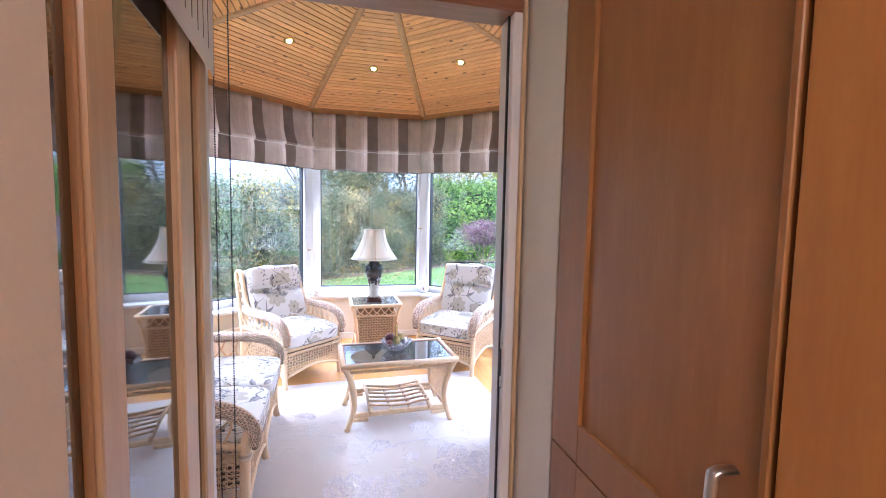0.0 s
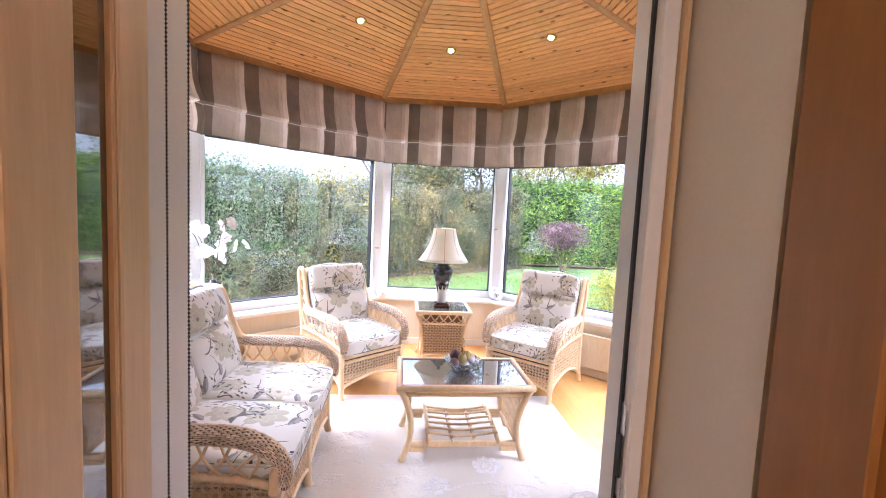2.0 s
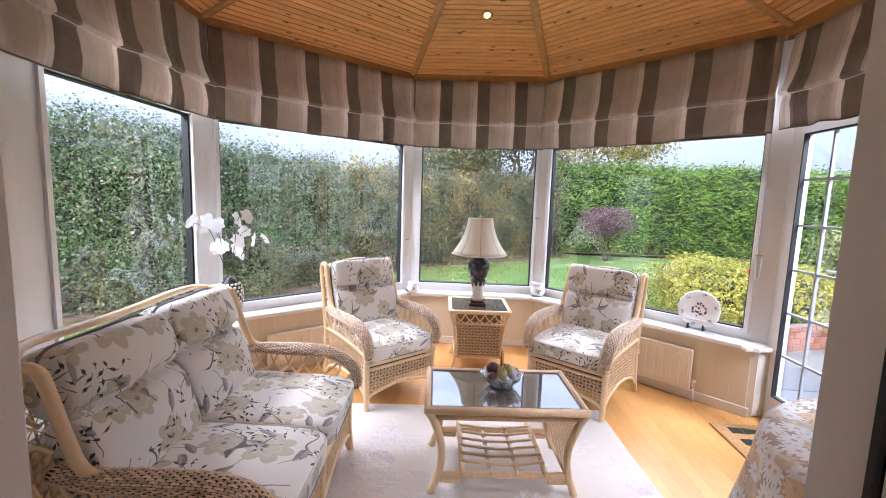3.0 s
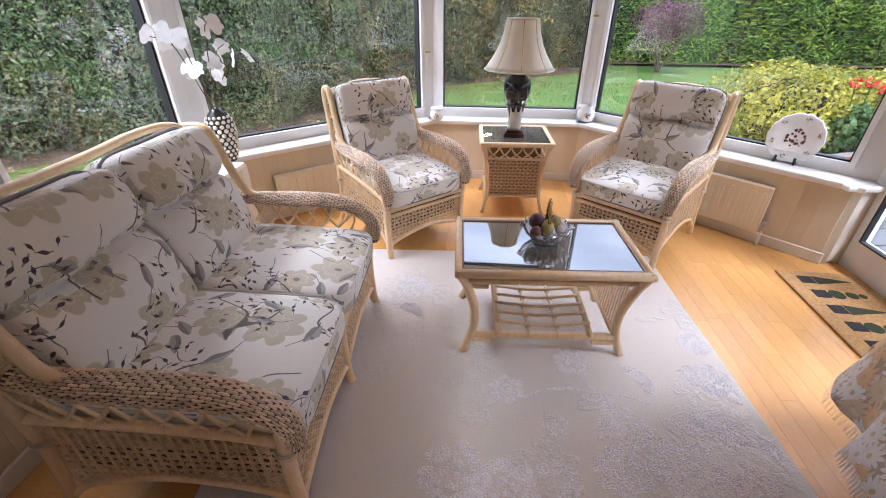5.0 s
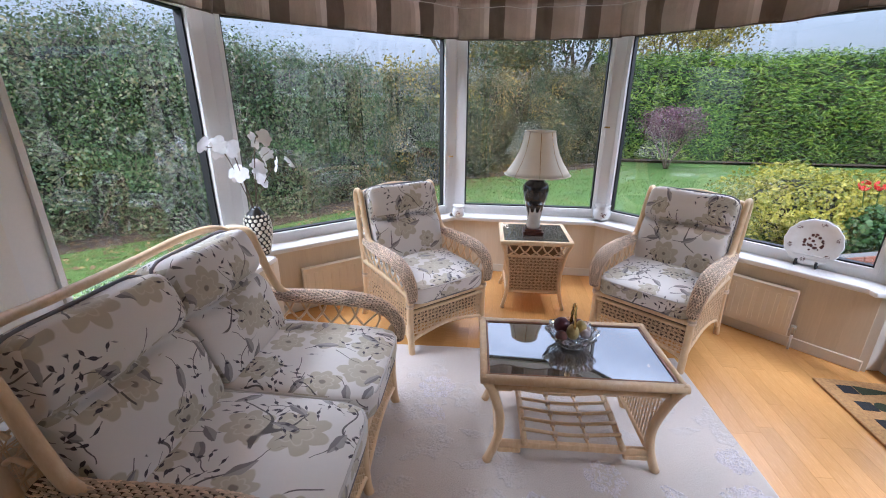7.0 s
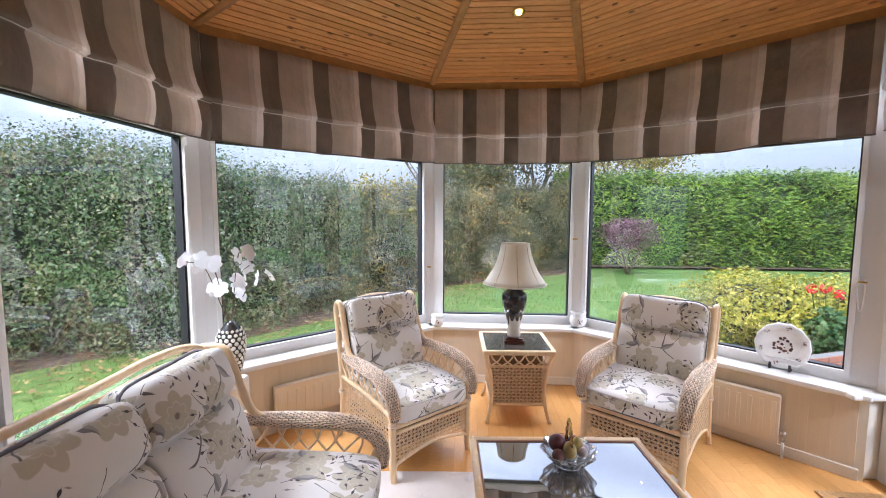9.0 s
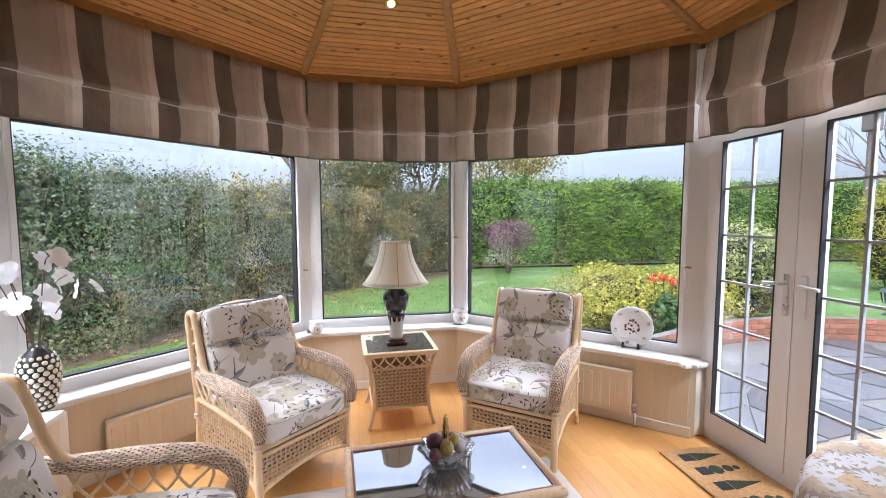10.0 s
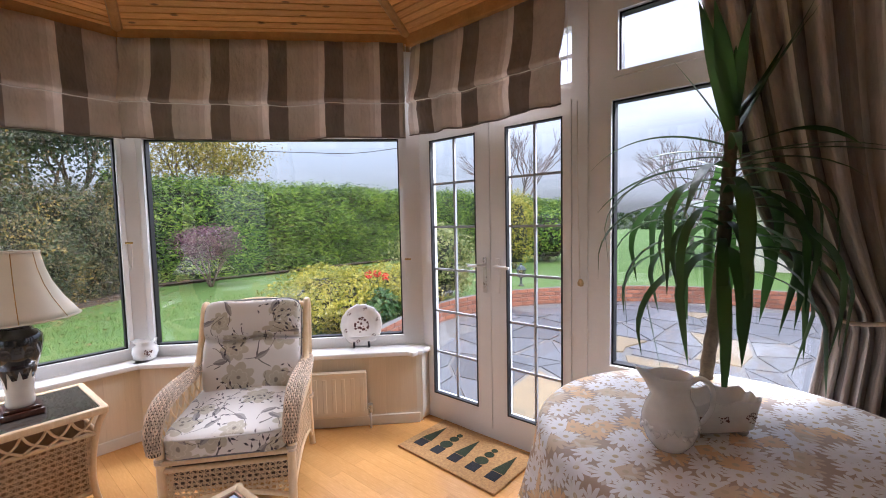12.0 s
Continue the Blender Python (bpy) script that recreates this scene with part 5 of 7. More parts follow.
    part(nm, lathe(bmesh.new(), pr, 16), FRUIT[mt], fb, "", True, pose(x, y, z, 12, -9))

# ---- side table with the lamp ----
# brown for the dim inside of the side table
TABLE_INNER_SHADE = surface("brown_inside_shade", (0.30, 0.18, 0.09), 0.8, 0.15)
sdt = thing("side_table", pose(0.725, 4.765, 0, 0, 0, 2), "square cane side table with an inset dark glass top", "side table")
SW, SZ = 0.245, 0.535
for s in (-1, 1):
    part("top_rail", bbox((-SW - 0.012, s * (SW - 0.01) - 0.017, SZ - 0.03), (SW + 0.012, s * (SW - 0.01) + 0.017, SZ + 0.004), 0.010, None, 2), CANE, sdt)
    part("top_rail", bbox((s * SW - 0.015, -SW + 0.008, SZ - 0.028), (s * SW + 0.015, SW - 0.008, SZ + 0.003), 0.010, None, 2), CANE, sdt)
    for q in (-1, 1):
        part("leg", tube(bmesh.new(), curve([(s * SW, q * (SW - 0.015), SZ - 0.02), (s * (SW - 0.03), q * (SW - 0.03), SZ - 0.10), (s * (SW - 0.055), q * (SW - 0.045), 0.26), (s * (SW - 0.05), q * (SW - 0.04), 0.12), (s * (SW - 0.02), q * (SW - 0.02), 0.0)], 7), 0.014, 10), CANE, sdt, "", True)
    for z, e in ((SZ - 0.12, 0.035), (0.13, 0.05)):
        part("rail", tube(bmesh.new(), [(-SW + e, s * (SW - e + 0.005), z), (SW - e, s * (SW - e + 0.005), z)], 0.011, 8), CANE, sdt, "", True)
        part("rail", tube(bmesh.new(), [(s * (SW - e), -SW + e, z), (s * (SW - e), SW - e, z)], 0.011, 8), CANE, sdt, "", True)
    tagged(part("panel", cane_web(bmesh.new(), (-SW + 0.05, s * (SW - 0.045), 0.14), (1, 0, 0), (0, s * 0.03, 1), 2 * SW - 0.10, 0.27, 0.025), CANEWORK, sdt), kind="stuff")
    tagged(part("panel", cane_web(bmesh.new(), (s * (SW - 0.05), -SW + 0.05, 0.14), (0, 1, 0), (s * 0.03, 0, 1), 2 * SW - 0.10, 0.27, 0.025), CANEWORK, sdt), kind="stuff")
    for k in range(5):
        x0 = -SW + 0.045 + k * 0.08
        for a, b in ((x0, x0 + 0.08), (x0 + 0.08, x0)):
            part("lattice_cane", tube(bmesh.new(), curve([(a, s * (SW - 0.025), SZ - 0.115), ((a + b) / 2 + (b - a) * 0.18, s * (SW - 0.02), SZ - 0.075), (b, s * (SW - 0.012), SZ - 0.03)], 4), 0.0055, 6), CANE, sdt, "", True)
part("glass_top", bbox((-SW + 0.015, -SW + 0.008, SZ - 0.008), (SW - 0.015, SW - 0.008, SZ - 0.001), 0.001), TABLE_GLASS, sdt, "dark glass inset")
# added box whose brown gives the shade in the holes of the webbing
part("shade_filler", bbox((-SW + 0.068, -SW + 0.068, 0.137), (SW - 0.068, SW - 0.068, SZ - 0.032), 0.004), TABLE_INNER_SHADE, sdt, "added brown box for the dim inside behind the cane")
part("shelf_board", bbox((-SW + 0.055, -SW + 0.055, 0.12), (SW - 0.055, SW - 0.055, 0.135), 0.003), CANEWORK, sdt)

lp = thing("table_lamp", pose(0.715, 4.755, SZ - 0.0005), "table lamp with ivory bell shade and black glazed vase base", "table lamp")
part("plinth", bbox((-0.075, -0.075, 0), (0.075, 0.075, 0.028), 0.008, None, 2), MAHOGANY, lp)
part("plinth", bbox((-0.062, -0.062, 0.028), (0.062, 0.062, 0.042), 0.005, None, 2), MAHOGANY, lp)
body = [(0.048, 0.042), (0.052, 0.06), (0.049, 0.10), (0.053, 0.16), (0.068, 0.22), (0.085, 0.28), (0.094, 0.33), (0.092, 0.36), (0.078, 0.382), (0.06, 0.392), (0.06, 0.40)]
part("vase_base", lathe(bmesh.new(), body[:7], 32), DRIP_GLAZE, lp, "cream glazed lower part with grey drips", True)
part("vase_shoulder", lathe(bmesh.new(), [(r * 1.012, z) for r, z in body[4:]], 32, lambda a, i: 1), BLACK_GLAZE, lp, "glossy black glazed shoulder", True)
bm = bmesh.new()
for k in range(10):
    a = 2 * math.pi * k / 10
    z1 = 0.13 + 0.05 * (k % 2) + 0.02 * (k % 3)
    pts = [(0.0, 0.222)] + [(0.0, 0.20), (0, 0.17), (0, z1)]
    ring = []
    for q, (off, z) in enumerate(pts):
        r = np.interp(z, [b[1] for b in body], [b[0] for b in body]) * 1.014
        w = (0.36, 0.26, 0.15, 0.01)[q]
        ring.append((bm.verts.new((r * math.cos(a - w), r * math.sin(a - w), z)), bm.verts.new((r * 1.008 * math.cos(a), r * 1.008 * math.sin(a), z)), bm.verts.new((r * math.cos(a + w), r * math.sin(a + w), z))))
    for r0, r1 in zip(ring, ring[1:]):
        bm.faces.new((r0[0], r0[1], r1[1], r1[0]))
        bm.faces.new((r0[1], r0[2], r1[2], r1[1]))
part("glaze_drips", bm, BLACK_GLAZE, lp, "", True)
part("neck", lathe(bmesh.new(), [(0.05, 0.398), (0.055, 0.404), (0.045, 0.418), (0.02, 0.424), (0.014, 0.47), (0.0, 0.472)], 24), BLACK_GLAZE, lp, "", True)
shade = [(0.232, 0.445), (0.212, 0.475), (0.172, 0.535), (0.14, 0.60), (0.118, 0.67), (0.104, 0.745), (0.102, 0.745), (0.115, 0.668), (0.137, 0.598), (0.169, 0.533), (0.209, 0.473), (0.229, 0.445)]
bm = bmesh.new()
rings = []
for r, z in shade:
    rings.append([bm.verts.new((r * (1 + 0.018 * abs(math.sin(4 * a))) * math.cos(a), r * (1 + 0.018 * abs(math.sin(4 * a))) * math.sin(a), z)) for a in [2 * math.pi * k / 64 for k in range(64)]])
for a, b in zip(rings, rings[1:] + rings[:1]):
    for j in range(64):
        bm.faces.new((a[j], a[(j + 1) % 64], b[(j + 1) % 64], b[j]))
sh = part("shade", bm, SHADE_CLOTH, lp, "ivory panelled bell shade", True)
for z, r in ((0.445, 0.234), (0.745, 0.105)):
    part("trim", tube(bmesh.new(), [(r * math.cos(a), r * math.sin(a), z) for a in [2 * math.pi * k / 48 for k in range(48)]], 0.004, 6, None, 1, None, True), SHADE_CLOTH, sh, "", True)
for k in range(8):
    a = math.pi * k / 4
    part("seam", tube(bmesh.new(), [(r * 1.004 * math.cos(a), r * 1.004 * math.sin(a), z) for r, z in shade[:6]], 0.0018, 5), BRASS, sh, "", True)

# ---- roman blinds ----
def roman_blind(m, x0, x1, phase, seed, z0=1.93, z1=2.545, off=-0.03):
    """Striped cloth drawn up in one soft fold, with a cord line and a lower flap."""
    t = thing("roman_blind", m, "drawn-up roman blind in taupe and cream stripes", "roman blind", "striped roman blinds")
    nx, prof = 72, []
    H = z1 - z0
    # height share and bulge: upper drop, seam, lower flap
    prof = [(1.0, 0.0), (0.9, 0.004), (0.78, 0.010), (0.62, 0.022), (0.48, 0.042), (0.40, 0.062), (0.365, 0.066), (0.35, 0.040), (0.335, 0.036), (0.26, 0.046), (0.14, 0.048), (0.05, 0.040), (0.0, 0.034)]
    bm = bmesh.new()
    uvl = bm.loops.layers.uv.verify()
    grid = []
    L = x1 - x0
    for i in range(nx + 1):
        u = i / nx
        x = x0 + L * u
        sag = -0.018 * math.sin(math.pi * u) ** 2 + 0.012 * noise.noise(V(u * 7 + seed * 3.1, seed, 0))
        col = []
        for s, b in prof:
            k = (1 - s)
            w = noise.noise(V(u * L * 7 + seed * 9.7, s * 2.2, seed)) * 0.030 * (0.25 + k) + noise.noise(V(u * L * 17 + seed * 5, s * 5.0, seed + 4)) * 0.010
            if s < 0.36:
                w += 0.008 * math.sin(u * L * 26 + seed) * (0.5 + noise.noise(V(u * 9, seed, 2)))
            col.append(bm.verts.new((x, off - b - w - 0.012, z0 + H * s + sag * (1.0 if s < 0.7 else (1 - s) / 0.3))))
        grid.append(col)
    for i in range(nx):
        for j in range(len(prof) - 1):
            f = bm.faces.new((grid[i][j], grid[i + 1][j], grid[i + 1][j + 1], grid[i][j + 1]))
            for loop, (a, b) in zip(f.loops, ((i, j), (i + 1, j), (i + 1, j + 1), (i, j + 1))):
                loop[uvl].uv = (L * a / nx + phase, prof[b][0] * H)
    me = bpy.data.meshes.new("cloth")
    seam_pts = [grid[i][7].co.copy() + V(0, -0.008, 0) for i in range(0, nx + 1, 2)]
    hem_pts = [grid[i][-1].co.copy() for i in range(0, nx + 1, 2)]
    bm.to_mesh(me)
    bm.free()
    me.materials.append(STRIPES)
    for p in me.polygons:
        p.use_smooth = True
    cl_ = part("cloth", me, STRIPES, t)
    sd = cl_.modifiers.new("thickness", "SOLIDIFY")
    sd.thickness, sd.offset = 0.003, 1
    part("seam", tube(bmesh.new(), seam_pts, 0.003, 6), CORD, t, "pale seam of the fold", True)
    part("hem", tube(bmesh.new(), hem_pts, 0.0045, 6), STRIPES, t, "", True)
    part("batten", bbox((x0, off + 0.006, z1 - 0.03), (x1, off + 0.02, z1), 0.003), CORD, t)
    for x in (x0 - 0.012, x1 + 0.012):
        part("cord", tube(bmesh.new(), [(x, off - 0.012, z1 - 0.005), (x, off - 0.012, z0 + 0.16)], 0.0022, 5), CORD, t)
    return t


for i, (a, b, ph) in enumerate(((1.02, 2.44, 0.06), (0.02, 1.75, 0.02), (0.02, 1.25, 0.10), (0.02, 1.765, 0.16))):
    roman_blind(walls[i][0], a, b, ph, i + 1.3)
roman_blind(mR, 0.03, 1.10, 0.27, 6.7, 1.955, 2.545, -0.075)

# ---- rug ----
RX0, RX1, RY0, RY1 = -1.2, 0.80, -1.18, 1.08
bm = bmesh.new()
n = 40
outline = []
for k in range(n):
    a = 2 * math.pi * k / n
    c, s = math.cos(a), math.sin(a)
    q = max(abs(c), abs(s))
    outline.append((c / q, s / q))
lower, mid, top = [], [], []
for c, s in outline:
    x, y = (RX0 + RX1) / 2 + c * (RX1 - RX0) / 2, (RY0 + RY1) / 2 + s * (RY1 - RY0) / 2
    w = noise.noise(V(x * 3, y * 3, 0)) * 0.006
    lower.append(bm.verts.new((x + w, y + w, 0.0005)))
    mid.append(bm.verts.new((x + w, y + w, 0.009)))
    top.append(bm.verts.new((x * 0.993 + w, y * 0.993 + w, 0.012)))
for r0, r1 in ((lower, mid), (mid, top)):
    for j in range(n):
        bm.faces.new((r0[j], r0[(j + 1) % n], r1[(j + 1) % n], r1[j]))
bm.faces.new(top)
rug = solo("rug", bm, RUG, "cream wool rug with carved pale flowers on the oak floor", "rug", m=pose(0.80, 2.87, 0, 0, 0, 2.6))



def tufts(rug, shapes):
    """Raised looped-pile flowers, leaves and stems: small wool tufts filling each outline."""
    gen = np.random.default_rng(8)
    pts = []
    for kind, x, y, x1, y1, w in shapes:
        dx, dy = x1 - x, y1 - y
        ln = math.hypot(dx, dy)
        ux, uy = dx / ln, dy / ln
        if kind == "bloom":
            n = int(ln * ln * 4 / 0.000034)
            a, r = gen.uniform(0, 6.283, n), np.sqrt(gen.random(n))
            lim = 0.74 + 0.26 * np.abs(np.sin(a * 3.0 + x * 9)) + 0.06 * np.sin(a * 11 + y * 7)
            inner = 0.42 + 0.08 * np.sin(a * 4 + x * 20)
            vein = np.abs(np.sin(a * 3.0 + x * 9)) > 0.13
            keep = (r < lim) & (np.abs(r - inner) > 0.07) & (vein | (r < inner)) & (np.abs(r - 0.16) > 0.05)
            px, py = x + ln * r * np.cos(a), y + ln * r * np.sin(a)
        else:
            n = int(ln * w * 2 / 0.000030)
            q, v = gen.random(n), gen.uniform(-1, 1, n)
            half = w * (np.sin(math.pi * q ** 0.8) + 0.10 * np.sin(q * 26) if kind == "leaf" else 1.0 + 0 * q)
            keep = np.abs(v) * w < half
            if kind == "leaf":
                keep &= np.abs(v) > 0.10
            bend = 0.12 * ln * np.sin(math.pi * q)
            px = x + ux * q * ln - uy * (v * w + bend)
            py = y + uy * q * ln + ux * (v * w + bend)
        pts.append(np.stack([px, py], 1)[keep])
    p = np.concatenate(pts)
    k = len(p)
    turn, size, tall = gen.uniform(0, 6.28, k), gen.uniform(0.0034, 0.0058, k), gen.uniform(0.002, 0.0048, k)
    verts = np.zeros((k, 5, 3))
    for j in range(4):
        verts[:, j, 0] = p[:, 0] + size * np.cos(turn + j * 1.571)
        verts[:, j, 1] = p[:, 1] + size * np.sin(turn + j * 1.571)
        verts[:, j, 2] = 0.0118
    verts[:, 4, 0], verts[:, 4, 1], verts[:, 4, 2] = p[:, 0] + gen.normal(0, 0.0015, k), p[:, 1] + gen.normal(0, 0.0015, k), 0.012 + tall
    base = np.arange(k)[:, None, None] * 5
    faces = (base + np.array([[0, 1, 4], [1, 2, 4], [2, 3, 4], [3, 0, 4]])[None]).reshape(-1, 3)
    me = bpy.data.meshes.new("pile_relief")
    me.from_pydata(verts.reshape(-1, 3).tolist(), [], faces.tolist())
    me.materials.append(TUFT)
    tagged(part("pile_relief", me, TUFT, rug, "raised lavender-white looped flowers", m=rug.matrix_basis.inverted()), kind="stuff")


TUFT = surface("looped_wool", (0.75, 0.71, 0.72), 0.95, 0.12, 30, 200, 0.2)
tufts(rug, [("bloom", 1.243, 2.555, 1.38, 2.56, 0), ("bloom", 0.45, 2.47, 0.58, 2.50, 0), ("bloom", 0.62, 2.43, 0.74, 2.44, 0), ("bloom", 1.01, 2.53, 1.11, 2.54, 0), ("bloom", 1.49, 2.985, 1.585, 2.99, 0), ("bloom", 1.51, 3.20, 1.585, 3.20, 0), ("leaf", 1.33, 2.80, 1.52, 2.66, 0.06), ("leaf", 1.02, 2.86, 1.0, 2.68, 0.04), ("bloom", 0.16, 3.52, 0.26, 3.52, 0), ("leaf", 0.10, 3.36, 0.24, 3.26, 0.04), ("bloom", 1.42, 2.36, 1.54, 2.36, 0), ("bloom", 0.64, 2.853, 0.715, 2.85, 0), ("bloom", 0.932, 3.033, 1.02, 3.05, 0),
            ("bloom", 1.075, 2.70, 1.165, 2.69, 0), ("bloom", 1.44, 2.50, 1.52, 2.54, 0), ("bloom", 0.81, 2.70, 0.855, 2.67, 0), ("leaf", 1.15, 3.03, 1.22, 2.85, 0.04), ("leaf", 1.37, 3.04, 1.58, 2.84, 0.07),
            ("leaf", 1.44, 3.23, 1.56, 3.12, 0.05), ("leaf", 1.03, 2.83, 0.945, 2.63, 0.035), ("leaf", 0.716, 2.51, 0.87, 2.51, 0.03), ("leaf", 0.866, 2.525, 0.77, 2.41, 0.028),
            ("leaf", 1.30, 2.75, 1.45, 2.65, 0.045), ("leaf", 1.535, 2.72, 1.56, 2.59, 0.03), ("leaf", 0.96, 2.59, 1.0, 2.42, 0.04), ("stem", 0.706, 2.816, 1.01, 2.855, 0.007), ("stem", 1.01, 2.855, 1.2, 2.82, 0.005), ("stem", 1.0, 2.88, 0.95, 2.96, 0.005)])

# ---- door mat with five potted topiary motifs ----
mt = thing("door_mat", pose(2.455, 3.525, 0, 0, 0, -2), "brown coir door mat with dark potted topiary motifs", "door mat")
part("mat", bbox((-0.215, -0.36, 0.0), (0.215, 0.36, 0.014), 0.004, None, 2), COIR, mt)
for k in range(5):
    y = 0.27 - k * 0.135
    part("pot_motif", bbox((-0.135, y - 0.035, 0.013), (-0.06, y + 0.035, 0.0155)), COIR_BLACK, mt)
    bm = bmesh.new()
    if k % 2 == 0:
        vs = [bm.verts.new(p) for p in ((-0.055, y - 0.04, 0.0155), (0.14, y, 0.0155), (-0.055, y + 0.04, 0.0155))]
        lo = [bm.verts.new((v.co.x, v.co.y, 0.0135)) for v in vs]
        bm.faces.new(vs)
        for i in range(3):
            bm.faces.new((vs[i], vs[(i + 1) % 3], lo[(i + 1) % 3], lo[i]))
    else:
        for xx, r in ((-0.02, 0.04), (0.055, 0.03), (0.108, 0.02)):
            lathe(bm, [(r, 0.0135), (r, 0.0155), (0.0, 0.0156)], 16, None, Matrix.Translation((xx, y, 0)))
    part("topiary_motif", bm, COIR_GREEN, mt)

# ---- radiators ----
def radiator(m, x0, x1, z0, z1, label):
    r = thing("radiator", m, label, "radiator", "panel radiators")
    part("panel", bbox((x0, -0.105, z0), (x1, -0.075, z1), 0.006, None, 2), RADIATOR, r)
    k = int((x1 - x0) / 0.06)
    me = mesh_of("rib", bbox((-0.012, -0.109, z0 + 0.035), (0.012, -0.104, z1 - 0.035), 0.002), RADIATOR)
    for i in range(k):
        part("rib", me, RADIATOR, r, m=Matrix.Translation((x0 + (i + 0.5) * (x1 - x0) / k, 0, 0)))
    part("top_grille", bbox((x0 + 0.004, -0.112, z1 - 0.004), (x1 - 0.004, -0.066, z1 + 0.004), 0.002), RADIATOR, r)
    part("bracket", bbox((x0 + 0.06, -0.076, z0 + 0.05), (x0 + 0.08, -0.048, z1 - 0.05)), RADIATOR, r)
    v = part("valve", lathe(bmesh.new(), [(0.0, 0.0), (0.011, 0.0), (0.013, 0.02), (0.009, 0.03), (0.015, 0.034), (0.015, 0.06), (0.0, 0.062)], 12), CHROME, r, "chrome valve", True, Matrix.Translation((x1 + 0.022, -0.09, z0 + 0.02)))
    part("pipe", tube(bmesh.new(), [(x1 + 0.022, -0.09, 0.0), (x1 + 0.022, -0.09, z0 + 0.02)], 0.0075, 8), UPVC, r, "", True)
    part("tail", tube(bmesh.new(), [(x1 - 0.004, -0.09, z0 + 0.05), (x1 + 0.022, -0.09, z0 + 0.05)], 0.008, 8), CHROME, r, "", True)


radiator(walls[3][0], 0.55, 1.46, 0.085, 0.385, "cream panel radiator under the window")
radiator(walls[1][0], 0.36, 1.30, 0.085, 0.33, "cream panel radiator behind the sofa")

# ---- things on the sill ----
def motif(parent, rad, z, seed, m):
    """A sprig of small painted marks."""
    bm = bmesh.new()
    rnd = random.Random(seed)
    for k in range(26):
        a, r = rnd.uniform(0, 6.28), rad * math.sqrt(rnd.random())
        s = rnd.uniform(0.08, 0.2) * rad
        lathe(bm, [(s, z), (s * 0.7, z + 0.0006), (0, z + 0.0007)], 6, None, Matrix.Translation((r * math.cos(a), r * math.sin(a), 0)))
    part("painted_sprig", bm, FRUIT[2], parent, "painted brown flower sprig", m=m)


pl_m = pose(2.385, 4.375, SILL_Z) @ pose(0, 0, 0, 0, 0, -42) @ Matrix.Scale(1.22, 4)
pl = thing("display_plate", pl_m, "white scalloped porcelain plate with floral spray on a stand", "plate")
plate_turn = pose(0, 0, 0.125, 80)
wv = lambda a, i: 1 + (0.014 * math.cos(14 * a) if i in (3, 4, 5, 6) else 0)
pd = part("plate", lathe(bmesh.new(), [(0.0, -0.008), (0.072, -0.008), (0.08, -0.004), (0.113, 0.006), (0.118, 0.004), (0.115, -0.001), (0.112, -0.002), (0.075, -0.013), (0.0, -0.013)], 84, wv), PORCELAIN, pl, "", True, plate_turn)
motif(pd, 0.042, -0.0066, 3, Matrix.Identity(4))
for k in range(6):
    a = k * math.pi / 3 + 0.3
    motif(pd, 0.012, 0.003, 10 + k, Matrix.Translation((0.094 * math.cos(a), 0.094 * math.sin(a), 0)))
for s in (-1, 1):
    part("stand_foot", tube(bmesh.new(), curve([(s * 0.04, -0.045, 0.04), (s * 0.042, -0.05, 0.012), (s * 0.042, -0.02, 0.008), (s * 0.042, 0.06, 0.008), (s * 0.03, 0.06, 0.06)], 5), 0.006, 6), GASKET, pl, "black plate stand foot", True)
for x, y, r, sd in ((0.10, 5.235, 0.056, 5), (1.335, 5.30, 0.074, 6)):
    b = thing("porcelain_vase", pose(x, y, SILL_Z), "small round white china vase with a fluted rim on the sill", "vase")
    bd = part("body", lathe(bmesh.new(), [(r * 0.5, 0.0), (r * 0.85, r * 0.18), (r, r * 0.75), (r * 0.92, r * 1.25), (r * 0.7, r * 1.5), (r * 0.95, r * 1.8), (r * 0.92, r * 1.8), (r * 0.66, r * 1.5), (0.0, r * 1.2)], 40, lambda a, i: 1 + (0.07 * math.cos(9 * a) if i in (5, 6) else 0)), PORCELAIN, b, "", True)
    motif(bd, r * 0.34, 0.0, sd, Matrix.Translation((0, -r * 0.985, r * 0.8)) @ pose(0, 0, 0, 90))
# patterned vase with white orchids
VX, VY = -1.10, 4.08
VASE_DARK = shiny("dark_vase_glaze", (0.03, 0.028, 0.025), 0.2)
VASE_PALE = shiny("gilded_cream_scales", (0.70, 0.66, 0.55), 0.25)
ov = thing("orchid_vase", pose(VX, VY, SILL_Z) @ Matrix.Scale(1.12, 4), "dark vase with cream scale pattern holding white orchids", "vase")
vp = [(0.045, 0.0), (0.055, 0.03), (0.07, 0.10), (0.076, 0.16), (0.07, 0.21), (0.05, 0.25), (0.03, 0.272), (0.024, 0.285), (0.02, 0.285), (0.0, 0.27)]
part("body", lathe(bmesh.new(), vp, 32), VASE_DARK, ov, "", True)
bm = bmesh.new()
for row in range(11):
    z = 0.02 + row * 0.022
    r = float(np.interp(z, [q[1] for q in vp[:8]], [q[0] for q in vp[:8]])) + 0.001
    nn = 14
    for k in range(nn):
        a = 2 * math.pi * (k + 0.5 * (row % 2)) / nn
        q = Matrix.Translation((r * math.cos(a), r * math.sin(a), z)) @ pose(0, 0, 0, 0, 90, math.degrees(a))
        s = 0.0106 * r / 0.07
        lathe(bm, [(s * 1.1, -0.001), (s, 0.002), (s * 0.5, 0.003), (0.0, 0.003)], 7, None, q)
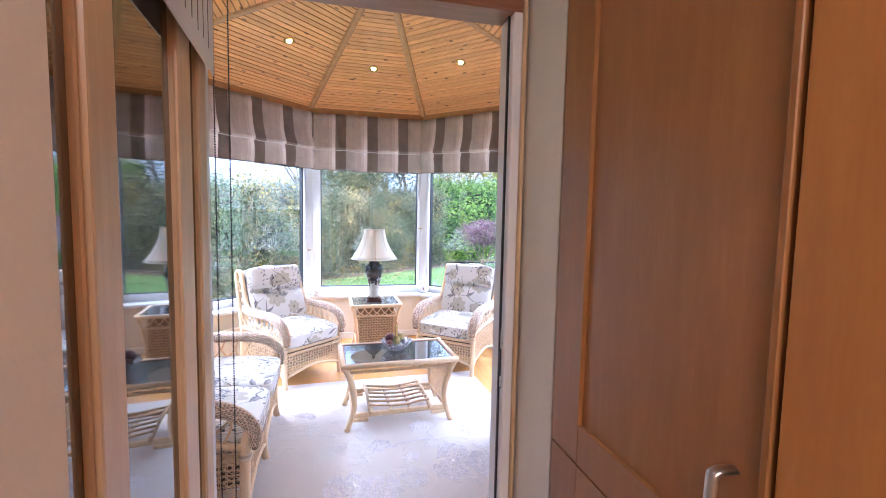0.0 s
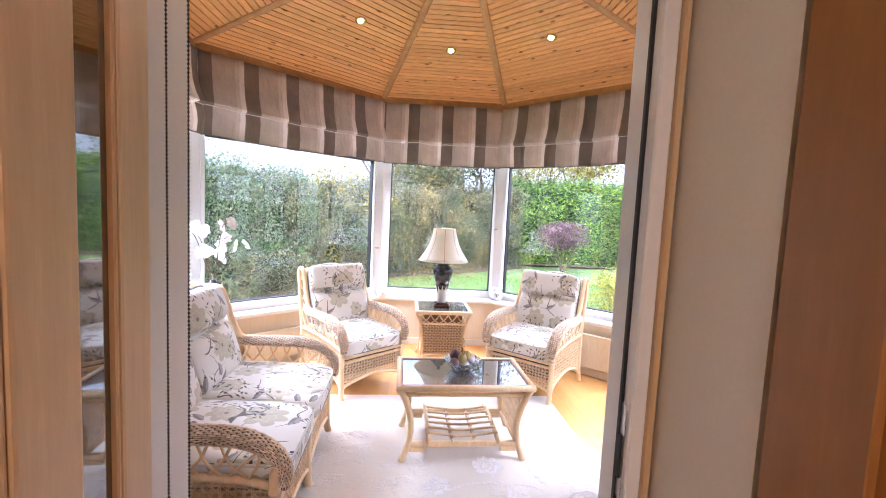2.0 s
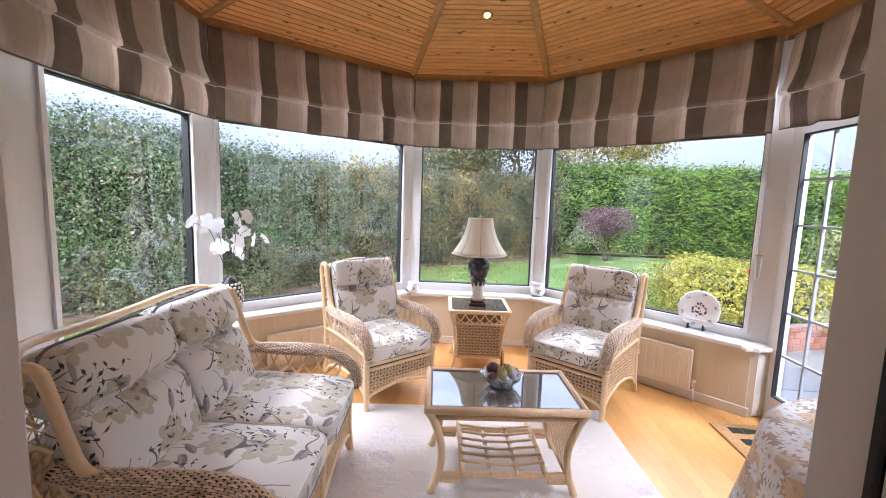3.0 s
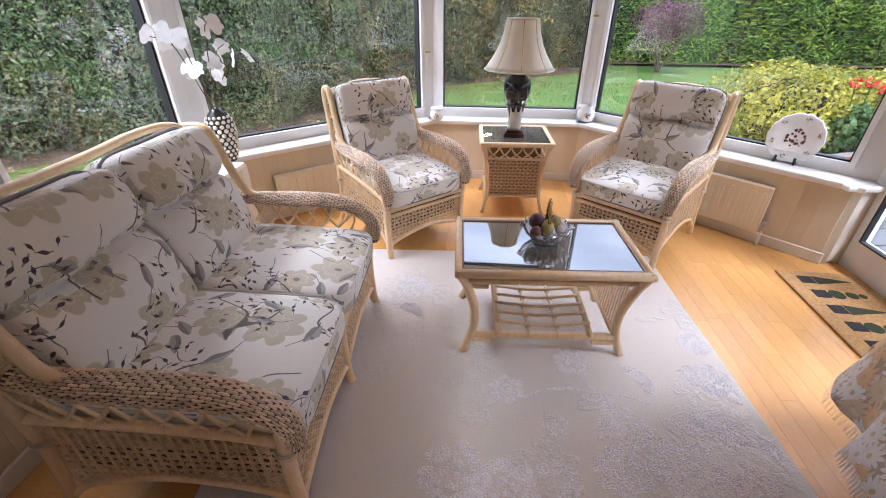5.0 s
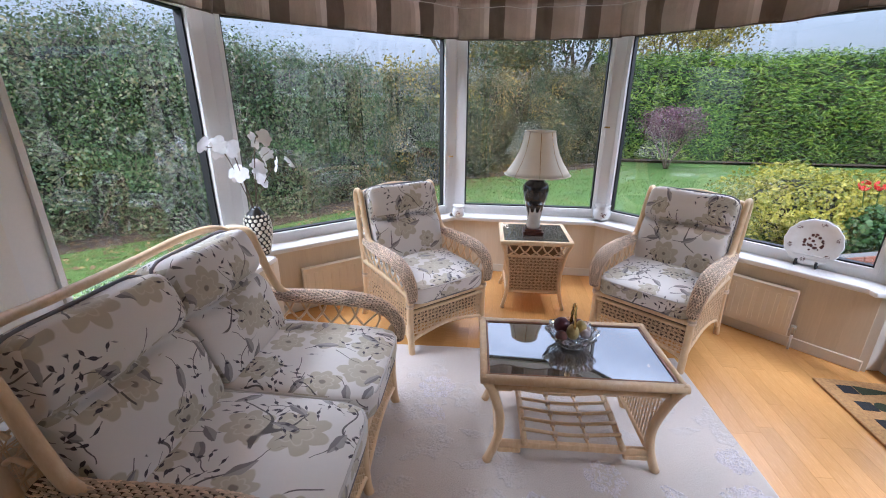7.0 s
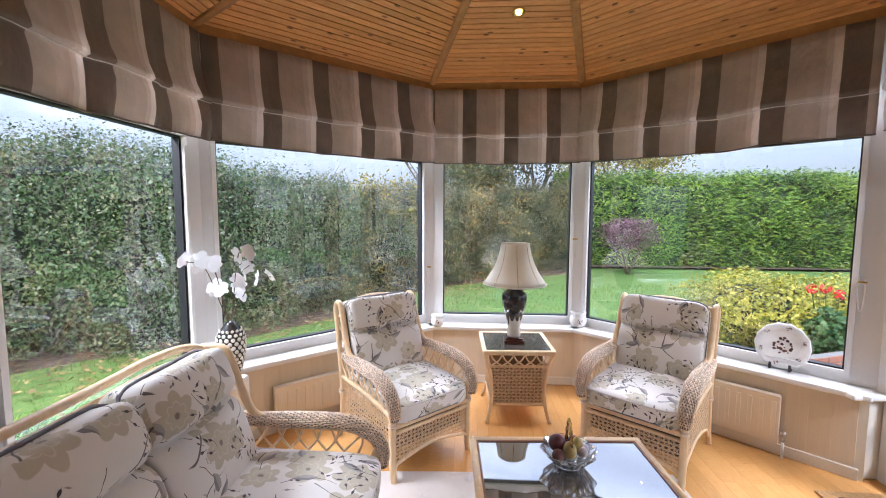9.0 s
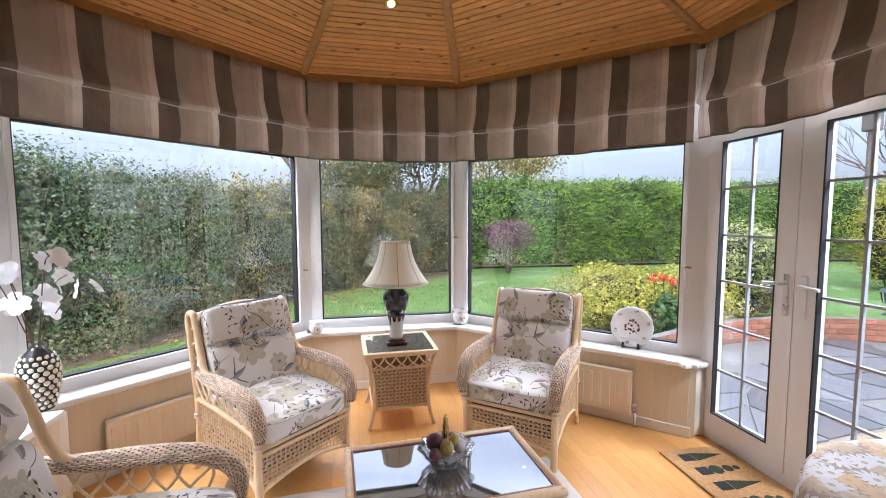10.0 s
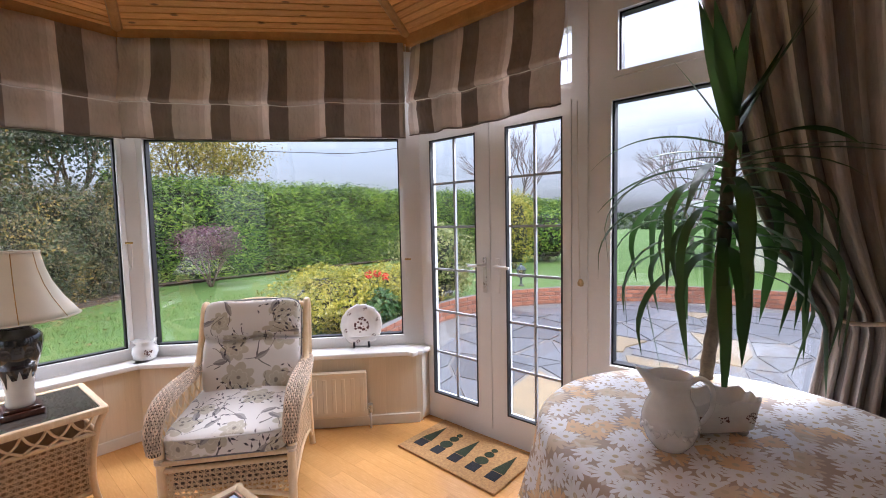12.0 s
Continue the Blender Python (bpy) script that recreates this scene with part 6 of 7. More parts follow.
tagged(part("scale_pattern", bm, VASE_PALE, ov, "cream raised scale pattern", True), kind="stuff")
STEM = surface("brown_stem", (0.10, 0.06, 0.04), 0.6, 0.3)
PETAL = surface("white_petal", (0.84, 0.83, 0.84), 0.6, 0.05, 30, 200, 0.1)
rnd = random.Random(8)
blooms = []
for k in range(6):
    a = k * 1.05 + 0.4
    top = V(0.155 * math.cos(a) + rnd.uniform(-0.03, 0.03), 0.155 * math.sin(a) + rnd.uniform(-0.03, 0.03), 0.50 + 0.03 * k)
    pts = curve([(0, 0, 0.24), (top.x * 0.25, top.y * 0.25, 0.36), (top.x * 0.8, top.y * 0.8, top.z), (top.x * 1.4, top.y * 1.4, top.z + 0.02 + 0.02 * (k % 2))], 6)
    part("stem", tube(bmesh.new(), pts, 0.0025, 5), STEM, ov, "", True)
    for q in (9, 13, 18):
        blooms.append((pts[min(q, len(pts) - 1)], a))
for p, a in blooms:
    bm = bmesh.new()
    tilt = pose(0, 0, 0, rnd.uniform(45, 100), rnd.uniform(-25, 25), math.degrees(a) + 90 + rnd.uniform(-50, 50))
    for k in range(5):
        ang = k * 72 + rnd.uniform(-8, 8)
        ln, wd = (0.046, 0.029) if k in (1, 4) else (0.042, 0.018)
        q = Matrix.Translation(p + V(rnd.uniform(-0.02, 0.02), rnd.uniform(-0.02, 0.02), rnd.uniform(-0.02, 0.02))) @ tilt @ pose(0, 0, 0, 0, 0, ang) if k == 0 else base_q @ pose(0, 0, 0, 0, 0, ang)
        if k == 0:
            base_q = q @ pose(0, 0, 0, 0, 0, -ang)
        vs = [bm.verts.new(q @ V(x, y, z)) for x, y, z in ((0, 0, 0), (ln * 0.5, wd, 0.004), (ln, wd * 0.5, 0.001), (ln * 1.08, 0, -0.002), (ln, -wd * 0.5, 0.001), (ln * 0.5, -wd, 0.004), (ln * 0.5, 0, 0.0))]
        for f in ((0, 6, 1), (1, 6, 3, 2), (3, 6, 5, 4), (5, 6, 0)):
            bm.faces.new([vs[i] for i in f])
    part("bloom", bm, PETAL, ov, "white orchid bloom", True)

# ---- round table with a daisy cloth ----
TBX, TBY, TBR, TBZ = 1.975, 2.185, 0.535, 0.752
tb = thing("round_table", pose(TBX, TBY, 0), "round table hidden under a printed cloth", "table")
part("tabletop", lathe(bmesh.new(), [(0.50, 0.715), (0.52, 0.72), (0.52, 0.742), (0.51, 0.748), (0.0, 0.748)], 48), CANE, tb)
part("pedestal", lathe(bmesh.new(), [(0.20, 0.0), (0.2, 0.02), (0.05, 0.08), (0.04, 0.4), (0.06, 0.7), (0.06, 0.716), (0.0, 0.716)], 24), CANE, tb, "", True)
bm = bmesh.new()
uvl = bm.loops.layers.uv.verify()
rs = [0.0, 0.12, 0.24, 0.36, 0.46, 0.505, 0.528, 0.54, 0.545, 0.55, 0.56, 0.57, 0.58]
zs = [0.7515, 0.7515, 0.7515, 0.7515, 0.7515, 0.7515, 0.748, 0.735, 0.70, 0.64, 0.57, 0.50, 0.44]
nseg = 96
grid, flat = [], []
acc = 0.0
for i, (r, z) in enumerate(zip(rs, zs)):
    if i:
        acc += math.hypot(r - rs[i - 1], z - zs[i - 1])
    ring, fl_ = [], []
    for k in range(nseg):
        a = 2 * math.pi * k / nseg
        drop = max(0.0, (0.745 - z) / 0.3)
        f = 1 + drop * (0.055 * math.sin(a * 11 + 0.6 * math.sin(3 * a)) + 0.02 * math.sin(a * 23))
        ring.append(bm.verts.new((TBX + r * f * math.cos(a), TBY + r * f * math.sin(a), z + drop * 0.02 * math.sin(a * 4 + 1) + (0.0016 * (1 + noise.noise(V(r * 9 * math.cos(a), r * 9 * math.sin(a), 2))) if z > 0.75 else 0))))
        fl_.append((acc * math.cos(a), acc * math.sin(a)))
    grid.append(ring)
    flat.append(fl_)
for i in range(len(rs) - 1):
    for k in range(nseg):
        j = (k + 1) % nseg
        f = bm.faces.new((grid[i][k], grid[i][j], grid[i + 1][j], grid[i + 1][k]))
        for loop, (a, b) in zip(f.loops, ((i, k), (i, j), (i + 1, j), (i + 1, k))):
            loop[uvl].uv = flat[a][b]
hem = [v.co.copy() for v in grid[-1]]
bmesh.ops.remove_doubles(bm, verts=bm.verts, dist=0.0001)
me = bpy.data.meshes.new("cloth")
bm.to_mesh(me)
bm.free()
me.materials.append(DAISY)
for p in me.polygons:
    p.use_smooth = True
tc_ = thing("tablecloth", pose(0, 0, 0), "daisy-printed tablecloth in ochre and cream with a fringe", "tablecloth")
cl_ = part("cloth", me, DAISY, tc_)
sd = cl_.modifiers.new("thickness", "SOLIDIFY")
sd.thickness, sd.offset = 0.002, 1
bm = bmesh.new()
for k in range(nseg):
    for q in range(9):
        p = hem[k].lerp(hem[(k + 1) % nseg], q / 9)
        d = V(p.x - TBX, p.y - TBY, 0).normalized()
        s = V(-d.y, d.x, 0) * 0.0014
        e = p + V(0, 0, -0.035) + d * 0.004 * ((k + q) % 3)
        vs = [bm.verts.new(x) for x in (p - s + d * 0.001, p + s + d * 0.001, e + s, e - s)]
        bm.faces.new(vs)
tagged(part("fringe", bm, FRINGE, tc_, "cream fringe"), kind="stuff")

# jug and trough
jg = thing("jug", pose(1.785, 2.302, TBZ + 0.0005, 0, 0, 125) @ Matrix.Scale(0.86, 4), "white embossed porcelain jug with a loop handle", "jug")
jp = [(0.045, 0.0), (0.05, 0.006), (0.068, 0.03), (0.082, 0.07), (0.082, 0.10), (0.07, 0.14), (0.056, 0.17), (0.055, 0.20), (0.063, 0.235), (0.060, 0.235), (0.051, 0.20), (0.052, 0.17), (0.0, 0.03)]
bm = lathe(bmesh.new(), jp, 40)
for v in bm.verts:
    if v.co.z > 0.17 and v.co.x > 0:
        k = (v.co.z - 0.17) / 0.065
        c = max(0.0, v.co.normalized().x) if v.co.length else 0
        ang = abs(math.atan2(v.co.y, v.co.x))
        lip = max(0, 1 - ang / 0.8) ** 1.5
        v.co.x += 0.05 * k * lip
        v.co.z += 0.028 * k * lip
part("body", bm, PORCELAIN, jg, "", True)
part("handle", tube(bmesh.new(), curve([(-0.055, 0, 0.205), (-0.09, 0, 0.222), (-0.125, 0, 0.19), (-0.125, 0, 0.13), (-0.10, 0, 0.085), (-0.078, 0, 0.075)], 7), 0.0085, 8), PORCELAIN, jg, "", True)
bm = bmesh.new()
rnd = random.Random(4)
for k in range(26):
    a = 2 * math.pi * k / 26
    z = 0.075 + 0.012 * math.sin(a * 6)
    q = Matrix.Translation((0.081 * math.cos(a), 0.081 * math.sin(a), z)) @ pose(0, 0, 0, 0, 90, math.degrees(a))
    lathe(bm, [(0.010, 0.0), (0.008, 0.003), (0.003, 0.005), (0.0, 0.005)], 8, lambda t, i: 1 + 0.25 * math.cos(5 * t), q)
part("embossed_leaves", bm, PORCELAIN, jg, "embossed leaf band", True)
tr = thing("planter_dish", pose(1.955, 2.232, TBZ + 0.0005, 0, 0, -47), "white scalloped porcelain trough with small painted flowers", "dish")
bm = bmesh.new()
prof = [(0.72, 0.012), (0.86, 0.02), (0.92, 0.06), (1.0, 0.105), (0.97, 0.106), (0.88, 0.06), (0.8, 0.028), (0.0, 0.026)]
rings = []
for i, (k, z) in enumerate(prof):
    ring = []
    for j in range(48):
        a = 2 * math.pi * j / 48
        c, s = math.cos(a), math.sin(a)
        q = (abs(c) ** 5 + abs(s) ** 5) ** 0.2
        ring.append(bm.verts.new((0.125 * k * c / q, 0.062 * k * s / q, z + (0.006 * math.cos(a * 10) if i in (3, 4) else 0))))
    rings.append(ring)
for a, b in zip(rings, rings[1:]):
    for j in range(48):
        bm.faces.new((a[j], a[(j + 1) % 48], b[(j + 1) % 48], b[j]))
bm.faces.new(rings[0][::-1])
bd = part("body", bm, PORCELAIN, tr, "", True)
for x in (-0.075, 0.075):
    for y in (-0.03, 0.03):
        part("foot", lathe(bmesh.new(), [(0.012, 0), (0.016, 0.006), (0.014, 0.016), (0.0, 0.018)], 10), PORCELAIN, tr, "", True, Matrix.Translation((x, y, 0)))
for x in (-0.08, 0.0, 0.08):
    motif(bd, 0.016, 0.0, int(x * 100) + 20, Matrix.Translation((x, -0.058, 0.06)) @ pose(0, 0, 0, 82))

# ---- yucca ----
YX, YY = 2.41, 2.30
yu = thing("potted_yucca", pose(YX, YY, 0), "tall potted yucca with drooping dark green sword leaves", "houseplant")
TERRA = surface("terracotta_pot", (0.30, 0.14, 0.08), 0.8, 0.2)
BARK = surface("ridged_bark", (0.16, 0.12, 0.08), 0.9, 0.35, 20, 120, 0.6)
YGREEN = foliage("yucca_leaf", [(0.2, (0.02, 0.055, 0.012)), (0.6, (0.05, 0.12, 0.022)), (0.9, (0.11, 0.22, 0.035))], 0.35, 0.35)
part("pot", lathe(bmesh.new(), [(0.10, 0), (0.14, 0.24), (0.15, 0.24), (0.15, 0.28), (0.135, 0.28), (0.13, 0.25), (0.0, 0.25)], 24), TERRA, yu, "", True)
part("soil", lathe(bmesh.new(), [(0.128, 0.252), (0.0, 0.256)], 20), BARK, yu)
part("trunk", tube(bmesh.new(), curve([(0, 0, 0.25), (0.0, 0.01, 0.7), (-0.01, -0.03, 1.1), (-0.01, -0.05, 1.5), (-0.02, -0.06, 1.73)], 10), [0.024 - 0.0001 * k for k in range(41)], 10, None, 1, lambda i, j: 0.003 * (i % 2)), BARK, yu, "", True)
rnd = random.Random(21)
for k in range(74):
    t = k / 73
    z0 = 1.17 + 0.54 * t
    a = k * 2.39996 + rnd.uniform(-0.25, 0.25)
    # old leaves hang from a short arch, middle ones spread, the newest stand up
    if t < 0.68:
        el, ln, w0, bend, floor_ = rnd.uniform(-4, 30), rnd.uniform(0.46, 0.68), rnd.uniform(0.012, 0.022), rnd.uniform(11, 20), -87
    elif t < 0.84:
        el, ln, w0, bend, floor_ = rnd.uniform(2, 24), rnd.uniform(0.42, 0.60), rnd.uniform(0.010, 0.019), rnd.uniform(1, 6), -40
    else:
        el, ln, w0, bend, floor_ = rnd.uniform(45, 86), rnd.uniform(0.36, 0.52), rnd.uniform(0.017, 0.028), rnd.uniform(-1, 2), 20
    bm = bmesh.new()
    d = V(math.cos(a), math.sin(a), 0)
    sd_ = V(-d.y, d.x, 0)
    p = V(-0.012, -0.03 - 0.03 * t, z0)
    rows, nn = [], 13
    ang = radians(el)
    twist = rnd.uniform(-0.5, 0.5)
    for i in range(nn + 1):
        u = i / nn
        w = w0 * (0.30 + 0.85 * math.sin(math.pi * min(1.0, u * 0.72 + 0.16)) ** 1.3) * (1 - u ** 6) + 0.0006
        dirv = d * math.cos(ang) + V(0, 0, math.sin(ang))
        up = -d * math.sin(ang) + V(0, 0, math.cos(ang))
        side_ = sd_ * math.cos(twist * u) + up * math.sin(twist * u)
        rows.append((bm.verts.new(p - side_ * w + up * w * 0.22), bm.verts.new(p), bm.verts.new(p + side_ * w + up * w * 0.22)))
        p = p + dirv * ln / nn
        if math.degrees(ang) > floor_:
            ang -= radians(bend) * (0.55 + u)
        lim = (0.11 if p.y < -0.02 else DOOR_X - 0.05 - YX)
        if p.x > lim:
            p.x = lim - 0.002 * i
    for r0, r1 in zip(rows, rows[1:]):
        bm.faces.new((r0[0], r0[1], r1[1], r1[0]))
        bm.faces.new((r0[1], r0[2], r1[2], r1[1]))
    part("leaf", bm, YGREEN, yu, "", True)

# ---- tied-back curtain ----
cu = thing("curtain", pose(0, 0, 0), "dark striped full-length curtain tied back with a rope", "curtain")
bm = bmesh.new()
uvl = bm.loops.layers.uv.verify()
grid = []
nx, nz = 120, 34
for j in range(nz + 1):
    v = j / nz
    z = 2.46 - 2.42 * v
    # gathered towards the house at the tie
    tie = math.exp(-((z - 1.02) / 0.34) ** 2)
    above = max(0.0, (z - 1.02) / 1.44)
    far_y = 2.03 + 0.38 * above ** 0.65 - 0.06 * tie
    near_y = 1.64
    row = []
    for i in range(nx + 1):
        u = i / nx
        y = far_y + (near_y - far_y) * u
        amp = 0.045 * (0.6 + 0.4 * above) + 0.012 * noise.noise(V(u * 6, v * 3, 4))
        x = 2.60 - amp * math.sin(u * 2 * math.pi * 9 + 0.8 * math.sin(v * 4)) - 0.02 * tie
        row.append(bm.verts.new((x, y, z)))
    grid.append(row)
for j in range(nz):
    for i in range(nx):
        f = bm.faces.new((grid[j][i], grid[j][i + 1], grid[j + 1][i + 1], grid[j + 1][i]))
        for loop, (a, b) in zip(f.loops, ((i, j), (i + 1, j), (i + 1, j + 1), (i, j + 1))):
            loop[uvl].uv = (a / nx * 2.0, b / nz * 2.4)
me = bpy.data.meshes.new("drape")
bm.to_mesh(me)
bm.free()
me.materials.append(OPAQUE_STRIPES)
for p in me.polygons:
    p.use_smooth = True
dr = part("drape", me, OPAQUE_STRIPES, cu)
sd = dr.modifiers.new("thickness", "SOLIDIFY")
sd.thickness = 0.003
part("tie_rope", tube(bmesh.new(), curve([(2.66, 1.64, 1.16), (2.55, 1.66, 1.12), (2.525, 1.76, 1.03), (2.53, 1.90, 1.0), (2.62, 1.97, 1.02)], 8), 0.0065, 8, None, 1, lambda i, j: 0.002 * ((i + j) % 2)), WICKER, cu, "twisted tie-back rope", True)
part("pole", tube(bmesh.new(), [(2.60, 1.63, 2.48), (2.60, 2.42, 2.48)], 0.014, 10), DOORWOOD, cu)

# ---- oak strips of the floor ----
SW_, rnd = 0.076, random.Random(17)
lengths = (0.54, 0.78, 1.02)
strip_mesh = [mesh_of("plank", bbox((-l / 2 + 0.0003, -SW_ / 2 + 0.0002, -0.012), (l / 2 - 0.0003, SW_ / 2 - 0.0002, 0.0), 0.0004), OAK) for l in lengths]
rest, count = bmesh.new(), 0
col_x = -1.27
while col_x < 2.70:
    y = 1.61 - rnd.choice((0.0, 0.02, 0.05))
    inset = max(0.0, 0.04 - col_x, col_x - 1.31)
    while y < 5.40 - inset:
        k = rnd.randrange(3)
        if y + lengths[k] > 5.44 - inset:
            k = 0
        yc = y + lengths[k] / 2
        y += lengths[k]
        near = (col_x > 1.5 and yc < 4.2) or (0.2 < col_x < 1.6 and yc > 3.9)
        if near and count < 298:
            ob = part("plank", strip_mesh[k], OAK, fl)
            ob.matrix_basis = pose(col_x, yc, 0, 0, 0, 90)
            count += 1
        else:
            q = pose(col_x, yc, 0, 0, 0, 90)
            box(rest, (-lengths[k] / 2 + 0.0003, -SW_ / 2 + 0.0002, -0.012), (lengths[k] / 2 - 0.0003, SW_ / 2 - 0.0002, 0.0), q)
    col_x += SW_
tagged(part("plank_rest", rest, OAK, fl), kind="stuff")

# ---- garden ----
GZ = -0.25
rng = np.random.default_rng(5)


def lawn_material():
    m, nt, b = nodes_of("lawn")
    v = coords(nt)
    a, f = noise_node(nt, v, 0.6, 5), noise_node(nt, v, 38, 4)
    col = mix_node(nt, a, (0.075, 0.16, 0.022), (0.13, 0.23, 0.04))
    col = mix_node(nt, math_node(nt, "MULTIPLY", f, 0.6), col, (0.045, 0.10, 0.015))
    nt.links.new(col, b.inputs["Base Color"])
    socket(b, "Roughness", 0.8)
    bump_node(nt, b, f, 0.8, 0.03)
    return m


LAWN = lawn_material()
SOIL = surface("leaf_strewn_soil", (0.075, 0.05, 0.032), 0.95, 0.45, 4, 40, 0.8)
bm = bmesh.new()
bm.faces.new([bm.verts.new(p) for p in ((-600, -600, GZ), (600, -600, GZ), (600, 600, GZ), (-600, 600, GZ))])
structure("ground", bm, LAWN, "mown green lawn reaching into the distance")


def leaf_mesh(name, pos, nor, size, material, spread=0.9, slim=0.5, up=0.0):
    """Many small folded leaves at places, facing roughly along nor."""
    n = len(pos)
    nor = nor + rng.normal(0, spread, (n, 3)) * 0.6
    nor /= np.linalg.norm(nor, axis=1)[:, None]
    ax = rng.normal(0, 1, (n, 3)) * np.array([1, 1, 0.2 if up < 0 else 1]) + np.array([0, 0, max(up, 0)])
    ax -= nor * np.sum(ax * nor, axis=1)[:, None]
    ax /= np.linalg.norm(ax, axis=1)[:, None]
    sd_ = np.cross(nor, ax)
    L = (size * rng.uniform(0.6, 1.3, n))[:, None]
    W = L * slim
    v = np.stack([pos - ax * L * 0.5, pos + sd_ * W * 0.5 + nor * W * 0.12, pos + ax * L * 0.5, pos - sd_ * W * 0.5 + nor * W * 0.12], 1).reshape(-1, 3)
    me = bpy.data.meshes.new(name)
    me.vertices.add(4 * n)
    me.vertices.foreach_set("co", v.ravel())
    me.loops.add(4 * n)
    me.loops.foreach_set("vertex_index", np.arange(4 * n))
    me.polygons.add(n)
    me.polygons.foreach_set("loop_start", np.arange(n) * 4)
    me.update()
    me.validate()
    me.materials.append(material)
    return me


def lump(p, f, amp):
    return amp * (noise.noise(Vector(p) * f) + 0.5 * noise.noise(Vector(p) * f * 2.3))


def hedge(name, line, heights, depth, count, size, material, core, label, slim=0.5, up=0.0, amp=0.35, wild=0.12, top_extra=0.0, twigs=0):
    """A hedge along a line: an uneven dark core and a coat of leaves on the house side and the top."""
    pts = [V(x, y, 0) for x, y in line]
    seg = [(b - a).length for a, b in zip(pts, pts[1:])]
    cum = np.concatenate([[0], np.cumsum(seg)])
    total = cum[-1]

    def at(s):
        i = min(max(int(np.searchsorted(cum, s)) - 1, 0), len(seg) - 1)
        t = (s - cum[i]) / seg[i]
        a, b = pts[i], pts[i + 1]
        u = (b - a).normalized()
        f = V(u.y, -u.x, 0)
        return a.lerp(b, t), f, heights[i] + (heights[i + 1] - heights[i]) * t

    def surf(s, w, inset=0.0):
        """w 0..1 up the face, 1..1.5 over the top."""
        p, f, h = at(s)
        p0 = p.copy()
        h = h + lump((s, 3.3, 0), 0.55, 0.18 + top_extra)
        if w <= 1:
            z = h * w
            q = p + f * (0.0 - 0.30 * max(0, w - 0.7) / 0.3 - 0.15 * (1 - w) * 0.5)
            nrm = f + V(0, 0, 0.25)
        else:
            k = (w - 1) / 0.5
            z = h
            q = p - f * (0.30 + (depth - 0.3) * k)
            nrm = V(0, 0, 1) + f * 0.3
        q = q + f * (lump((q.x, q.y, z), 0.9, amp) - inset)
        return V(q.x, q.y, GZ + z - (inset if w > 0.9 else 0)), nrm, p0

    hd = thing(name, pose(pts[0].x, pts[0].y, GZ), label, "hedge")
    off = Matrix.Translation((-pts[0].x, -pts[0].y, -GZ))
    # solid sheet behind the leaves, coloured as inner shade and closing the view
    bm = bmesh.new()
    nu, nw = int(total / 0.3), 14
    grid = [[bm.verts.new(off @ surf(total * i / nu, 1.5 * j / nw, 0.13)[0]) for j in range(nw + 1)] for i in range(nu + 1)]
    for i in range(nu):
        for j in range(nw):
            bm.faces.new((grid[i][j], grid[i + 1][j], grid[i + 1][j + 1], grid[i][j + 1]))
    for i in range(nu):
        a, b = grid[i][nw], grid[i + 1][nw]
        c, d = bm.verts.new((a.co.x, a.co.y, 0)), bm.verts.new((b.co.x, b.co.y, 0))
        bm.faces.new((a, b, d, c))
    part("core", bm, core, hd, "near-black sheet standing in for the shade behind the leaves")
    pos, nor = np.zeros((count, 3)), np.zeros((count, 3))
    S, Wv = rng.uniform(0, total, count), rng.uniform(0, 1.35, count)
    O = off.to_translation()
    for k in range(count):
        p, nn, _ = surf(S[k], Wv[k])
        pos[k] = p + O
        nor[k] = nn
    pos += nor / np.linalg.norm(nor, axis=1)[:, None] * rng.normal(0.0, wild, (count, 1)) + rng.normal(0, 0.03, (count, 3))
    tagged(part("foliage", leaf_mesh("foliage", pos, nor, size, material, 0.9, slim, up), material, hd), kind="stuff")
    if twigs:
        pick = rng.integers(0, count, twigs)
        tagged(part("twig", leaf_mesh("twig", pos[pick] + nor[pick] * 0.04, nor[pick], 0.34, TWIG, 0.7, 0.02, 0.8), TWIG, hd, "bare grey-brown twigs"), kind="stuff")
    return hd


IVY = foliage("ivy_hedge_leaf", [(0.15, (0.016, 0.034, 0.012)), (0.38, (0.05, 0.095, 0.032)), (0.58, (0.11, 0.175, 0.062)), (0.76, (0.20, 0.23, 0.11)), (0.92, (0.33, 0.27, 0.13))], 0.35)
MIXED = foliage("autumn_hedge_leaf", [(0.15, (0.022, 0.038, 0.016)), (0.38, (0.07, 0.105, 0.04)), (0.58, (0.15, 0.17, 0.07)), (0.76, (0.29, 0.215, 0.085)), (0.92, (0.62, 0.42, 0.08))], 0.4)
CONIFER = foliage("conifer_hedge_tuft", [(0.22, (0.008, 0.024, 0.006)), (0.42, (0.045, 0.12, 0.016)), (0.62, (0.16, 0.29, 0.03)), (0.85, (0.36, 0.50, 0.06))], 0.6, 0.25, 0.22)
TWIG = surface("hedge_twig", (0.17, 0.13, 0.10), 0.9, 0.3)
# near-black, the colour of the deep shade inside hedges and shrubs
CORE = surface("plant_inner_shade", (0.022, 0.024, 0.014), 0.95, 0.5, 8, 50, 0.8)
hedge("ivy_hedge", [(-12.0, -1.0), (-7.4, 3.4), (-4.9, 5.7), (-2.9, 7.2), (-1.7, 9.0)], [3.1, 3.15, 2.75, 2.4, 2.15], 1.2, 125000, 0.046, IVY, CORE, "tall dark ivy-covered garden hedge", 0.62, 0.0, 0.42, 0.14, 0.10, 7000)
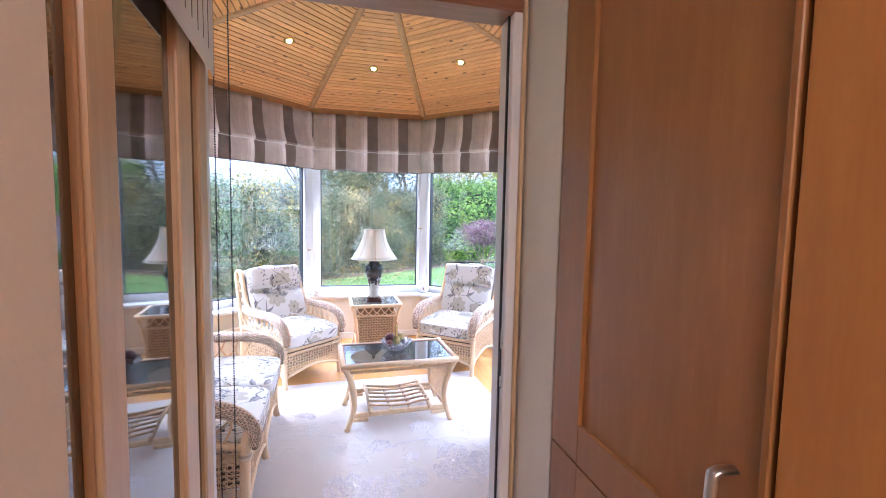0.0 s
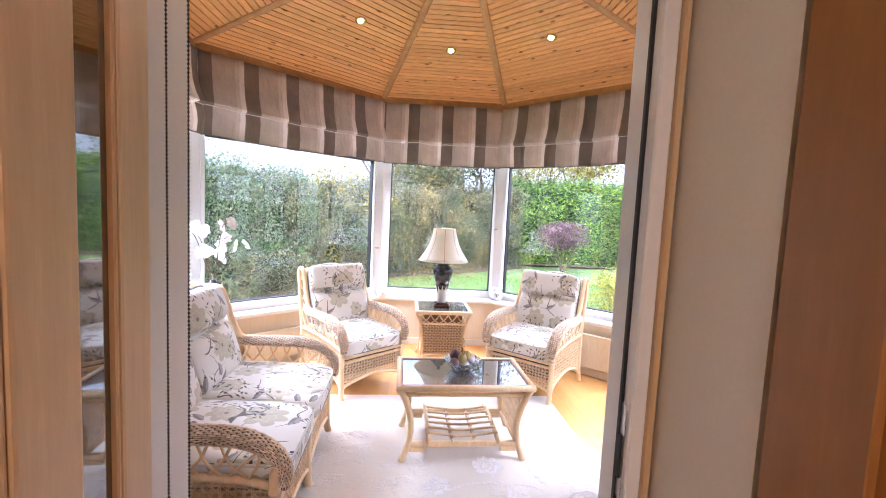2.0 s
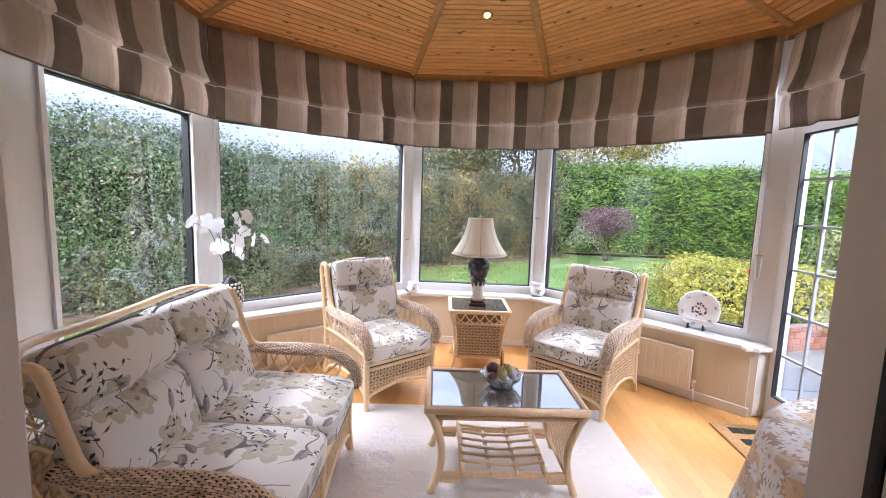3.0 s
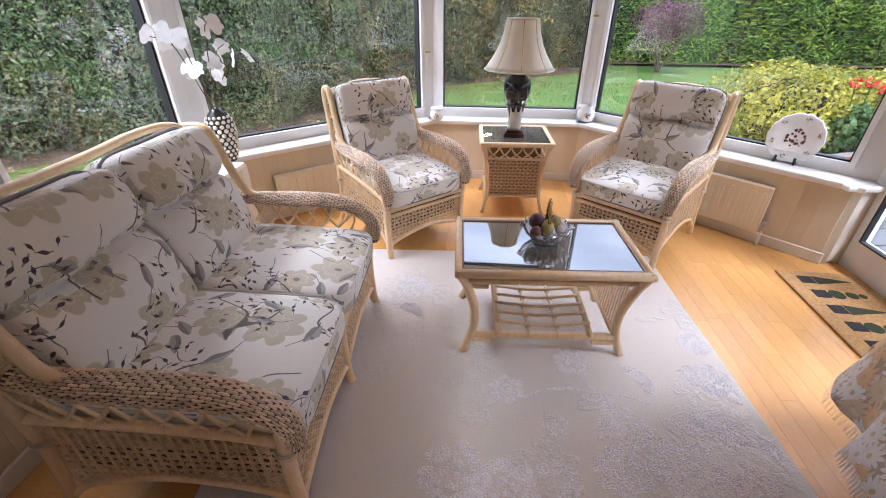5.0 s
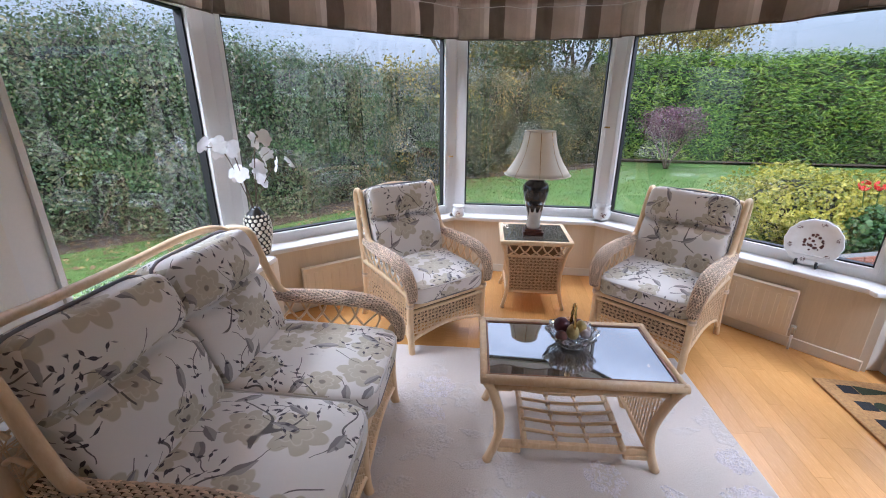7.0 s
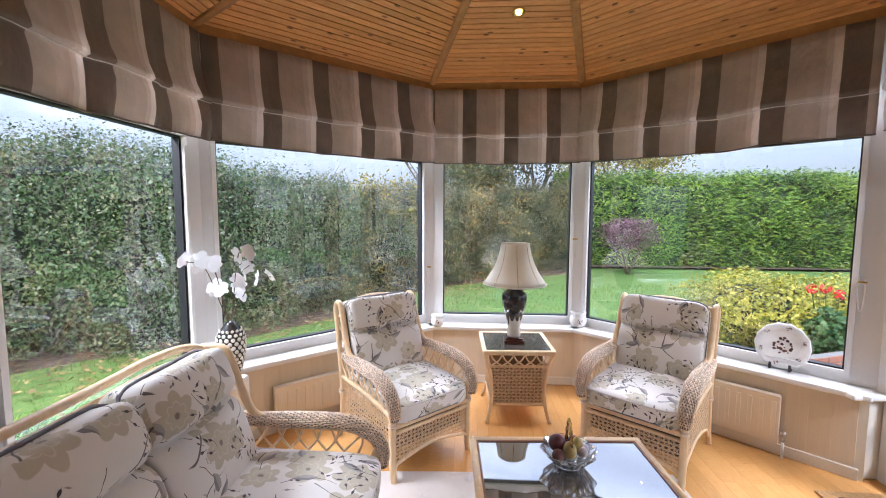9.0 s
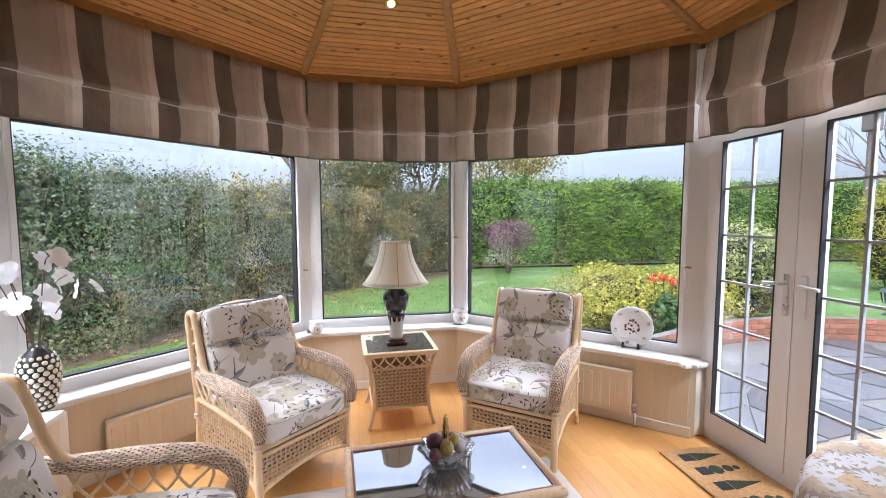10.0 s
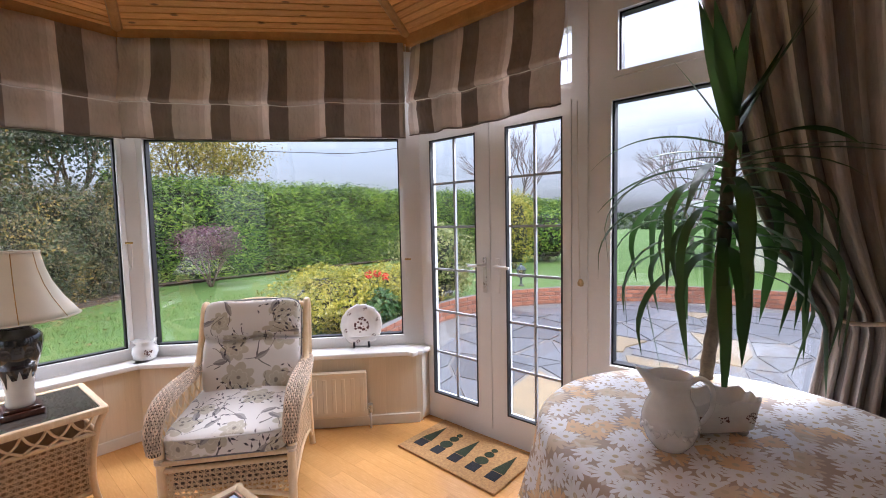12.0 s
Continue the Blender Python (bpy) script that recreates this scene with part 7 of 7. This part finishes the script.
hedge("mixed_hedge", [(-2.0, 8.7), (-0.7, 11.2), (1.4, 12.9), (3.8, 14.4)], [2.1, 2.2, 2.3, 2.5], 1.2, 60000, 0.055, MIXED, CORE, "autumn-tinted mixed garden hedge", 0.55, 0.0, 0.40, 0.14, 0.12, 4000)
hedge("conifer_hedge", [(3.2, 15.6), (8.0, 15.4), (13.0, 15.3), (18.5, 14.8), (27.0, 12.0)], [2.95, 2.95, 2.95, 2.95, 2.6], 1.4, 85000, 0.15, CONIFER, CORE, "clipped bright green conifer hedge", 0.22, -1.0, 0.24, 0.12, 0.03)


def soil_strip(line, w):
    pts = [V(x, y, 0) for x, y in line]
    bm = bmesh.new()
    rows = []
    for i, p in enumerate(pts):
        u = (pts[min(i + 1, len(pts) - 1)] - pts[max(i - 1, 0)]).normalized()
        f = V(u.y, -u.x, 0)
        k = w + 0.12 * math.sin(i * 2.1)
        rows.append([bm.verts.new(V(p.x, p.y, GZ + 0.06) - f * 0.6), bm.verts.new(V(p.x, p.y, GZ + 0.07)), bm.verts.new(V(p.x, p.y, GZ + 0.02) + f * k), bm.verts.new(V(p.x, p.y, GZ - 0.01) + f * (k + 0.06))])
    for a, b in zip(rows, rows[1:]):
        for j in range(3):
            bm.faces.new((a[j], b[j], b[j + 1], a[j + 1]))
    structure("soil_bed", bm, SOIL, "bare leaf-strewn soil under the hedge")


left_line = [(-12.0, -1.0), (-9.5, 1.4), (-7.4, 3.4), (-6.1, 4.6), (-4.9, 5.7), (-3.9, 6.5), (-2.9, 7.2), (-1.7, 9.0), (-0.7, 11.2), (0.4, 12.1), (1.4, 12.9), (3.8, 14.4)]
soil_strip(left_line, 0.12)
soil_strip([(3.0, 15.1), (5.5, 15.1), (8.0, 15.0), (13.0, 14.9), (18.5, 14.4), (27.0, 11.6)], -0.25)
# fallen leaves
n = 2600
pos = np.zeros((n, 3))
for k in range(n):
    i = rng.integers(0, len(left_line) - 1)
    a, b = V(*left_line[i], 0), V(*left_line[i + 1], 0)
    u = (b - a).normalized()
    p = a.lerp(b, rng.random()) + V(u.y, -u.x, 0) * rng.gamma(2.0, 0.45)
    pos[k] = (p.x, p.y, GZ + 0.075 if rng.random() < 0.3 else GZ + 0.03)
LITTER = foliage("fallen_leaf", [(0.2, (0.09, 0.05, 0.02)), (0.5, (0.22, 0.13, 0.05)), (0.8, (0.40, 0.27, 0.10)), (0.95, (0.5, 0.42, 0.25))], 0.7, 0.1)
tagged(new("leaf_litter", leaf_mesh("leaf_litter", pos, np.tile([0, 0, 1.0], (n, 1)), 0.07, LITTER, 0.4, 0.6)), "fallen brown and yellow leaves along the hedge", "leaf litter", "", "stuff")
# tussocks that roughen the lawn nearest the windows
n = 26000
gx, gy = rng.uniform(-6, 5.0, n), rng.uniform(2.5, 12, n)
inside = (gx > -1.7) & (gx < 3.0) & (gy < 5.7)
gx, gy = gx[~inside], gy[~inside]
GRASS = foliage("grass_blade", [(0.2, (0.06, 0.13, 0.015)), (0.6, (0.12, 0.24, 0.03)), (0.9, (0.2, 0.32, 0.06))], 0.6, 0.3)
pos = np.stack([gx, gy, np.full(len(gx), GZ + 0.02)], 1)
tagged(new("grass", leaf_mesh("grass", pos, np.tile([0, -1.0, 0.2], (len(gx), 1)), 0.07, GRASS, 0.8, 0.10, 3.0)), "short mown grass blades", "grass", "", "stuff")

# ---- shrubs and trees ----
def blob_points(n, c, r, squash=1.0, rough=0.25, shell=0.35, flat_low=True):
    """Points in an uneven crown."""
    d = rng.normal(0, 1, (n, 3))
    d /= np.linalg.norm(d, axis=1)[:, None]
    k = np.array([1 + rough * 1.6 * noise.noise(Vector(q) * 2.1 + Vector(c)) + rough * noise.noise(Vector(q) * 5.0 + Vector(c)) for q in d])
    rr = k * (1 - shell * rng.random(n) ** 1.5)
    p = d * rr[:, None] * np.array([r, r, r * squash]) + np.array(c)
    return p, d


def shrub(name, x, y, r, h, n, size, material, label, category="shrub", slim=0.5, stems=True, rough=0.25, z0=GZ):
    s = thing(name, pose(x, y, z0), label, category)
    p, d = blob_points(n, (0, 0, h * 0.55), r, h * 0.5 / r, rough)
    keep = p[:, 2] > 0.02
    tagged(part("crown", leaf_mesh("crown", p[keep], d[keep], size, material, 0.9, slim), material, s), kind="stuff")
    bm = bmesh.new()
    for k in range(7):
        a = k * 0.9
        tube(bm, curve([(0.05 * math.cos(a), 0.05 * math.sin(a), 0.0), (r * 0.3 * math.cos(a), r * 0.3 * math.sin(a), h * 0.35), (r * 0.6 * math.cos(a), r * 0.6 * math.sin(a), h * 0.75)], 4), 0.014, 5)
    part("stem", bm, BARK, s)
    # solid lump in the crown, coloured as the shade among the leaves
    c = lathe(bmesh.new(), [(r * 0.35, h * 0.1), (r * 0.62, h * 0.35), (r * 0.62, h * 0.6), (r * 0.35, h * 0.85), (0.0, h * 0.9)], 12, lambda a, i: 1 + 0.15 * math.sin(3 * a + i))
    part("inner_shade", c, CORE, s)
    return s


def branches(bm, p, d, ln, r, depth, rnd, tips, spread=0.6):
    q = p + d * ln * 0.5 + V(rnd.uniform(-1, 1), rnd.uniform(-1, 1), rnd.uniform(-0.2, 0.6)) * ln * 0.06
    e = p + d * ln
    tube(bm, [p, q, e], [r, r * 0.85, r * 0.65], 5 if depth > 1 else 4)
    tips.append(e)
    if depth == 0:
        return
    for k in range(3):
        nd = (d + V(rnd.uniform(-1, 1), rnd.uniform(-1, 1), rnd.uniform(-0.3, 0.7)) * spread).normalized()
        branches(bm, p.lerp(e, rnd.uniform(0.6, 1.0)), nd, ln * rnd.uniform(0.6, 0.8), r * 0.62, depth - 1, rnd, tips, spread)


def tree(name, x, y, h, trunk, depth, seed, label, leaf=None, n=0, size=0.1, spread=0.6, crown=0.5, bark=None):
    t = thing(name, pose(x, y, GZ), label, "tree")
    rnd = random.Random(seed)
    bm = bmesh.new()
    tube(bm, curve([(0, 0, 0), (0.03, 0.02, trunk * 0.5), (0.0, 0.03, trunk)], 5), [0.05 * h / 3 * (1 - 0.03 * k) for k in range(11)], 8)
    part("trunk", bm, bark or BARK, t, "", True)
    bm, tips = bmesh.new(), []
    for k in range(5):
        a = k * 1.26 + rnd.uniform(-0.3, 0.3)
        branches(bm, V(0, 0.03, trunk * rnd.uniform(0.75, 1.0)), V(math.cos(a) * spread, math.sin(a) * spread, 1).normalized(), (h - trunk) * 0.36, 0.022 * h / 3, depth, rnd, tips, spread)
    tagged(part("limbs", bm, bark or BARK, t), kind="stuff")
    if leaf:
        base = np.array([tuple(q) for q in tips])
        p = base[rng.integers(0, len(base), n)] + rng.normal(0, crown, (n, 3))
        tagged(part("crown", leaf_mesh("crown", p, rng.normal(0, 1, (n, 3)) + np.array([0, 0, 0.6]), size, leaf), leaf, t), kind="stuff")
    return t


EVERGREEN = foliage("evergreen_leaf", [(0.2, (0.014, 0.03, 0.01)), (0.6, (0.04, 0.07, 0.022)), (0.9, (0.10, 0.13, 0.05))])
YELLOW = foliage("yellow_leaf", [(0.2, (0.12, 0.12, 0.02)), (0.5, (0.28, 0.24, 0.035)), (0.8, (0.5, 0.38, 0.06))])
GOLD = foliage("golden_shrub_leaf", [(0.15, (0.13, 0.16, 0.02)), (0.4, (0.29, 0.29, 0.035)), (0.7, (0.55, 0.47, 0.06)), (0.95, (0.7, 0.6, 0.15))], 0.5, 0.3, 0.25)
VARIEG = foliage("variegated_leaf", [(0.2, (0.07, 0.12, 0.025)), (0.5, (0.22, 0.26, 0.07)), (0.8, (0.5, 0.48, 0.2)), (0.95, (0.65, 0.62, 0.38))])
PLUM = foliage("plum_leaf", [(0.2, (0.06, 0.02, 0.035)), (0.5, (0.15, 0.06, 0.085)), (0.85, (0.30, 0.16, 0.18))])
GREY_BARK = surface("grey_twigs", (0.20, 0.16, 0.15), 0.9, 0.25)
RED = surface("red_petal", (0.72, 0.02, 0.015), 0.5, 0.15)
tree("evergreen_tree", 2.3, 16.0, 6.5, 1.8, 3, 3, "dark evergreen tree behind the hedge", EVERGREEN, 16000, 0.11, 0.55, 0.38)
tree("evergreen_tree", 0.6, 14.6, 4.2, 1.4, 3, 13, "dark evergreen tree over the hedge", MIXED, 9000, 0.09, 0.6, 0.30)
tree("yellow_tree", 6.1, 18.5, 6.0, 1.8, 3, 5, "tree with yellowing autumn leaves behind the hedge", YELLOW, 9000, 0.12, 0.6, 0.35)
tree("bare_tree", -0.9, 17.0, 6.5, 1.5, 4, 9, "leafless grey tree behind the hedge", None, 0, 0.1, 0.5, 0.5, GREY_BARK)
tree("bare_tree", 24.0, 15.5, 8.5, 2.0, 4, 19, "leafless grey tree behind the far hedge", None, 0, 0.1, 0.5, 0.5, GREY_BARK)
tree("bare_tree", 21.0, 5.5, 6.0, 1.2, 4, 29, "thin leafless tree beside the neighbouring house", None, 0, 0.1, 0.5, 0.5, GREY_BARK)
s = tree("yellow_tree", -1.6, 11.5, 2.9, 0.9, 3, 33, "small tree with bright yellow leaves over the hedge", YELLOW, 3500, 0.09, 0.7, 0.2)
pt = thing("plum_tree", pose(5.0, 14.0, GZ), "small round-headed tree with purple leaves", "tree")
bm = bmesh.new()
for k in range(5):
    a = k * 1.3
    tube(bm, curve([(0.03 * math.cos(a), 0.03 * math.sin(a), 0), (0.18 * math.cos(a), 0.18 * math.sin(a), 0.35), (0.45 * math.cos(a), 0.45 * math.sin(a), 0.8), (0.6 * math.cos(a), 0.6 * math.sin(a), 1.1)], 5), 0.022, 6)
part("trunk", bm, BARK, pt, "", True)
p, d = blob_points(5200, (0, 0, 1.18), 0.86, 0.56, 0.22, 0.5)
tagged(part("crown", leaf_mesh("crown", p, d, 0.06, PLUM), PLUM, pt), kind="stuff")
shrub("golden_shrub", 4.25, 7.35, 0.88, 0.92, 13000, 0.055, GOLD, "yellow-green variegated shrub below the window")
shrub("golden_shrub", 5.05, 6.95, 0.74, 0.90, 9500, 0.055, GOLD, "yellow-green variegated shrub beside the red flowers")
shrub("variegated_shrub", 6.9, 7.6, 0.85, 1.5, 9000, 0.065, VARIEG, "rounded cream and green variegated shrub")
shrub("golden_conifer", 12.6, 9.2, 0.75, 2.5, 7000, 0.09, GOLD, "golden conical conifer in the far bed", "conifer", 0.3)
shrub("green_shrub", 15.6, 9.6, 1.4, 2.0, 5000, 0.12, CONIFER, "clipped green shrub in the far bed")
GERANIUM = foliage("geranium_leaf", [(0.2, (0.02, 0.06, 0.015)), (0.5, (0.05, 0.13, 0.03)), (0.9, (0.12, 0.22, 0.06))])
gr = thing("geranium", pose(4.42, 6.45, GZ), "red-flowered geranium at the edge of the patio", "flowering plant")
p, d = blob_points(1500, (0, 0, 0.40), 0.27, 1.1, 0.2)
tagged(part("foliage", leaf_mesh("foliage", p, d, 0.055, GERANIUM, 0.9, 0.9), GERANIUM, gr), kind="stuff")
rnd = random.Random(2)
for x, y, z in ((-0.08, 0.02, 0.93), (0.08, 0.03, 0.86), (-0.2, 0.06, 0.92)):
    bm = bmesh.new()
    for k in range(30):
        v = V(rnd.gauss(0, 1), rnd.gauss(0, 1), rnd.gauss(0, 1)).normalized() * 0.05
        q = Matrix.Translation(V(x, y, z) + v) @ v.to_track_quat("Z", "Y").to_matrix().to_4x4()
        lathe(bm, [(0.016, 0.0), (0.013, 0.004), (0.0, 0.001)], 5, None, q)
    part("flower_head", bm, RED, gr, "red flower head")
    part("stem", tube(bmesh.new(), [(x * 0.3, y * 0.3, 0.1), (x, y, z)], 0.005, 5), YGREEN, gr)
# low fern near the sofa window
fn = thing("fern", pose(-2.7, 4.3, GZ), "small bright green fern on the grass", "fern")
p = np.stack([rng.normal(0, 0.10, 700), rng.normal(0, 0.10, 700), rng.uniform(0.0, 0.32, 700)], 1)
p[:, :2] *= (1.15 - p[:, 2:] * 2.2)
tagged(part("frond", leaf_mesh("frond", p, rng.normal(0, 1, (700, 3)), 0.06, CONIFER, 0.9, 0.2, 2.0), CONIFER, fn), kind="stuff")

# ---- patio of irregular slabs ----
SLATE = surface("blue_grey_slate", (0.10, 0.103, 0.11), 0.4, 0.25, 5, 50, 0.35, 0.0, 0.35)
SAND = surface("ochre_slab", (0.22, 0.165, 0.095), 0.6, 0.25, 5, 50, 0.3)
MORTAR = surface("pale_mortar", (0.15, 0.145, 0.135), 0.9, 0.15, 8, 80, 0.5)
PZ = -0.17
pa = structure("patio", bbox((2.79, -3.0, GZ - 0.1), (9.6, 6.3, PZ - 0.012)), MORTAR, "crazy-paved slate patio with pale joints")
rnd = random.Random(12)
nx, ny, cs = 14, 19, 0.50
node = {}
for i in range(nx + 1):
    for j in range(ny + 1):
        node[i, j] = V(2.82 + i * cs + rnd.uniform(-0.17, 0.17) * (i > 0), -3.0 + j * cs + rnd.uniform(-0.17, 0.17), 0)
done = set()
for i in range(nx):
    for j in range(ny):
        if (i, j) in done:
            continue
        poly = [node[i, j], node[i + 1, j], node[i + 1, j + 1], node[i, j + 1]]
        done.add((i, j))
        r = rnd.random()
        if r < 0.28 and i + 1 < nx and (i + 1, j) not in done:
            poly = [node[i, j], node[i + 1, j], node[i + 2, j], node[i + 2, j + 1], node[i + 1, j + 1], node[i, j + 1]]
            done.add((i + 1, j))
        elif r < 0.45 and j + 1 < ny and (i, j + 1) not in done:
            poly = [node[i, j], node[i + 1, j], node[i + 1, j + 1], node[i + 1, j + 2], node[i, j + 2], node[i, j + 1]]
            done.add((i, j + 1))
        pieces = [poly] if r < 0.75 or len(poly) > 4 else [poly[:3], [poly[0], poly[2], poly[3]]]
        for q in pieces:
            c = sum(q, V(0, 0, 0)) / len(q)
            if c.x > 8.9 or c.y > 5.9 - max(0, c.x - 6) * 0.5 + min(0, c.x - 5) * 0.25:
                continue
            bm = bmesh.new()
            shr = 1 - 0.014 / max(0.12, min((p - c).length for p in q))
            lo = [bm.verts.new((p - c) * shr + V(0, 0, -0.02)) for p in q]
            hi = [bm.verts.new((p - c) * shr * 0.985) for p in q]
            bm.faces.new(hi)
            for k in range(len(q)):
                bm.faces.new((lo[k], lo[(k + 1) % len(q)], hi[(k + 1) % len(q)], hi[k]))
            part("paving_slab", bm, SAND if rnd.random() < 0.07 else SLATE, pa, m=Matrix.Translation((c.x, c.y, PZ + rnd.uniform(-0.003, 0.003))))
structure("door_step", bbox((2.78, 2.8, GZ), (3.1, 4.2, -0.06), 0.01), MORTAR, "low step outside the French doors")
structure("wall_outside", bbox((2.79, 1.4, GZ - 0.1), (2.86, 4.3, -0.02)), CREAM, "rendered plinth under the doors")

# ---- curved low brick wall round the patio ----
BRICK = surface("red_brick", (0.34, 0.13, 0.075), 0.85, 0.3, 12, 80, 0.5, 0.0, 0.3)
path = curve([(3.5, 5.75, 0), (5.2, 6.25, 0), (6.5, 6.15, 0), (7.5, 5.65, 0), (8.5, 4.6, 0), (9.15, 3.3, 0), (9.4, 1.6, 0)], 30)
bw = thing("brick_wall", pose(0, 0, 0), "low curved red brick wall edging the patio", "garden wall")
core_ = bmesh.new()
rows = []
for i, p in enumerate(path[::3]):
    q = path[::3]
    u = (q[min(i + 1, len(q) - 1)] - q[max(i - 1, 0)]).normalized()
    f = V(u.y, -u.x, 0)
    rows.append([core_.verts.new(p + f * s * 0.045 + V(0, 0, z)) for s, z in ((-1, GZ - 0.05), (-1, 0.115), (1, 0.115), (1, GZ - 0.05))])
for a, b in zip(rows, rows[1:]):
    for j in range(4):
        core_.faces.new((a[j], a[(j + 1) % 4], b[(j + 1) % 4], b[j]))
part("mortar_core", core_, MORTAR, bw, "pale mortar")
bmesh_brick = mesh_of("brick", bbox((-0.105, -0.053, 0), (0.105, 0.053, 0.062), 0.004), BRICK)
cum = [0.0]
for a, b in zip(path, path[1:]):
    cum.append(cum[-1] + (b - a).length)
for course in range(5):
    s = 0.11 * (course % 2) + 0.06
    while s < cum[-1] - 0.1:
        i = min(max(int(np.searchsorted(cum, s)) - 1, 0), len(path) - 2)
        p = path[i].lerp(path[i + 1], (s - cum[i]) / max(cum[i + 1] - cum[i], 1e-6))
        u = (path[i + 1] - path[i]).normalized()
        part("brick", bmesh_brick, BRICK, bw, m=Matrix.Translation((p.x, p.y, PZ - 0.07 + course * 0.073)) @ pose(0, 0, 0, 0, 0, math.degrees(math.atan2(u.y, u.x)) + rnd.uniform(-1, 1)))
        s += 0.222
# lantern on the wall
ln = thing("garden_lantern", pose(7.15, 5.83, 0.185), "small black garden lantern on the brick wall", "lantern")
LANT = shiny("black_cast_metal", (0.03, 0.05, 0.05), 0.4)
part("post", lathe(bmesh.new(), [(0.06, 0.0), (0.05, 0.02), (0.018, 0.04), (0.018, 0.14), (0.05, 0.16), (0.0, 0.162)], 12), LANT, ln)
part("glazing", lathe(bmesh.new(), [(0.05, 0.162), (0.075, 0.30), (0.0, 0.301)], 6), CUT_GLASS, ln)
for k in range(6):
    a = k * math.pi / 3
    part("bar", tube(bmesh.new(), [(0.052 * math.cos(a), 0.052 * math.sin(a), 0.16), (0.077 * math.cos(a), 0.077 * math.sin(a), 0.30)], 0.006, 5), LANT, ln)
part("cap", lathe(bmesh.new(), [(0.10, 0.30), (0.085, 0.315), (0.03, 0.37), (0.015, 0.38), (0.02, 0.40), (0.0, 0.415)], 12), LANT, ln)

# ---- neighbouring bungalow, pole and wire ----
RENDER_ = surface("cream_render", (0.66, 0.60, 0.50), 0.9, 0.1, 1, 30, 0.2)
TILE = surface("grey_roof_tile", (0.20, 0.17, 0.16), 0.8, 0.25, 3, 30, 0.3, 0.0, 0.0, 0.2)
hs = thing("bungalow", pose(15.5, 0.0, GZ), "cream rendered bungalow with a grey tiled roof", "house")
part("wall", bbox((0, -9, 0), (9, 4.2, 2.1)), RENDER_, hs)
bm = bmesh.new()
vs = [bm.verts.new(p) for p in ((-0.4, -9.4, 2.05), (-0.4, 4.6, 2.05), (4.5, 1.2, 3.9), (4.5, -6.0, 3.9), (9.4, 4.6, 2.05), (9.4, -9.4, 2.05))]
for f in ((0, 1, 2, 3), (1, 4, 2), (4, 5, 3, 2), (5, 0, 3)):
    bm.faces.new([vs[i] for i in f])
rf = part("roof", bm, TILE, hs)
bm = bmesh.new()
for r in range(13):
    for c in range(46):
        t0, y0 = r / 13, -9.4 + c * 0.305
        x, z = -0.4 + 4.9 * t0, 2.05 + 1.85 * t0
        lim0, lim1 = -9.4 + 3.4 * t0, 4.6 - 3.4 * t0
        if y0 < lim0 or y0 + 0.3 > lim1:
            continue
        box(bm, (x, y0 + 0.01, z + 0.015), (x + 0.40, y0 + 0.295, z + 0.045), Matrix.Translation((x, 0, z)) @ pose(0, 0, 0, 0, -20.7) @ Matrix.Translation((-x, 0, -z)))
tagged(part("roof_tile", bm, TILE, rf), kind="stuff")
part("fascia", bbox((-0.45, -9.4, 1.9), (-0.38, 4.6, 2.08)), UPVC, hs)
for y in (-6.5, -3.0, 1.2):
    w = part("window", bbox((-0.03, y, 0.75), (0.02, y + 1.4, 1.75)), UPVC, hs, "white framed window")
    for k in range(2):
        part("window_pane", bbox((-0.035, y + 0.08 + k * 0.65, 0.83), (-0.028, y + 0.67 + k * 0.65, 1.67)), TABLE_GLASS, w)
pole_ = thing("telegraph_pole", pose(17.5, 13.0, GZ), "distant wooden telegraph pole", "pole")
part("post", tube(bmesh.new(), [(0, 0, 0), (0, 0, 6.2)], 0.10, 8), GREY_BARK, pole_)
part("transformer", bbox((-0.2, -0.2, 4.6), (0.2, 0.2, 5.3), 0.03), GREY_BARK, pole_)
part("cross_arm", bbox((-0.6, -0.05, 5.8), (0.6, 0.05, 5.92)), GREY_BARK, pole_)
wire = tube(bmesh.new(), curve([(-6, 23, 6.2), (1.5, 20.2, 4.7), (6.57, 17.69, 4.13), (9.41, 16.29, 4.06), (11.76, 14.7, 4.2), (17.5, 13, 5.65)], 12), 0.013, 5)
solo("overhead_wire", wire, GASKET, "thin black overhead wire slung from the pole", "wire")
# far tree line
n = 9000
a = rng.uniform(radians(-70), radians(110), n)
dd = rng.uniform(60, 75, n)
hh = np.array([2.2 + 1.6 * noise.noise(V(q * 6, 0, 3)) + 0.8 * noise.noise(V(q * 19, 0, 1)) for q in a])
pos = np.stack([dd * np.sin(a), dd * np.cos(a), GZ + rng.random(n) * np.maximum(hh, 0.6)], 1)
tagged(new("far_woods", leaf_mesh("far_woods", pos, rng.normal(0, 1, (n, 3)), 0.9, EVERGREEN, 0.9, 0.7)), "distant dark tree line", "woods", "", "stuff")
